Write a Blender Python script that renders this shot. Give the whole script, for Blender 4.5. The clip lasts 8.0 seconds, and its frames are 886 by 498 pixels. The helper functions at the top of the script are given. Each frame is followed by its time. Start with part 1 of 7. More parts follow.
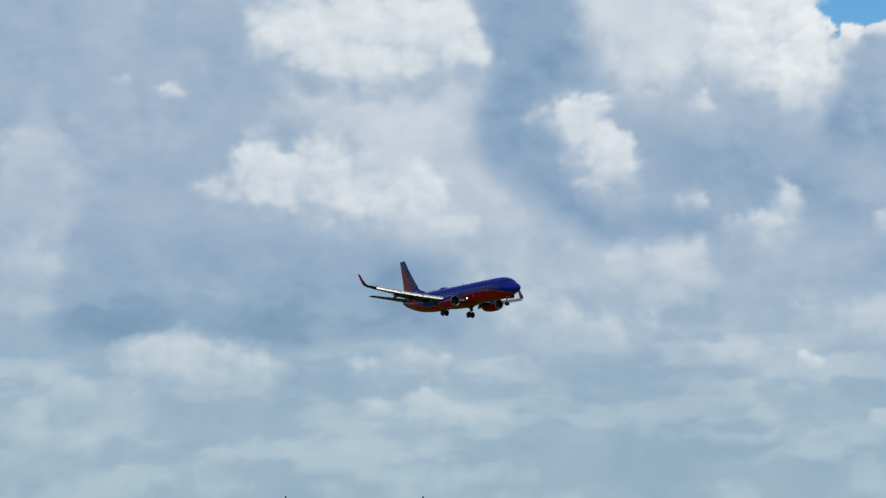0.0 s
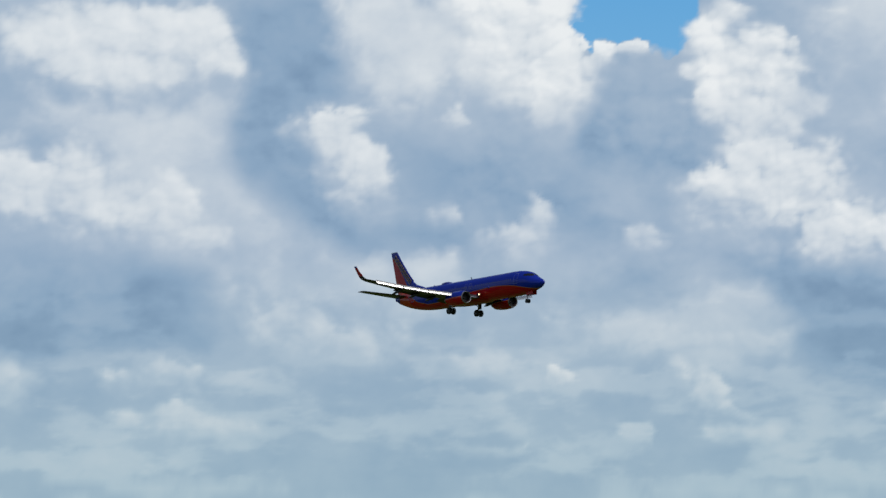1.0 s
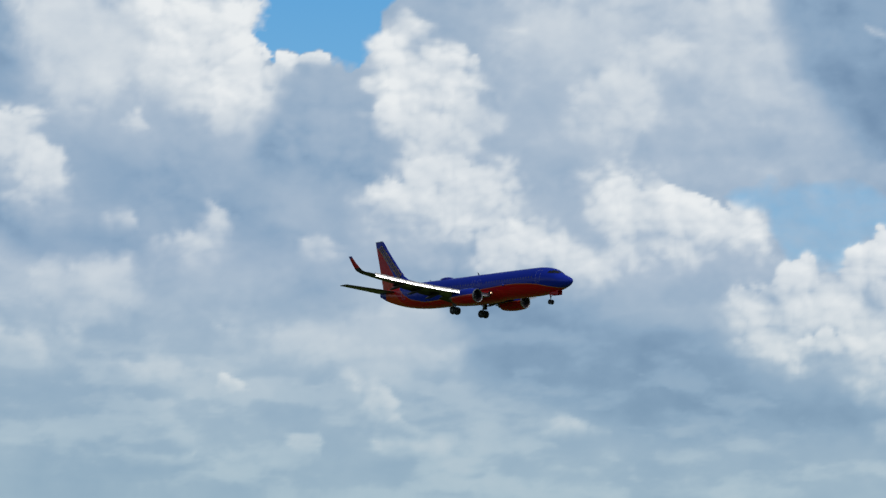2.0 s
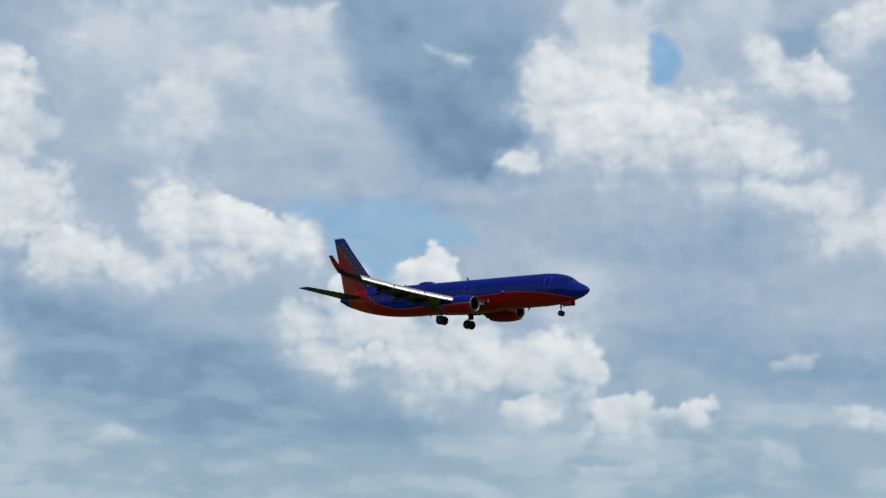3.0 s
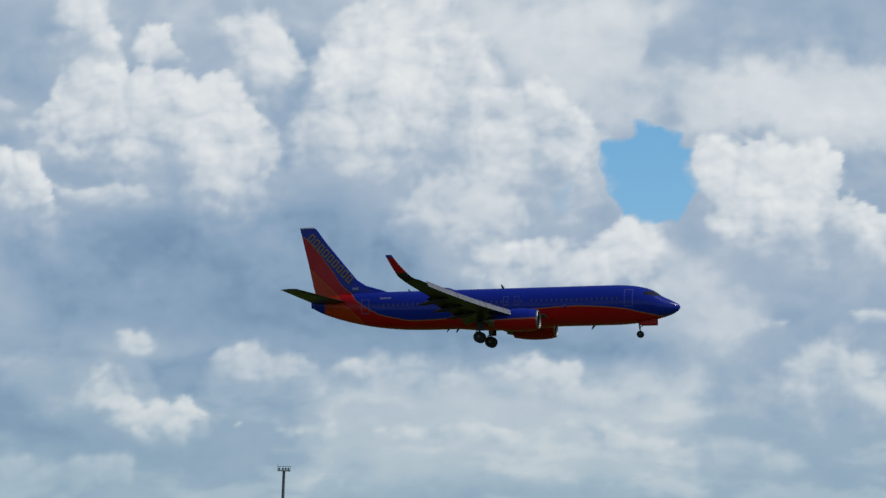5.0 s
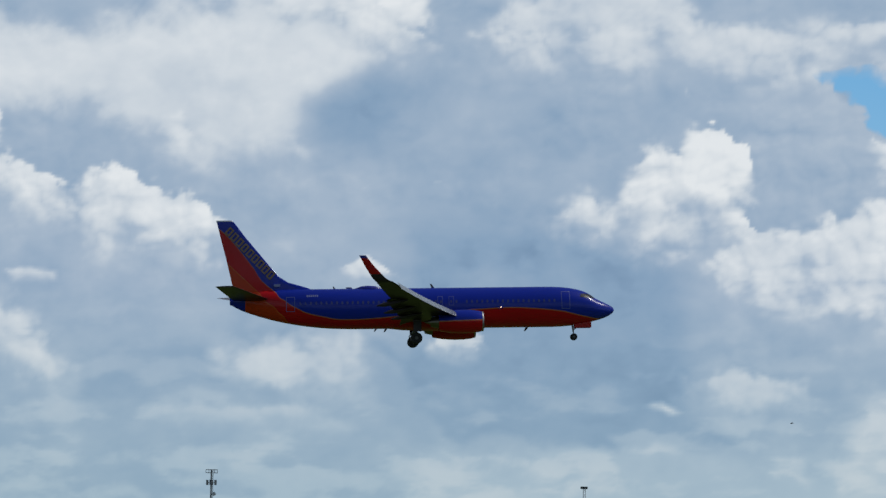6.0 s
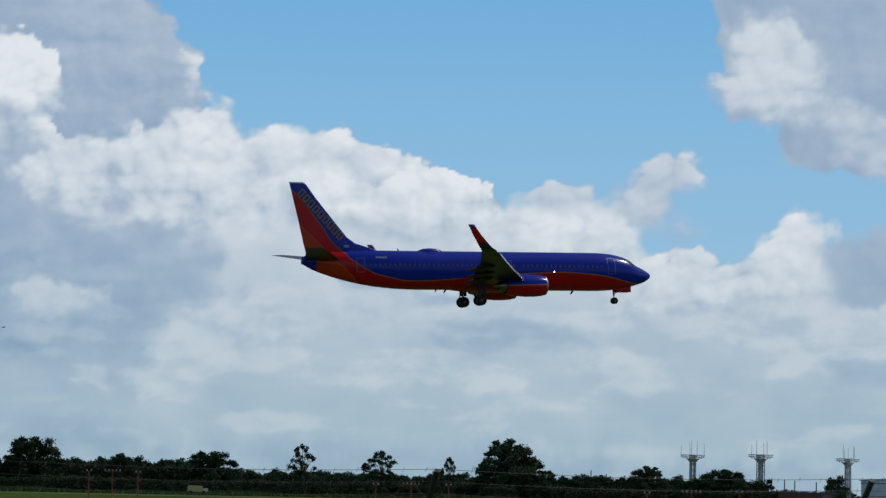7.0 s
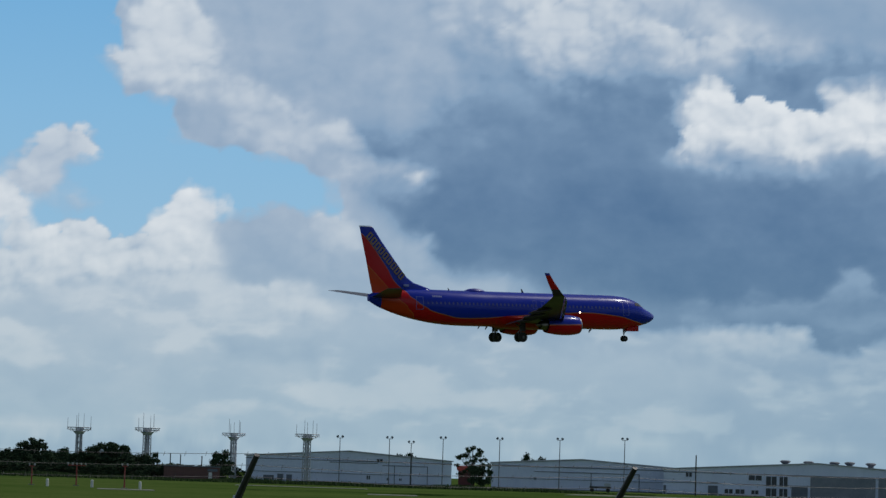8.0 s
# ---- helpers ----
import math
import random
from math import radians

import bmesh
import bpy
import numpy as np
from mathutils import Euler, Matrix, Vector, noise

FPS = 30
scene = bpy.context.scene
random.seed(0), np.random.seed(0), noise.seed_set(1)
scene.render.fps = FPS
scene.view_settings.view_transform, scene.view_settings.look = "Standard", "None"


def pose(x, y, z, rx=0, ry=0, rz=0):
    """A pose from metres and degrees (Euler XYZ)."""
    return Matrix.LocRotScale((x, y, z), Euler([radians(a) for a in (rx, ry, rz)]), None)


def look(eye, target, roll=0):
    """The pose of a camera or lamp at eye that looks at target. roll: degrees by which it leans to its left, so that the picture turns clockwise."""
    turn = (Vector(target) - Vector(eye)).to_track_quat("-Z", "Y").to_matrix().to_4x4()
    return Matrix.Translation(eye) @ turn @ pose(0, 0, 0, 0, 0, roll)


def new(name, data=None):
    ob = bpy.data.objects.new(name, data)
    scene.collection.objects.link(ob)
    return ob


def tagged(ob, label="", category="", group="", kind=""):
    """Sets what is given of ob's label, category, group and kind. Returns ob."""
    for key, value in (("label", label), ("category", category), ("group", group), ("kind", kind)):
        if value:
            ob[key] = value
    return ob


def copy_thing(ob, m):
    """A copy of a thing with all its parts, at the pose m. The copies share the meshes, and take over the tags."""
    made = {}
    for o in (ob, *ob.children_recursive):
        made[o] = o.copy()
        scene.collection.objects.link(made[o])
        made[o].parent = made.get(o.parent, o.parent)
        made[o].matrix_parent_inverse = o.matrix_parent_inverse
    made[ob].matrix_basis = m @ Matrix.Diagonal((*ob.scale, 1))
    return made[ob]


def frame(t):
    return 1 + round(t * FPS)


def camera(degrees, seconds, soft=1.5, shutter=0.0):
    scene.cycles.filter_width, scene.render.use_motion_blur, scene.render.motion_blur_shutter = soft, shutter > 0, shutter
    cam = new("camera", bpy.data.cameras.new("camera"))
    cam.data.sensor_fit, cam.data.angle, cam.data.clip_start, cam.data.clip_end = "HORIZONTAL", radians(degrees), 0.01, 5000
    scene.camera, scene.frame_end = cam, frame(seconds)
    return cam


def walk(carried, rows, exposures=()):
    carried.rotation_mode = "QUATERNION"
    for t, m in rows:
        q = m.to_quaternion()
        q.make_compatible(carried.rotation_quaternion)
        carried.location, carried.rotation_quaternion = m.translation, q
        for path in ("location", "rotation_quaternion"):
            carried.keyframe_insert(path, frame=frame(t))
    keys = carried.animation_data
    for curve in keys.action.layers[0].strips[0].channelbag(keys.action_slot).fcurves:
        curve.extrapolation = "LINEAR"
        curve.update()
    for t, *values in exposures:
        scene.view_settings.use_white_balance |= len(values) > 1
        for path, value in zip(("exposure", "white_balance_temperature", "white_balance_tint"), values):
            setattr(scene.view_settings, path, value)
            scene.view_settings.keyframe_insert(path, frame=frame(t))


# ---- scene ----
# The eye stands still and pans; yaw is from +y towards +x.
EYE = (0.0, 0.0, 2.0)
LENS = 17.44
cam = camera(LENS, 8.0, soft=1.4)
WALK = (
    (0.00, -58.010, 5.280, -0.055),
    (0.10, -57.392, 5.399, -0.031),
    (0.20, -56.977, 5.606, -0.007),
    (0.30, -56.514, 5.498, 0.016),
    (0.40, -56.112, 5.573, 0.040),
    (0.50, -55.614, 5.670, 0.064),
    (0.60, -55.233, 5.590, 0.075),
    (0.70, -54.683, 5.545, 0.087),
    (0.80, -54.216, 5.463, 0.098),
    (0.90, -53.565, 5.528, 0.110),
    (1.00, -53.089, 5.530, 0.121),
    (1.10, -52.584, 5.560, 0.254),
    (1.20, -51.986, 5.636, 0.387),
    (1.45, -50.442, 5.709, 0.720),
    (1.70, -48.826, 5.759, 1.053),
    (1.95, -47.114, 5.806, 1.386),
    (2.15, -45.662, 5.853, 1.653),
    (2.30, -44.516, 5.901, 1.852),
    (2.40, -43.738, 5.940, 1.986),
    (2.50, -42.737, 5.958, 2.119),
    (2.60, -41.940, 5.940, 2.129),
    (2.70, -40.754, 6.028, 2.140),
    (2.80, -39.946, 6.162, 2.150),
    (2.90, -38.757, 6.175, 2.161),
    (3.00, -37.755, 6.300, 2.171),
    (3.10, -36.765, 6.521, 2.169),
    (3.20, -35.829, 6.568, 2.166),
    (3.30, -34.917, 6.660, 2.163),
    (3.40, -33.832, 6.731, 2.161),
    (3.50, -32.588, 6.605, 2.158),
    (3.60, -31.404, 6.706, 2.177),
    (3.70, -30.494, 6.762, 2.196),
    (3.80, -29.422, 6.785, 2.215),
    (3.90, -28.304, 6.952, 2.234),
    (4.00, -26.876, 6.945, 2.253),
    (4.10, -25.404, 7.010, 2.218),
    (4.20, -24.078, 6.992, 2.183),
    (4.30, -22.692, 7.044, 2.148),
    (4.40, -21.430, 6.821, 2.113),
    (4.50, -20.520, 6.681, 2.079),
    (4.60, -19.131, 6.827, 2.063),
    (4.70, -17.913, 6.697, 2.047),
    (4.90, -14.995, 6.690, 1.934),
    (5.10, -11.949, 6.697, 1.735),
    (5.30, -8.797, 6.700, 1.500),
    (5.50, -5.562, 6.681, 1.280),
    (5.65, -3.098, 6.641, 1.154),
    (5.80, -0.614, 6.572, 1.086),
    (5.90, 1.253, 6.411, 1.074),
    (6.00, 3.285, 6.295, 1.062),
    (6.10, 5.182, 6.051, 1.080),
    (6.20, 6.451, 6.015, 1.098),
    (6.30, 7.567, 5.873, 1.117),
    (6.40, 8.957, 5.901, 1.135),
    (6.50, 10.249, 6.000, 1.153),
    (6.60, 11.352, 5.709, 1.160),
    (6.70, 12.659, 5.386, 1.166),
    (6.80, 14.132, 4.907, 1.173),
    (6.90, 15.655, 4.669, 1.180),
    (7.00, 17.093, 4.724, 1.187),
    (7.10, 18.452, 4.342, 1.138),
    (7.20, 20.072, 4.454, 1.089),
    (7.30, 20.915, 4.647, 1.040),
    (7.40, 21.788, 4.514, 0.991),
    (7.50, 22.583, 4.680, 0.942),
    (7.60, 23.316, 4.701, 1.119),
    (7.70, 24.546, 4.351, 1.296),
    (7.80, 26.083, 4.339, 1.473),
    (7.90, 27.870, 4.573, 1.650),
    (8.00, 29.154, 4.510, 1.827),
)


def aim(yaw, tilt, roll):
    a, e = radians(yaw), radians(tilt)
    way = Vector((math.sin(a) * math.cos(e), math.cos(a) * math.cos(e), math.sin(e)))
    return look(EYE, Vector(EYE) + way * 100, roll)


walk(cam, [(t, aim(y, e, r)) for t, y, e, r in WALK], exposures=((0.0, -0.02, 6500, 10), (2.5, -0.03, 6500, 10), (3.5, -0.10, 6500, 10), (4.5, -0.13, 6500, 10), (6.0, -0.12, 6400, 10), (6.5, -0.12, 6280, 10), (8.0, -0.17, 6280, 10)))

# ---- world and sun ----
SUN_AZ, SUN_EL = 84.0, 53.0
world = bpy.data.worlds.new("world")
scene.world = world
world.use_nodes = True
wt = world.node_tree
sky = wt.nodes.new("ShaderNodeTexSky")
sky.sky_type, sky.sun_disc = "NISHITA", False
sky.sun_elevation, sky.sun_rotation = radians(SUN_EL), radians(SUN_AZ)
sky.air_density, sky.dust_density = 1.0, 1.5
wt.links.new(sky.outputs[0], wt.nodes["Background"].inputs[0])
wt.nodes["Background"].inputs[1].default_value = 0.056
sun = new("sun", bpy.data.lights.new("sun", "SUN"))
sun.data.energy, sun.data.angle, sun.data.color = 1.75, radians(0.6), (1.0, 0.95, 0.87)
sa, se = radians(SUN_AZ), radians(SUN_EL)
SUNWARD = Vector((math.sin(sa) * math.cos(se), math.cos(sa) * math.cos(se), math.sin(se)))
sun.matrix_world = look(SUNWARD * 300, (0, 0, 0))


# ---- materials ----
def lin(r, g, b):
    return tuple(((c / 255 + 0.055) / 1.055) ** 2.4 if c > 10 else c / 3294 for c in (r, g, b)) + (1.0,)


class Mat:
    """A node material under construction."""

    def __init__(self, name, rough=0.5, metal=0.0, coat=0.0):
        self.m = bpy.data.materials.new(name)
        self.m.use_nodes = True
        self.t = self.m.node_tree
        self.b = self.t.nodes["Principled BSDF"]
        self.b.inputs["Roughness"].default_value = rough
        self.b.inputs["Metallic"].default_value = metal
        self.b.inputs["Coat Weight"].default_value = coat
        self.b.inputs["Coat Roughness"].default_value = 0.12

    def put(self, socket, v):
        if hasattr(v, "is_output"):
            self.t.links.new(v, socket)
        else:
            socket.default_value = v

    def math(self, op, a, b=0.0, c=0.0):
        n = self.t.nodes.new("ShaderNodeMath")
        n.operation = op
        for s, v in zip(n.inputs, (a, b, c)):
            self.put(s, v)
        return n.outputs[0]

    def coords(self):
        return self.t.nodes.new("ShaderNodeTexCoord").outputs["Object"]

    def xyz(self):
        n = self.t.nodes.new("ShaderNodeSeparateXYZ")
        self.t.links.new(self.coords(), n.inputs[0])
        return n.outputs

    def noise(self, scale, detail=4.0, stretch=None):
        n = self.t.nodes.new("ShaderNodeTexNoise")
        n.inputs["Scale"].default_value, n.inputs["Detail"].default_value = scale, detail
        v = self.coords()
        if stretch:
            mp = self.t.nodes.new("ShaderNodeMapping")
            mp.inputs["Scale"].default_value = stretch
            self.t.links.new(v, mp.inputs[0])
            v = mp.outputs[0]
        self.t.links.new(v, n.inputs["Vector"])
        return n.outputs["Fac"]

    def ramp(self, fac, stops, smooth=False):
        n = self.t.nodes.new("ShaderNodeValToRGB")
        n.color_ramp.interpolation = "CARDINAL" if smooth else "LINEAR"
        el = n.color_ramp.elements
        while len(el) < len(stops):
            el.new(0.5)
        for e, (p, c) in zip(el, stops):
            e.position, e.color = p, c if len(c) == 4 else (*c, 1.0)
        self.put(n.inputs[0], fac)
        return n.outputs[0]

    def span(self, v, a, b, c=0.0, d=1.0):
        n = self.t.nodes.new("ShaderNodeMapRange")
        for i, x in enumerate((v, a, b, c, d)):
            self.put(n.inputs[i], x)
        return n.outputs[0]

    def mix(self, fac, a, b):
        n = self.t.nodes.new("ShaderNodeMix")
        n.data_type = "RGBA"
        self.put(n.inputs[0], fac), self.put(n.inputs[6], a), self.put(n.inputs[7], b)
        return n.outputs[2]

    def bump(self, height, strength, distance=0.02):
        n = self.t.nodes.new("ShaderNodeBump")
        n.inputs["Strength"].default_value, n.inputs["Distance"].default_value = strength, distance
        self.t.links.new(height, n.inputs["Height"])
        self.t.links.new(n.outputs[0], self.b.inputs["Normal"])

    def colour(self, v):
        self.put(self.b.inputs["Base Color"], v)
        return self

    def rough(self, v):
        self.put(self.b.inputs["Roughness"], v)


def worn(name, a, b, scale, rough=0.6, metal=0.0, coat=0.0, bump=0.0, stretch=None, gloss=0.5):
    """Two tones of one surface, mixed by a coarse and a fine grain."""
    k = Mat(name, rough, metal, coat)
    k.b.inputs["Specular IOR Level"].default_value = gloss
    f = k.math("MULTIPLY_ADD", k.noise(scale, 5, stretch), 0.6, k.math("MULTIPLY", k.noise(scale * 7, 3, stretch), 0.4))
    k.colour(k.ramp(f, ((0.3, a), (0.7, b))))
    k.rough(k.span(f, 0.3, 0.7, rough * 0.85, min(1, rough * 1.15)))
    if bump:
        k.bump(f, bump)
    return k.m


BLUE, RED, ORANGE, GOLD = (0.010, 0.028, 0.33, 1), (0.46, 0.007, 0.010, 1), (0.50, 0.045, 0.008, 1), (0.5, 0.2, 0.04, 1)


def livery(name, line, lo, hi, tail=None, base=1.0):
    """Blue paint over red below a curved gold line whose height is a function of x (stops of (x, z)); tail: the second, orange field."""
    k = Mat(name, 0.28, 0.0, 0.08)
    k.b.inputs["Specular IOR Level"].default_value = 0.17
    x, y, z = k.xyz()

    def height(stops):
        xs = [s[0] for s in stops]
        a, b = min(xs), max(xs)
        g = k.ramp(k.span(x, a, b), sorted(((sx - a) / (b - a), (((sz - lo) / (hi - lo)),) * 3) for sx, sz in stops), True)
        return k.span(g, 0, 1, lo, hi)

    d = k.math("SUBTRACT", z, height(line))
    dirt = k.noise(0.6, 6, (0.35, 1, 1))
    under = RED
    if tail:
        dt = k.math("SUBTRACT", z, height(tail))
        under = k.mix(k.span(dt, -0.03, 0.03), ORANGE, RED)
        under = k.mix(k.span(k.math("ABSOLUTE", dt), 0.03, 0.06, 0.6, 0), under, GOLD)
        end = k.math("MULTIPLY", k.math("LESS_THAN", x, -36.4), k.math("LESS_THAN", z, 1.45))
        under = k.mix(end, under, BLUE)
    c = k.mix(k.span(d, -0.02, 0.02), under, BLUE)
    c = k.mix(k.span(k.math("ABSOLUTE", d), 0.035, 0.06, 0.8, 0), c, GOLD)
    c = k.mix(k.span(dirt, 0.5, 0.85, 0, 0.12), c, (0.05, 0.045, 0.05, 1))
    k.colour(c)
    k.rough(k.span(dirt, 0.3, 0.7, 0.16, 0.28))
    return k.m


BODY_LINE = ((0, -1.3), (-2.3, -1.2), (-5, -0.62), (-9.1, -0.2), (-12.8, -0.25), (-17, -0.5), (-21.8, -0.9), (-26.1, -1.15),
             (-28.3, -0.95), (-30.8, -0.3), (-32.3, 0.6), (-33.3, 1.55), (-35.4, 3.9), (-38.8, 7.95))
TAIL_LINE = ((-31.5, -2.1), (-32.5, -0.95), (-33.4, 0.0), (-34.9, 1.5), (-38.1, 4.6), (-39.5, 5.9))
PAINT = livery("airframe paint", BODY_LINE, -3.0, 9.0, TAIL_LINE)
NACELLE = livery("nacelle paint", ((-12, -1.55), (-14, -1.62), (-18.5, -1.75)), -4, 2)
BLUE_PAINT = worn("blue paint", (0.014, 0.019, 0.24), (0.018, 0.024, 0.28), 1.5, 0.28)
RED_PAINT = worn("red paint", (0.36, 0.008, 0.006), (0.44, 0.010, 0.008), 1.5, 0.3, gloss=0.18)
TAN = worn("faded gold letter paint", (0.22, 0.13, 0.06), (0.28, 0.17, 0.085), 3, 0.4)
# grey paint taken down to near black: underside shade is put into the colour
SHADED_GREY = worn("shade-darkened grey wing paint", (0.028, 0.020, 0.025), (0.040, 0.030, 0.035), 0.8, 0.35, gloss=0.3, stretch=(0.3, 1, 1))
BARE = worn("bare aluminium", (0.56, 0.57, 0.59), (0.68, 0.69, 0.71), 2, 0.5, 1.0)
SLAT = worn("polished slat metal", (0.36, 0.365, 0.375), (0.44, 0.445, 0.455), 2, 0.26, 0.75)
STEEL = worn("gear steel", (0.18, 0.18, 0.19), (0.28, 0.28, 0.28), 3, 0.6, 0.3)
LIP = worn("dull inlet metal", (0.22, 0.23, 0.25), (0.32, 0.33, 0.35), 2, 0.5, 0.8)
HOTMETAL = worn("exhaust metal", (0.16, 0.14, 0.13), (0.26, 0.23, 0.2), 3, 0.4, 1.0)
RIM = worn("dark wheel metal", (0.07, 0.07, 0.072), (0.13, 0.13, 0.13), 6, 0.55, 0.3)
RUBBER = worn("tyre rubber", (0.012, 0.012, 0.013), (0.022, 0.022, 0.022), 6, 0.8)
DARK = worn("dark cavity", (0.012, 0.012, 0.014), (0.02, 0.02, 0.022), 3, 0.6)
GLASSY = worn("dark cabin glass", (0.012, 0.014, 0.018), (0.02, 0.022, 0.028), 3, 0.2)
PALE = worn("pale outline paint", (0.20, 0.22, 0.45), (0.26, 0.28, 0.5), 3, 0.4)


def glowing(name, colour, strength):
    k = Mat(name)
    k.colour((0.8, 0.8, 0.8, 1))
    k.b.inputs["Emission Color"].default_value = colour
    k.b.inputs["Emission Strength"].default_value = strength
    return k.m


LAMP_GLOW = glowing("landing light glow", (1.0, 0.72, 0.42, 1), 6.0)
BARK = worn("bark", (0.04, 0.035, 0.028), (0.075, 0.062, 0.05), 3, 0.9, bump=0.4)
LEAF = worn("dark green leaves", (0.024, 0.045, 0.025), (0.044, 0.074, 0.036), 1.2, 0.8, gloss=0.05)
LEAF_B = worn("olive leaves", (0.032, 0.056, 0.030), (0.056, 0.086, 0.045), 1.2, 0.8, gloss=0.05)
SHEET = worn("pale ribbed sheet metal", (0.60, 0.67, 0.80), (0.72, 0.78, 0.90), 0.4, 0.5, stretch=(1, 1, 0.3))
ROOFING = worn("grey roof sheet", (0.42, 0.44, 0.47), (0.55, 0.57, 0.6), 0.3, 0.45)
TRIM = worn("dark trim", (0.10, 0.12, 0.15), (0.16, 0.18, 0.2), 1.0, 0.6)
BRICK = worn("brown brick", (0.115, 0.06, 0.052), (0.17, 0.09, 0.075), 1.5, 0.85, bump=0.3)
CONCRETE = worn("weathered concrete", (0.15, 0.16, 0.11), (0.25, 0.25, 0.19), 0.6, 0.85, bump=0.2)
GALV = worn("galvanised steel", (0.36, 0.39, 0.42), (0.5, 0.53, 0.56), 1.5, 0.5, 0.2)
BLACKSTEEL = worn("dark weathered steel", (0.02, 0.02, 0.022), (0.05, 0.05, 0.05), 5, 0.5, 0.4)
POLE = worn("dull grey pole steel", (0.10, 0.11, 0.125), (0.17, 0.18, 0.20), 1.5, 0.6, 0.2)
REDSTEEL = worn("red-orange painted steel", (0.22, 0.035, 0.025), (0.3, 0.055, 0.035), 2, 0.6)
WHITEP = worn("white marker paint", (0.6, 0.6, 0.56), (0.75, 0.75, 0.7), 3, 0.6)
REDROOF = worn("red painted sheet", (0.45, 0.06, 0.04), (0.55, 0.09, 0.06), 1.0, 0.6)
WINDOW_DARK = worn("dark window glass", (0.02, 0.024, 0.03), (0.035, 0.04, 0.05), 1.0, 0.1)


# ---- the far sky: a ring of cloudy distance round the place, open above ----
def lattice(rng, x, y):
    """Smooth value noise of two coordinates, -1 to 1."""
    xi, yi = np.floor(x).astype(int), np.floor(y).astype(int)
    fx, fy = x - xi, y - yi
    fx, fy = fx * fx * fx * (fx * (fx * 6 - 15) + 10), fy * fy * fy * (fy * (fy * 6 - 15) + 10)
    table = rng.uniform(-1, 1, (256, 256)).astype(np.float32)

    def at(i, j):
        return table[i & 255, j & 255]

    return (at(xi, yi) * (1 - fx) + at(xi + 1, yi) * fx) * (1 - fy) + (at(xi, yi + 1) * (1 - fx) + at(xi + 1, yi + 1) * fx) * fy


def fbm(seed, x, y, octaves, gain=0.5):
    rng = np.random.RandomState(seed)
    total, amp, norm = 0.0, 1.0, 0.0
    for k in range(octaves):
        ca, sa_ = math.cos(0.6 * k), math.sin(0.6 * k)
        n = lattice(rng, (x * ca - y * sa_) * 2 ** k + 17.3 * k, (x * sa_ + y * ca) * 2 ** k + 5.1 * k)
        total, norm = total + amp * n, norm + amp
        amp *= gain
    return total / norm


def domes(seed, x, y):
    """Rounded heads packed side by side, 0 in the creases to 1 on the crowns."""
    rng = np.random.RandomState(seed)
    jx, jy = (rng.uniform(0.1, 0.9, (256, 256)).astype(np.float32) for _ in range(2))
    xi, yi = np.floor(x).astype(int), np.floor(y).astype(int)
    best = np.full(x.shape, 9.0, np.float32)
    for i in (-1, 0, 1):
        for j in (-1, 0, 1):
            a, b = (xi + i) & 255, (yi + j) & 255
            best = np.minimum(best, (xi + i + jx[a, b] - x) ** 2 + (yi + j + jy[a, b] - y) ** 2)
    return np.clip(1 - 1.35 * best, 0, 1)


def smooth(x):
    x = np.clip(x, 0, 1)
    return x * x * (3 - 2 * x)


def steps(parts):
    out = []
    for a, b, d in parts:
        n = max(1, round((b - a) / d))
        out += [a + (b - a) * i / n for i in range(n)]
    return np.array(out + [parts[-1][1]])


COLS = steps(((-180, -80, 1.0), (-80, -68, 0.25), (-68, 39, 0.05), (39, 55, 0.25), (55, 180, 1.0)))
ROWS = steps(((-1.0, 1.0, 0.2), (1.0, 11.2, 0.05), (11.2, 12.4, 0.1), (12.4, 22, 0.4)))
AZ, EL = (g.astype(np.float32) for g in np.meshgrid(COLS, ROWS, indexing="ij"))
# ragged coordinates, so that no outline stays a plain line
WX = AZ + 0.18 * fbm(1, AZ / 0.9, EL / 0.8, 5, 0.48)
WY = EL + 0.15 * fbm(3, AZ / 0.9, EL / 0.8, 5, 0.48)
SOFT, GAPS, CRISP = [], [], []


def cloud(top, low, crisp, *outline):
    """A cloud seen against the sky: how light its crown and its foot are, how sharply its edge stands, and its outline in degrees."""
    (CRISP if crisp > 0.34 else SOFT).append((top, low, crisp, outline))


def gap(depth, *outline):
    """Open blue between the clouds."""
    GAPS.append((depth, outline))


def reach(outline, margin):
    """The part of the sky near an outline, the distance inside it, and how far its nearest edge faces the light, above and a little to the sun's side."""
    xs, ys = [p[0] for p in outline], [p[1] for p in outline]
    i0, i1 = np.searchsorted(COLS, (min(xs) - margin, max(xs) + margin))
    j0, j1 = np.searchsorted(ROWS, (min(ys) - margin, max(ys) + margin))
    s = (slice(i0, i1), slice(j0, j1))
    x, y = WX[s], WY[s]
    best, up, inside = np.full(x.shape, 1e9, np.float32), np.zeros_like(x), np.zeros(x.shape, bool)
    for (ax, ay), (bx, by) in zip(outline, outline[1:] + outline[:1]):
        ex, ey = bx - ax, by - ay
        q = np.clip(((x - ax) * ex + (y - ay) * ey) / (ex * ex + ey * ey + 1e-9), 0, 1)
        dx, dy = ax + q * ex - x, ay + q * ey - y
        d = np.hypot(dx, dy)
        up = np.where(d < best, (0.97 * dy + 0.22 * dx) / (d + 1e-6), up)
        best = np.minimum(best, d)
        if ey:
            inside ^= ((ay > y) != (by > y)) & (x < ax + (y - ay) * ex / ey)
    return s, np.where(inside, best, -best), np.where(inside, up, -up), min(max(xs) - min(xs), max(ys) - min(ys))


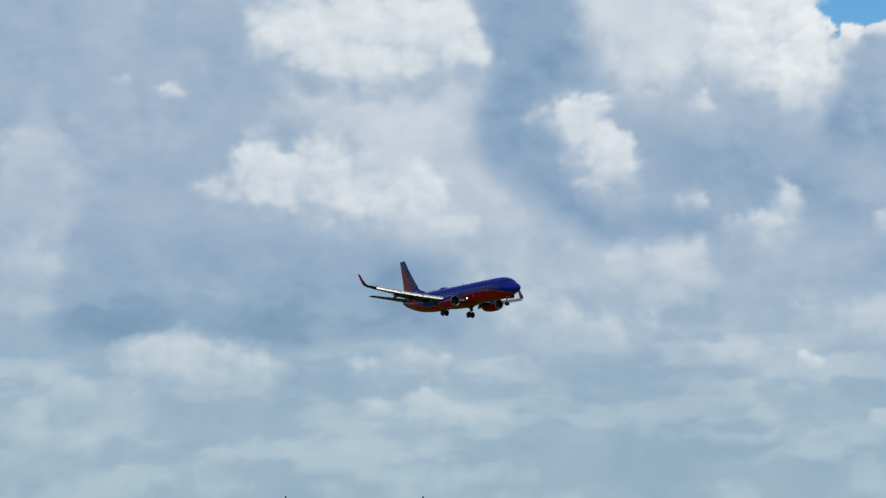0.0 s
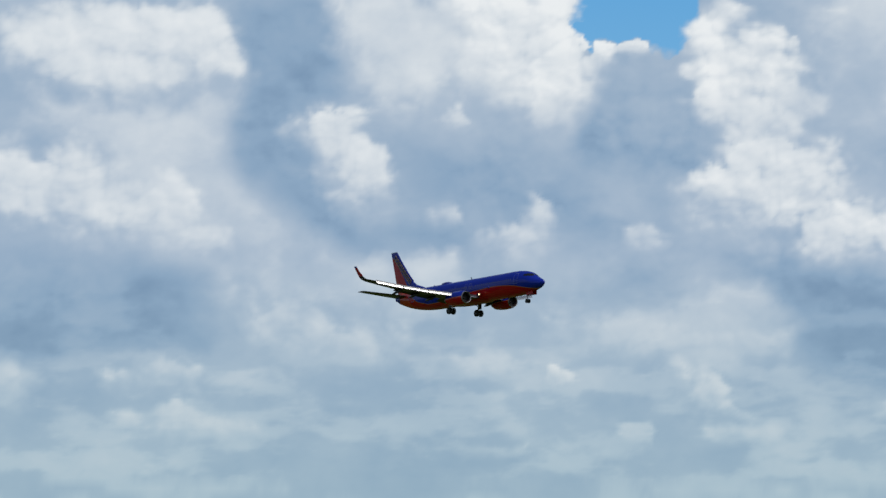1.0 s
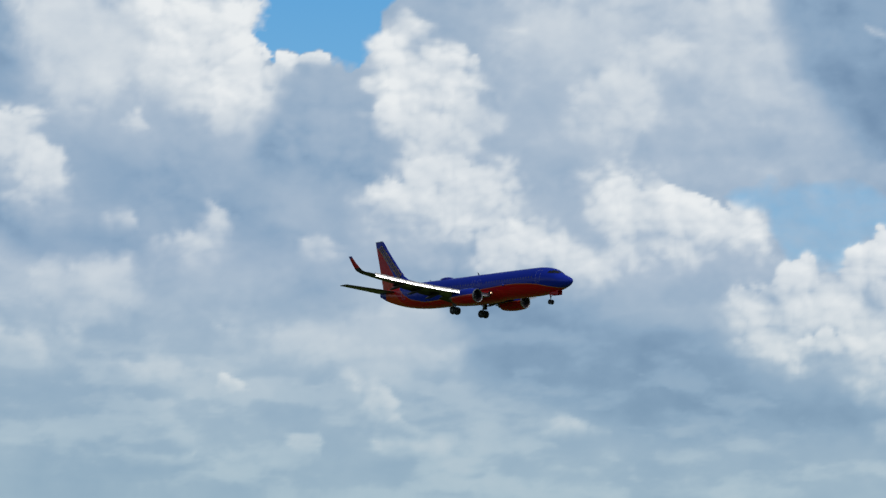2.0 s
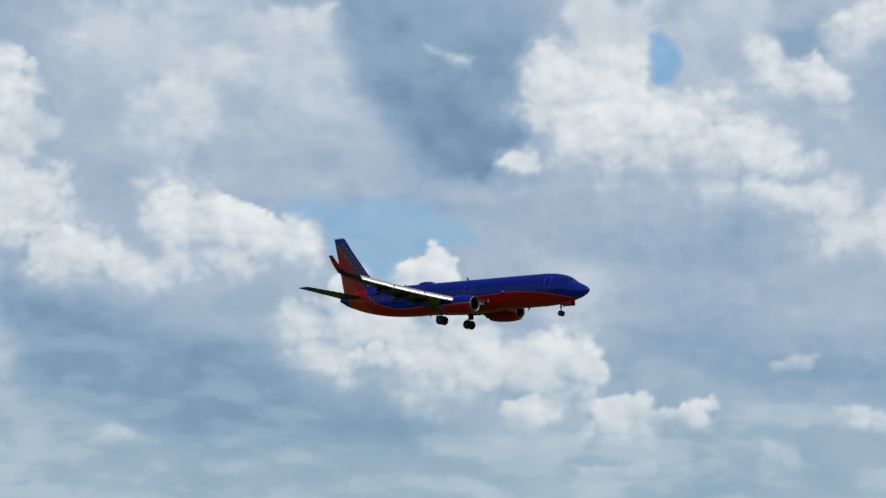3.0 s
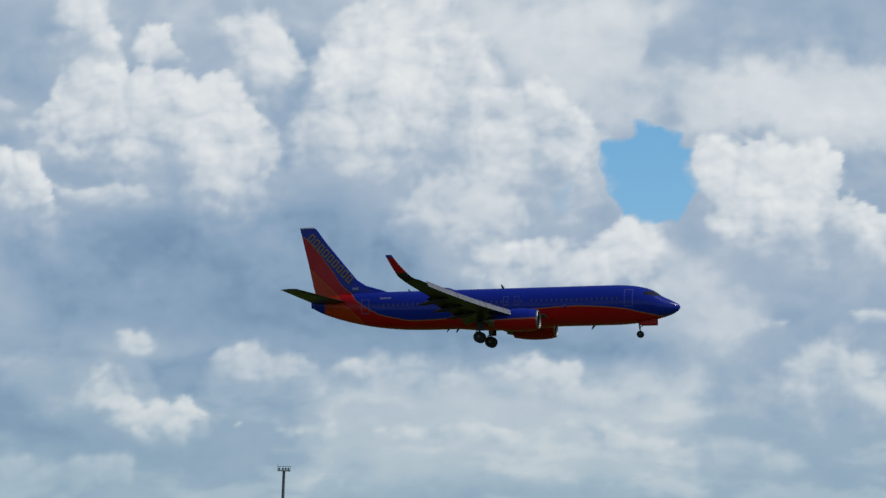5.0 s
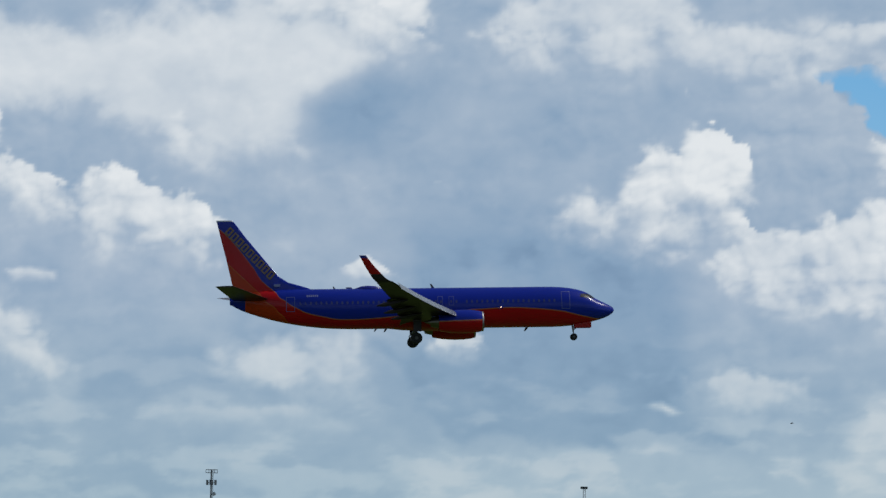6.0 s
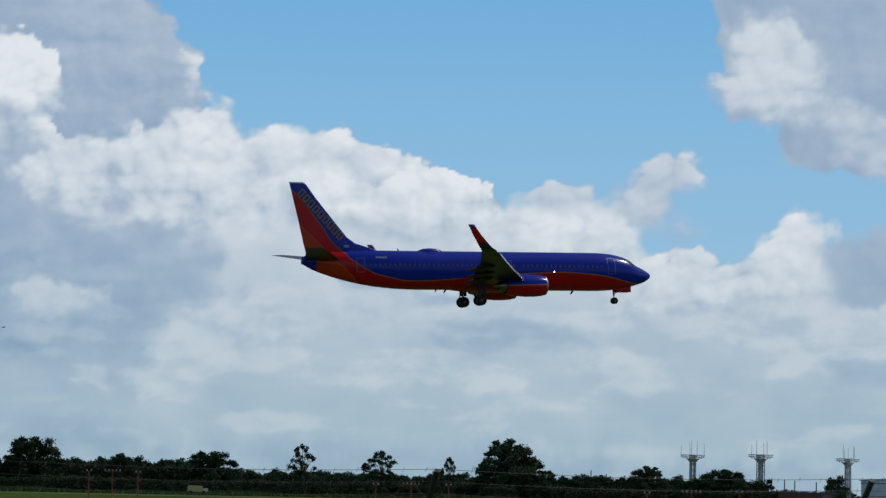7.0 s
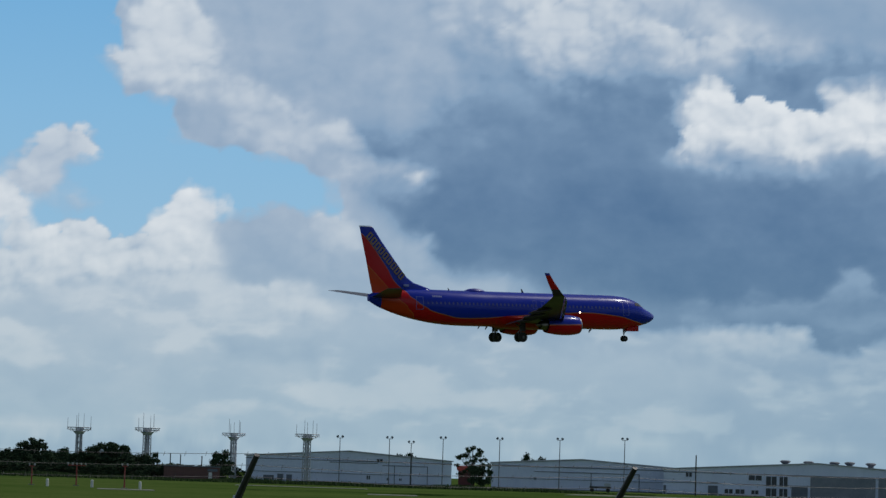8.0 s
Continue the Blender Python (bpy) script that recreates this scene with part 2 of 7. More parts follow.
# clouds outside the part that is looked at
for k in range(330):
    az, el = random.uniform(-180, 180), random.uniform(3, 20)
    if -69 < az < 41:
        el = random.uniform(12.6, 21)
    w, h, tone = random.uniform(1.5, 5), random.uniform(0.6, 1.8), random.uniform(0.35, 0.85)
    cloud(tone, tone - 0.15, random.choice((0.2, 0.5, 0.8)), *[(az + w * math.cos(a) * random.uniform(0.7, 1.1), el + h * math.sin(a) * random.uniform(0.7, 1.1)) for a in [0.7 * i for i in range(9)]])

# the clouds of the part that is looked at, in the order in which they are passed
cloud(0.4, 0.38, 0.1, (-66.83, 10.10), (-61.90, 10.19), (-61.89, 7.41), (-62.89, 6.51), (-63.11, 5.50), (-65.09, 3.48), (-66.74, 3.47))
cloud(0.33, 0.3, 0.2, (-56.92, 9.54), (-56.01, 10.20), (-55.34, 8.86), (-56.02, 7.97), (-55.57, 6.52), (-54.46, 5.61), (-55.58, 5.73), (-56.70, 6.52), (-57.26, 7.19), (-57.15, 8.20))
cloud(0.66, 0.56, 0.25, (-61.22, 8.53), (-57.15, 8.42), (-57.26, 7.31), (-56.93, 6.75), (-55.58, 5.84), (-54.90, 5.50), (-54.46, 4.83), (-54.91, 4.16), (-58.96, 5.18), (-60.09, 7.42), (-61.10, 7.97))
cloud(0.33, 0.28, 0.3, (-65.56, 5.81), (-63.45, 5.72), (-59.63, 5.40), (-57.83, 5.07), (-57.61, 3.50), (-62.31, 3.33), (-64.54, 3.26), (-65.65, 3.59), (-65.77, 4.81))
cloud(0.55, 0.5, 0.3, (-66.80, 7.67), (-66.14, 8.02), (-65.36, 7.59), (-65.24, 6.81), (-65.67, 5.47), (-66.77, 5.68))
cloud(0.54, 0.46, 0.3, (-66.77, 5.68), (-65.66, 5.25), (-65.66, 4.59), (-66.09, 3.92), (-66.75, 3.91))
cloud(0.88, 0.72, 0.5, (-61.90, 9.75), (-61.22, 10.09), (-60.55, 10.31), (-57.82, 10.32), (-57.14, 9.54), (-56.92, 8.98), (-57.26, 8.31), (-58.73, 8.37), (-60.09, 8.42), (-61.11, 8.86), (-61.79, 9.30))
cloud(0.78, 0.58, 0.6, (-62.84, 6.51), (-62.33, 6.73), (-62.11, 7.29), (-61.55, 7.47), (-61.10, 7.08), (-60.54, 7.47), (-59.86, 7.31), (-59.52, 6.75), (-58.96, 6.64), (-58.51, 7.03), (-58.05, 6.64), (-57.83, 5.96), (-58.28, 5.29), (-58.96, 5.85), (-59.86, 5.74), (-61.43, 5.96), (-62.33, 6.29))
cloud(0.74, 0.66, 0.5, (-58.28, 5.85), (-57.27, 5.96), (-57.15, 5.63), (-57.83, 5.29))
cloud(0.66, 0.56, 0.7, (-63.80, 8.50), (-63.47, 8.62), (-63.02, 8.23), (-63.46, 8.06))
cloud(0.6, 0.52, 0.6, (-64.81, 8.71), (-64.25, 8.83), (-64.14, 8.55), (-64.59, 8.49))
cloud(0.64, 0.54, 0.5, (-64.54, 3.37), (-63.98, 3.54), (-61.64, 3.44), (-61.19, 2.83), (-61.30, 2.38), (-63.42, 2.49), (-64.53, 2.81))
cloud(0.66, 0.56, 0.6, (-59.96, 3.05), (-58.95, 3.39), (-57.83, 3.27), (-57.95, 2.71), (-58.95, 2.60), (-59.85, 2.83))
cloud(0.64, 0.55, 0.5, (-59.63, 2.38), (-58.28, 2.49), (-56.83, 1.93), (-57.83, 1.60), (-59.07, 1.82))
cloud(0.54, 0.48, 0.4, (-66.73, 2.14), (-66.07, 2.14), (-64.85, 1.48), (-65.28, 0.82), (-66.71, 0.82))
cloud(0.57, 0.5, 0.4, (-66.08, 2.81), (-63.87, 2.60), (-63.75, 1.93), (-64.08, 1.59), (-65.63, 2.14))
cloud(0.3, 0.3, 0.4, (-59.40, 2.55), (-57.95, 2.63), (-58.06, 2.49), (-59.29, 2.47))

cloud(0.3, 0.27, 0.2, (-57.35, 8.26), (-57.14, 9.16), (-57.05, 10.49), (-55.02, 10.53), (-55.23, 9.19), (-56.00, 8.29), (-55.53, 6.84), (-54.51, 6.07), (-52.94, 6.09), (-52.26, 6.54), (-52.93, 5.64), (-54.96, 5.62), (-56.32, 6.50), (-57.22, 7.26))
cloud(0.82, 0.62, 0.3, (-55.24, 10.64), (-50.25, 10.69), (-50.53, 9.91), (-50.13, 9.46), (-50.02, 8.79), (-50.24, 8.12), (-51.03, 8.01), (-51.37, 8.45), (-52.05, 8.45), (-52.96, 9.11), (-53.86, 8.32), (-54.54, 8.42), (-55.23, 9.64))
cloud(0.5, 0.42, 0.2, (-46.18, 10.55), (-43.18, 10.50), (-43.19, 9.18), (-44.17, 8.98), (-45.07, 7.99), (-45.85, 8.89))
cloud(0.28, 0.3, 0.1, (-47.53, 5.44), (-43.23, 5.09), (-43.24, 3.43), (-45.87, 3.65), (-46.64, 4.65))
cloud(0.6, 0.52, 0.2, (-50.90, 4.31), (-48.43, 4.54), (-46.86, 4.99), (-46.31, 4.32), (-46.20, 3.43), (-47.87, 3.31), (-49.55, 3.87))
cloud(0.72, 0.58, 0.3, (-54.73, 5.17), (-54.06, 5.46), (-52.93, 5.42), (-52.59, 4.97), (-52.92, 4.30), (-54.04, 4.17), (-54.61, 4.62))
cloud(0.38, 0.33, 0.2, (-54.53, 7.86), (-51.37, 7.89), (-50.01, 7.23), (-48.43, 6.89), (-48.43, 5.88), (-50.68, 5.65), (-52.26, 6.09), (-53.84, 6.86))
cloud(0.98, 0.9, 1.0, (-52.63, 10.67), (-50.36, 10.68), (-50.56, 10.02), (-50.47, 9.68), (-50.02, 9.24), (-50.01, 8.46), (-50.35, 8.18), (-50.92, 8.01), (-51.31, 8.34), (-51.83, 8.90), (-52.51, 9.56))
gap(1.0, (-50.36, 11.02), (-47.53, 11.01), (-48.10, 9.90), (-48.32, 9.35), (-48.66, 9.24), (-49.11, 9.57), (-49.79, 9.57), (-50.19, 9.35), (-50.56, 9.79))
cloud(0.38, 0.2, 0.75, (-50.19, 9.40), (-49.79, 9.68), (-49.17, 9.74), (-48.89, 9.46), (-48.55, 9.35), (-48.21, 9.12), (-47.64, 8.01), (-47.53, 7.11), (-48.09, 6.89), (-48.88, 7.11), (-49.78, 7.23), (-50.35, 7.56), (-50.01, 8.34), (-49.90, 8.90))
cloud(0.92, 0.85, 0.9, (-50.30, 9.29), (-50.02, 9.63), (-49.11, 9.77), (-49.00, 9.59), (-49.56, 9.55), (-49.96, 9.07))
cloud(0.98, 0.84, 1.0, (-48.10, 9.90), (-47.42, 10.34), (-47.08, 10.34), (-47.19, 9.84), (-46.63, 9.89), (-46.24, 9.67), (-46.18, 9.11), (-45.85, 8.77), (-46.30, 8.00), (-46.63, 7.67), (-47.53, 8.23), (-48.09, 8.45), (-47.87, 8.90), (-48.21, 9.23))
cloud(0.9, 0.66, 1.0, (-48.32, 6.78), (-47.53, 7.11), (-47.42, 7.67), (-46.86, 7.56), (-46.63, 7.67), (-45.41, 7.32), (-45.19, 6.77), (-45.08, 6.21), (-45.75, 6.10), (-46.08, 5.66), (-46.64, 5.44), (-47.31, 5.77), (-48.09, 6.11))
cloud(0.84, 0.64, 0.8, (-45.97, 6.10), (-44.19, 6.20), (-43.31, 5.75), (-43.23, 5.20), (-44.20, 5.09), (-45.64, 5.10), (-46.19, 5.55))
cloud(0.86, 0.72, 0.6, (-47.64, 8.56), (-46.30, 8.33), (-45.85, 7.66), (-45.30, 7.21), (-46.41, 6.66), (-47.31, 7.22))
cloud(0.68, 0.58, 0.6, (-46.41, 8.67), (-45.40, 8.55), (-45.51, 8.10), (-46.30, 8.00))
cloud(0.74, 0.64, 0.5, (-44.17, 9.09), (-43.19, 9.40), (-42.62, 8.73), (-43.20, 7.97), (-44.07, 8.09))
cloud(0.82, 0.68, 0.65, (-56.00, 7.95), (-55.55, 8.24), (-54.65, 8.25), (-54.64, 7.64), (-54.19, 7.20), (-54.07, 6.53), (-54.51, 6.18), (-55.08, 6.40), (-55.42, 6.84), (-55.54, 7.40))
cloud(0.7, 0.62, 0.7, (-53.18, 8.16), (-52.73, 8.39), (-52.44, 8.00), (-52.95, 7.88))
cloud(0.64, 0.55, 0.6, (-53.50, 6.36), (-52.71, 6.43), (-52.60, 5.98), (-53.27, 5.92))
cloud(0.64, 0.54, 0.7, (-52.48, 5.76), (-51.81, 5.87), (-51.47, 6.10), (-51.25, 6.55), (-50.91, 6.44), (-51.24, 5.65), (-51.80, 5.20), (-52.48, 5.31))
cloud(0.62, 0.52, 0.6, (-49.56, 5.99), (-49.11, 6.05), (-48.60, 5.77), (-48.88, 5.44), (-49.44, 5.66))
cloud(0.64, 0.55, 0.5, (-56.95, 4.25), (-55.73, 4.60), (-55.27, 3.94), (-53.59, 3.84), (-54.48, 3.16), (-56.27, 3.14), (-56.83, 3.70))
cloud(0.66, 0.56, 0.6, (-48.43, 3.31), (-47.76, 2.98), (-47.09, 2.31), (-47.87, 2.42))
cloud(0.72, 0.6, 0.8, (-51.23, 2.85), (-50.89, 3.25), (-50.44, 3.08), (-50.78, 2.85))
cloud(0.58, 0.5, 0.6, (-45.32, 2.32), (-43.99, 2.65), (-43.34, 2.32), (-44.22, 2.10))
cloud(0.56, 0.5, 0.5, (-49.55, 2.08), (-48.88, 2.19), (-48.76, 1.86), (-49.43, 1.75))
cloud(0.56, 0.5, 0.5, (-47.87, 1.98), (-46.32, 2.09), (-46.43, 1.76), (-47.65, 1.64))
cloud(0.56, 0.5, 0.5, (-52.90, 1.61), (-51.44, 1.73), (-51.56, 1.45), (-52.67, 1.39))
cloud(0.6, 0.52, 0.5, (-53.81, 3.39), (-52.24, 3.63), (-51.12, 3.30), (-52.01, 2.96), (-53.36, 3.00))

cloud(0.66, 0.48, 0.2, (-45.47, 10.78), (-39.79, 10.98), (-39.29, 9.55), (-38.69, 8.56), (-38.11, 7.68), (-39.22, 7.32), (-42.04, 7.34), (-43.74, 7.50), (-44.86, 7.12), (-45.60, 8.54))
cloud(0.26, 0.2, 0.3, (-40.14, 11.42), (-36.64, 11.49), (-35.70, 10.07), (-35.56, 8.85), (-36.11, 8.29), (-35.76, 7.74), (-36.86, 7.16), (-38.22, 7.68), (-39.16, 8.88), (-39.75, 9.87))
cloud(0.48, 0.28, 0.3, (-38.11, 7.68), (-36.65, 7.72), (-34.01, 7.88), (-33.97, 6.22), (-35.39, 6.30), (-36.41, 6.95), (-38.09, 7.13))
cloud(0.5, 0.46, 0.3, (-45.19, 6.99), (-43.74, 7.50), (-43.48, 6.39), (-43.79, 5.71), (-44.58, 5.90), (-45.05, 6.33))
cloud(0.26, 0.28, 0.15, (-46.07, 3.82), (-43.63, 4.59), (-41.37, 4.34), (-40.22, 3.37), (-38.53, 2.98), (-36.85, 2.48), (-41.30, 2.32), (-43.55, 2.58), (-45.14, 2.96))
cloud(0.4, 0.38, 0.2, (-37.96, 2.44), (-33.89, 2.35), (-33.88, 1.91), (-37.94, 2.00))
cloud(0.6, 0.5, 0.3, (-36.28, 6.28), (-33.97, 6.22), (-33.94, 4.89), (-34.69, 4.76), (-35.59, 5.30))
cloud(0.78, 0.66, 0.35, (-43.38, 9.75), (-42.15, 10.24), (-41.80, 9.92), (-42.23, 9.46), (-43.14, 9.43))
cloud(0.76, 0.56, 0.4, (-44.01, 8.61), (-43.58, 9.19), (-42.68, 9.33), (-42.32, 8.67), (-42.41, 8.11), (-43.76, 7.95))
cloud(0.78, 0.7, 0.4, (-41.38, 11.05), (-40.02, 11.09), (-40.45, 10.52), (-41.25, 10.50))
cloud(0.68, 0.6, 0.7, (-45.50, 10.22), (-45.10, 10.24), (-45.09, 9.96), (-45.49, 9.95))
gap(0.48, (-41.13, 7.03), (-40.23, 7.29), (-38.32, 7.34), (-37.07, 6.82), (-36.95, 6.37), (-38.06, 6.12), (-38.50, 5.66), (-39.05, 5.53), (-39.73, 5.74), (-40.08, 6.06), (-40.32, 6.61))
cloud(0.84, 0.72, 0.7, (-36.05, 10.40), (-35.71, 10.51), (-35.26, 10.08), (-34.06, 10.42), (-34.00, 7.77), (-34.98, 7.98), (-35.88, 8.18), (-36.66, 7.94), (-36.44, 8.39), (-35.90, 8.85), (-36.02, 9.51))
cloud(0.74, 0.66, 0.9, (-38.30, 10.35), (-37.73, 10.26), (-37.28, 10.15), (-37.32, 9.88), (-37.95, 10.14))
cloud(0.92, 0.68, 0.9, (-43.74, 7.28), (-43.06, 7.42), (-42.26, 7.22), (-41.47, 7.08), (-41.12, 6.81), (-40.55, 6.72), (-40.20, 6.28), (-40.07, 5.84), (-40.29, 5.66), (-42.54, 5.47), (-43.45, 5.61), (-43.70, 6.38))
cloud(0.86, 0.58, 0.9, (-40.95, 5.02), (-39.73, 5.62), (-39.28, 5.75), (-38.71, 5.43), (-38.51, 6.00), (-37.95, 6.24), (-37.50, 6.03), (-37.37, 5.58), (-36.93, 5.48), (-36.91, 5.04), (-36.35, 4.72), (-35.57, 4.68), (-35.02, 4.75), (-34.57, 4.21), (-34.55, 3.55), (-35.42, 2.75), (-36.41, 2.71), (-36.98, 3.25), (-38.20, 3.10), (-38.78, 3.75), (-39.46, 4.18), (-39.78, 3.61), (-40.34, 3.81), (-40.81, 4.36))
cloud(0.9, 0.78, 0.9, (-39.68, 4.17), (-39.02, 4.42), (-38.34, 4.21), (-38.55, 3.65), (-39.23, 3.85))
cloud(0.93, 0.72, 0.9, (-36.90, 4.37), (-35.79, 4.62), (-34.80, 4.65), (-34.56, 3.99), (-35.32, 3.52), (-36.66, 3.82))
cloud(0.93, 0.76, 0.9, (-38.61, 5.77), (-38.06, 6.18), (-37.49, 5.80), (-37.70, 5.35), (-38.37, 5.33))
cloud(0.86, 0.66, 0.9, (-36.54, 3.38), (-35.77, 3.51), (-35.31, 3.08), (-35.75, 2.73), (-36.36, 2.77))
cloud(0.84, 0.66, 0.8, (-34.87, 2.76), (-34.22, 3.56), (-33.56, 3.46), (-33.55, 2.58))
cloud(0.66, 0.54, 0.7, (-48.15, 2.95), (-47.60, 2.98), (-47.00, 2.22), (-47.68, 2.30))
cloud(0.62, 0.52, 0.6, (-45.22, 2.18), (-43.78, 2.57), (-43.32, 2.25), (-44.09, 2.05))
cloud(0.56, 0.5, 0.5, (-49.54, 1.90), (-48.77, 1.93), (-48.86, 1.59), (-49.42, 1.62))
cloud(0.58, 0.52, 0.5, (-47.88, 1.85), (-46.22, 2.03), (-46.31, 1.69), (-47.64, 1.53))
cloud(0.6, 0.5, 0.4, (-51.20, 4.26), (-48.09, 3.96), (-46.29, 3.81), (-46.72, 3.35), (-49.17, 3.47), (-50.96, 3.72))
cloud(0.7, 0.62, 0.8, (-50.91, 2.83), (-50.70, 3.12), (-50.37, 2.97), (-50.69, 2.79))

cloud(0.56, 0.46, 0.1, (-35.55, 11.42), (-23.91, 11.73), (-23.81, 6.98), (-27.36, 7.23), (-29.06, 7.74), (-31.32, 7.90), (-34.45, 6.77), (-35.17, 7.75))
cloud(0.3, 0.28, 0.2, (-31.43, 10.91), (-30.30, 11.17), (-30.28, 10.39), (-30.95, 10.15))
cloud(0.4, 0.32, 0.2, (-29.82, 10.18), (-28.81, 10.54), (-28.34, 10.22), (-27.33, 10.46), (-26.63, 9.48), (-25.95, 9.05), (-25.14, 8.06), (-25.69, 7.49), (-27.49, 8.01), (-29.10, 8.97), (-29.79, 9.40))
cloud(0.34, 0.3, 0.2, (-27.50, 8.12), (-25.26, 8.39), (-24.58, 7.85), (-23.82, 7.42), (-23.81, 6.87), (-25.68, 7.05), (-27.36, 7.34))
cloud(0.4, 0.32, 0.2, (-35.13, 6.96), (-33.56, 7.25), (-31.31, 7.45), (-30.62, 7.13), (-30.59, 6.24), (-32.39, 6.06), (-34.19, 6.11), (-35.56, 6.38))
cloud(0.34, 0.28, 0.15, (-34.37, 4.87), (-31.44, 4.86), (-28.42, 5.08), (-23.78, 5.09), (-23.75, 3.77), (-27.82, 3.65), (-30.06, 3.79), (-32.30, 3.82))
cloud(0.46, 0.42, 0.2, (-29.23, 5.84), (-26.77, 6.13), (-23.80, 6.20), (-23.78, 5.21), (-27.86, 4.98))
cloud(0.83, 0.66, 0.3, (-35.32, 11.20), (-33.74, 11.61), (-33.48, 10.84), (-33.79, 10.04), (-34.58, 9.90), (-35.29, 10.54))
cloud(0.69, 0.56, 0.2, (-33.05, 11.52), (-31.46, 11.58), (-31.32, 10.92), (-31.99, 10.67), (-32.52, 9.64), (-32.98, 9.85))
gap(0.62, (-33.81, 10.66), (-33.48, 10.78), (-33.11, 10.18), (-33.12, 9.73), (-33.55, 9.66), (-33.79, 10.04))
cloud(0.9, 0.62, 0.75, (-35.96, 10.39), (-35.62, 10.30), (-35.04, 9.99), (-34.58, 9.90), (-34.03, 10.37), (-33.82, 9.54), (-33.03, 9.51), (-32.18, 9.66), (-31.83, 9.22), (-31.36, 8.90), (-30.43, 8.26), (-30.07, 7.71), (-30.87, 7.80), (-31.78, 8.10), (-32.32, 7.30), (-32.88, 7.17), (-34.24, 7.22), (-35.17, 7.97), (-35.89, 8.72), (-36.36, 9.15))
cloud(0.94, 0.8, 0.9, (-34.77, 9.11), (-33.76, 9.37), (-32.96, 9.29), (-31.81, 8.77), (-30.65, 8.14), (-31.79, 8.22), (-33.17, 8.72), (-34.29, 8.57))
cloud(0.89, 0.7, 0.8, (-36.76, 8.12), (-36.44, 8.42), (-35.87, 8.33), (-35.96, 7.93), (-36.52, 7.85))
cloud(0.9, 0.74, 0.9, (-31.58, 10.35), (-31.30, 10.47), (-30.95, 10.09), (-30.39, 10.28), (-30.03, 9.95), (-29.79, 9.40), (-30.23, 9.05), (-30.82, 9.59), (-31.40, 9.91))
cloud(0.92, 0.72, 0.9, (-30.30, 10.95), (-29.63, 11.41), (-28.73, 11.77), (-28.26, 11.22), (-26.90, 11.25), (-26.01, 11.38), (-25.44, 11.38), (-25.31, 10.50), (-25.76, 10.49), (-26.89, 10.70), (-27.68, 10.57), (-28.24, 10.56), (-28.92, 10.65), (-29.82, 10.40), (-30.28, 10.39))
cloud(0.75, 0.58, 0.5, (-29.01, 9.64), (-28.68, 10.21), (-28.24, 10.44), (-28.00, 10.12), (-28.33, 9.66))
cloud(0.95, 0.76, 0.9, (-25.87, 10.49), (-24.87, 10.56), (-24.64, 10.29), (-24.08, 10.52), (-23.52, 10.19), (-23.47, 7.43), (-24.59, 8.07), (-25.27, 8.50), (-25.95, 9.05), (-25.51, 9.28), (-25.85, 9.71))
cloud(0.83, 0.54, 0.6, (-31.77, 7.77), (-29.74, 7.83), (-29.50, 7.39), (-28.72, 7.75), (-27.81, 7.44), (-26.90, 6.68), (-27.10, 6.12), (-29.01, 6.07), (-30.36, 6.25), (-30.62, 7.25))
cloud(0.89, 0.64, 0.9, (-34.64, 3.40), (-34.09, 3.59), (-33.63, 3.22), (-32.96, 3.35), (-32.30, 3.66), (-32.27, 2.82), (-33.16, 2.79), (-34.27, 2.63), (-34.73, 2.84))
cloud(0.57, 0.5, 0.6, (-31.20, 4.31), (-30.30, 4.46), (-30.40, 4.06), (-31.08, 4.09))
cloud(0.6, 0.5, 0.6, (-26.72, 4.24), (-26.07, 4.81), (-25.61, 4.38), (-26.05, 4.03))
cloud(0.77, 0.54, 0.8, (-30.05, 3.46), (-29.37, 3.43), (-27.92, 3.20), (-27.91, 2.86), (-28.69, 2.84), (-29.47, 2.92))
cloud(0.77, 0.54, 0.8, (-27.81, 3.31), (-26.37, 3.52), (-25.59, 3.44), (-25.58, 3.05), (-26.35, 2.91))
cloud(0.56, 0.52, 0.5, (-35.04, 2.16), (-33.37, 2.28), (-33.35, 1.94), (-34.91, 1.88))
cloud(0.57, 0.5, 0.5, (-31.48, 2.85), (-30.47, 2.66), (-30.12, 2.23), (-31.13, 2.30))
cloud(0.54, 0.48, 0.5, (-27.56, 2.43), (-26.68, 2.52), (-26.56, 2.24), (-27.44, 2.21))

cloud(0.58, 0.48, 0.1, (-26.97, 11.62), (-8.43, 12.24), (-8.36, 7.95), (-16.63, 7.42), (-21.20, 8.60), (-26.79, 8.42))
cloud(0.42, 0.4, 0.2, (-23.59, 11.38), (-20.64, 11.52), (-20.61, 10.86), (-21.27, 10.16), (-21.00, 9.28), (-21.80, 9.35), (-23.03, 9.18), (-23.41, 10.05))
cloud(0.28, 0.26, 0.2, (-26.79, 8.31), (-25.02, 8.52), (-23.97, 7.68), (-23.93, 6.90), (-26.71, 6.76))
cloud(0.44, 0.4, 0.2, (-26.71, 6.76), (-23.39, 7.15), (-21.12, 6.70), (-21.06, 5.24), (-23.29, 5.15), (-26.61, 4.99))
cloud(0.28, 0.24, 0.2, (-22.81, 6.85), (-20.01, 7.19), (-15.51, 7.80), (-14.36, 7.05), (-13.78, 6.50), (-12.63, 5.30), (-9.10, 5.17), (-9.09, 4.50), (-14.29, 4.47), (-16.55, 4.96), (-18.79, 4.88), (-21.04, 4.80))
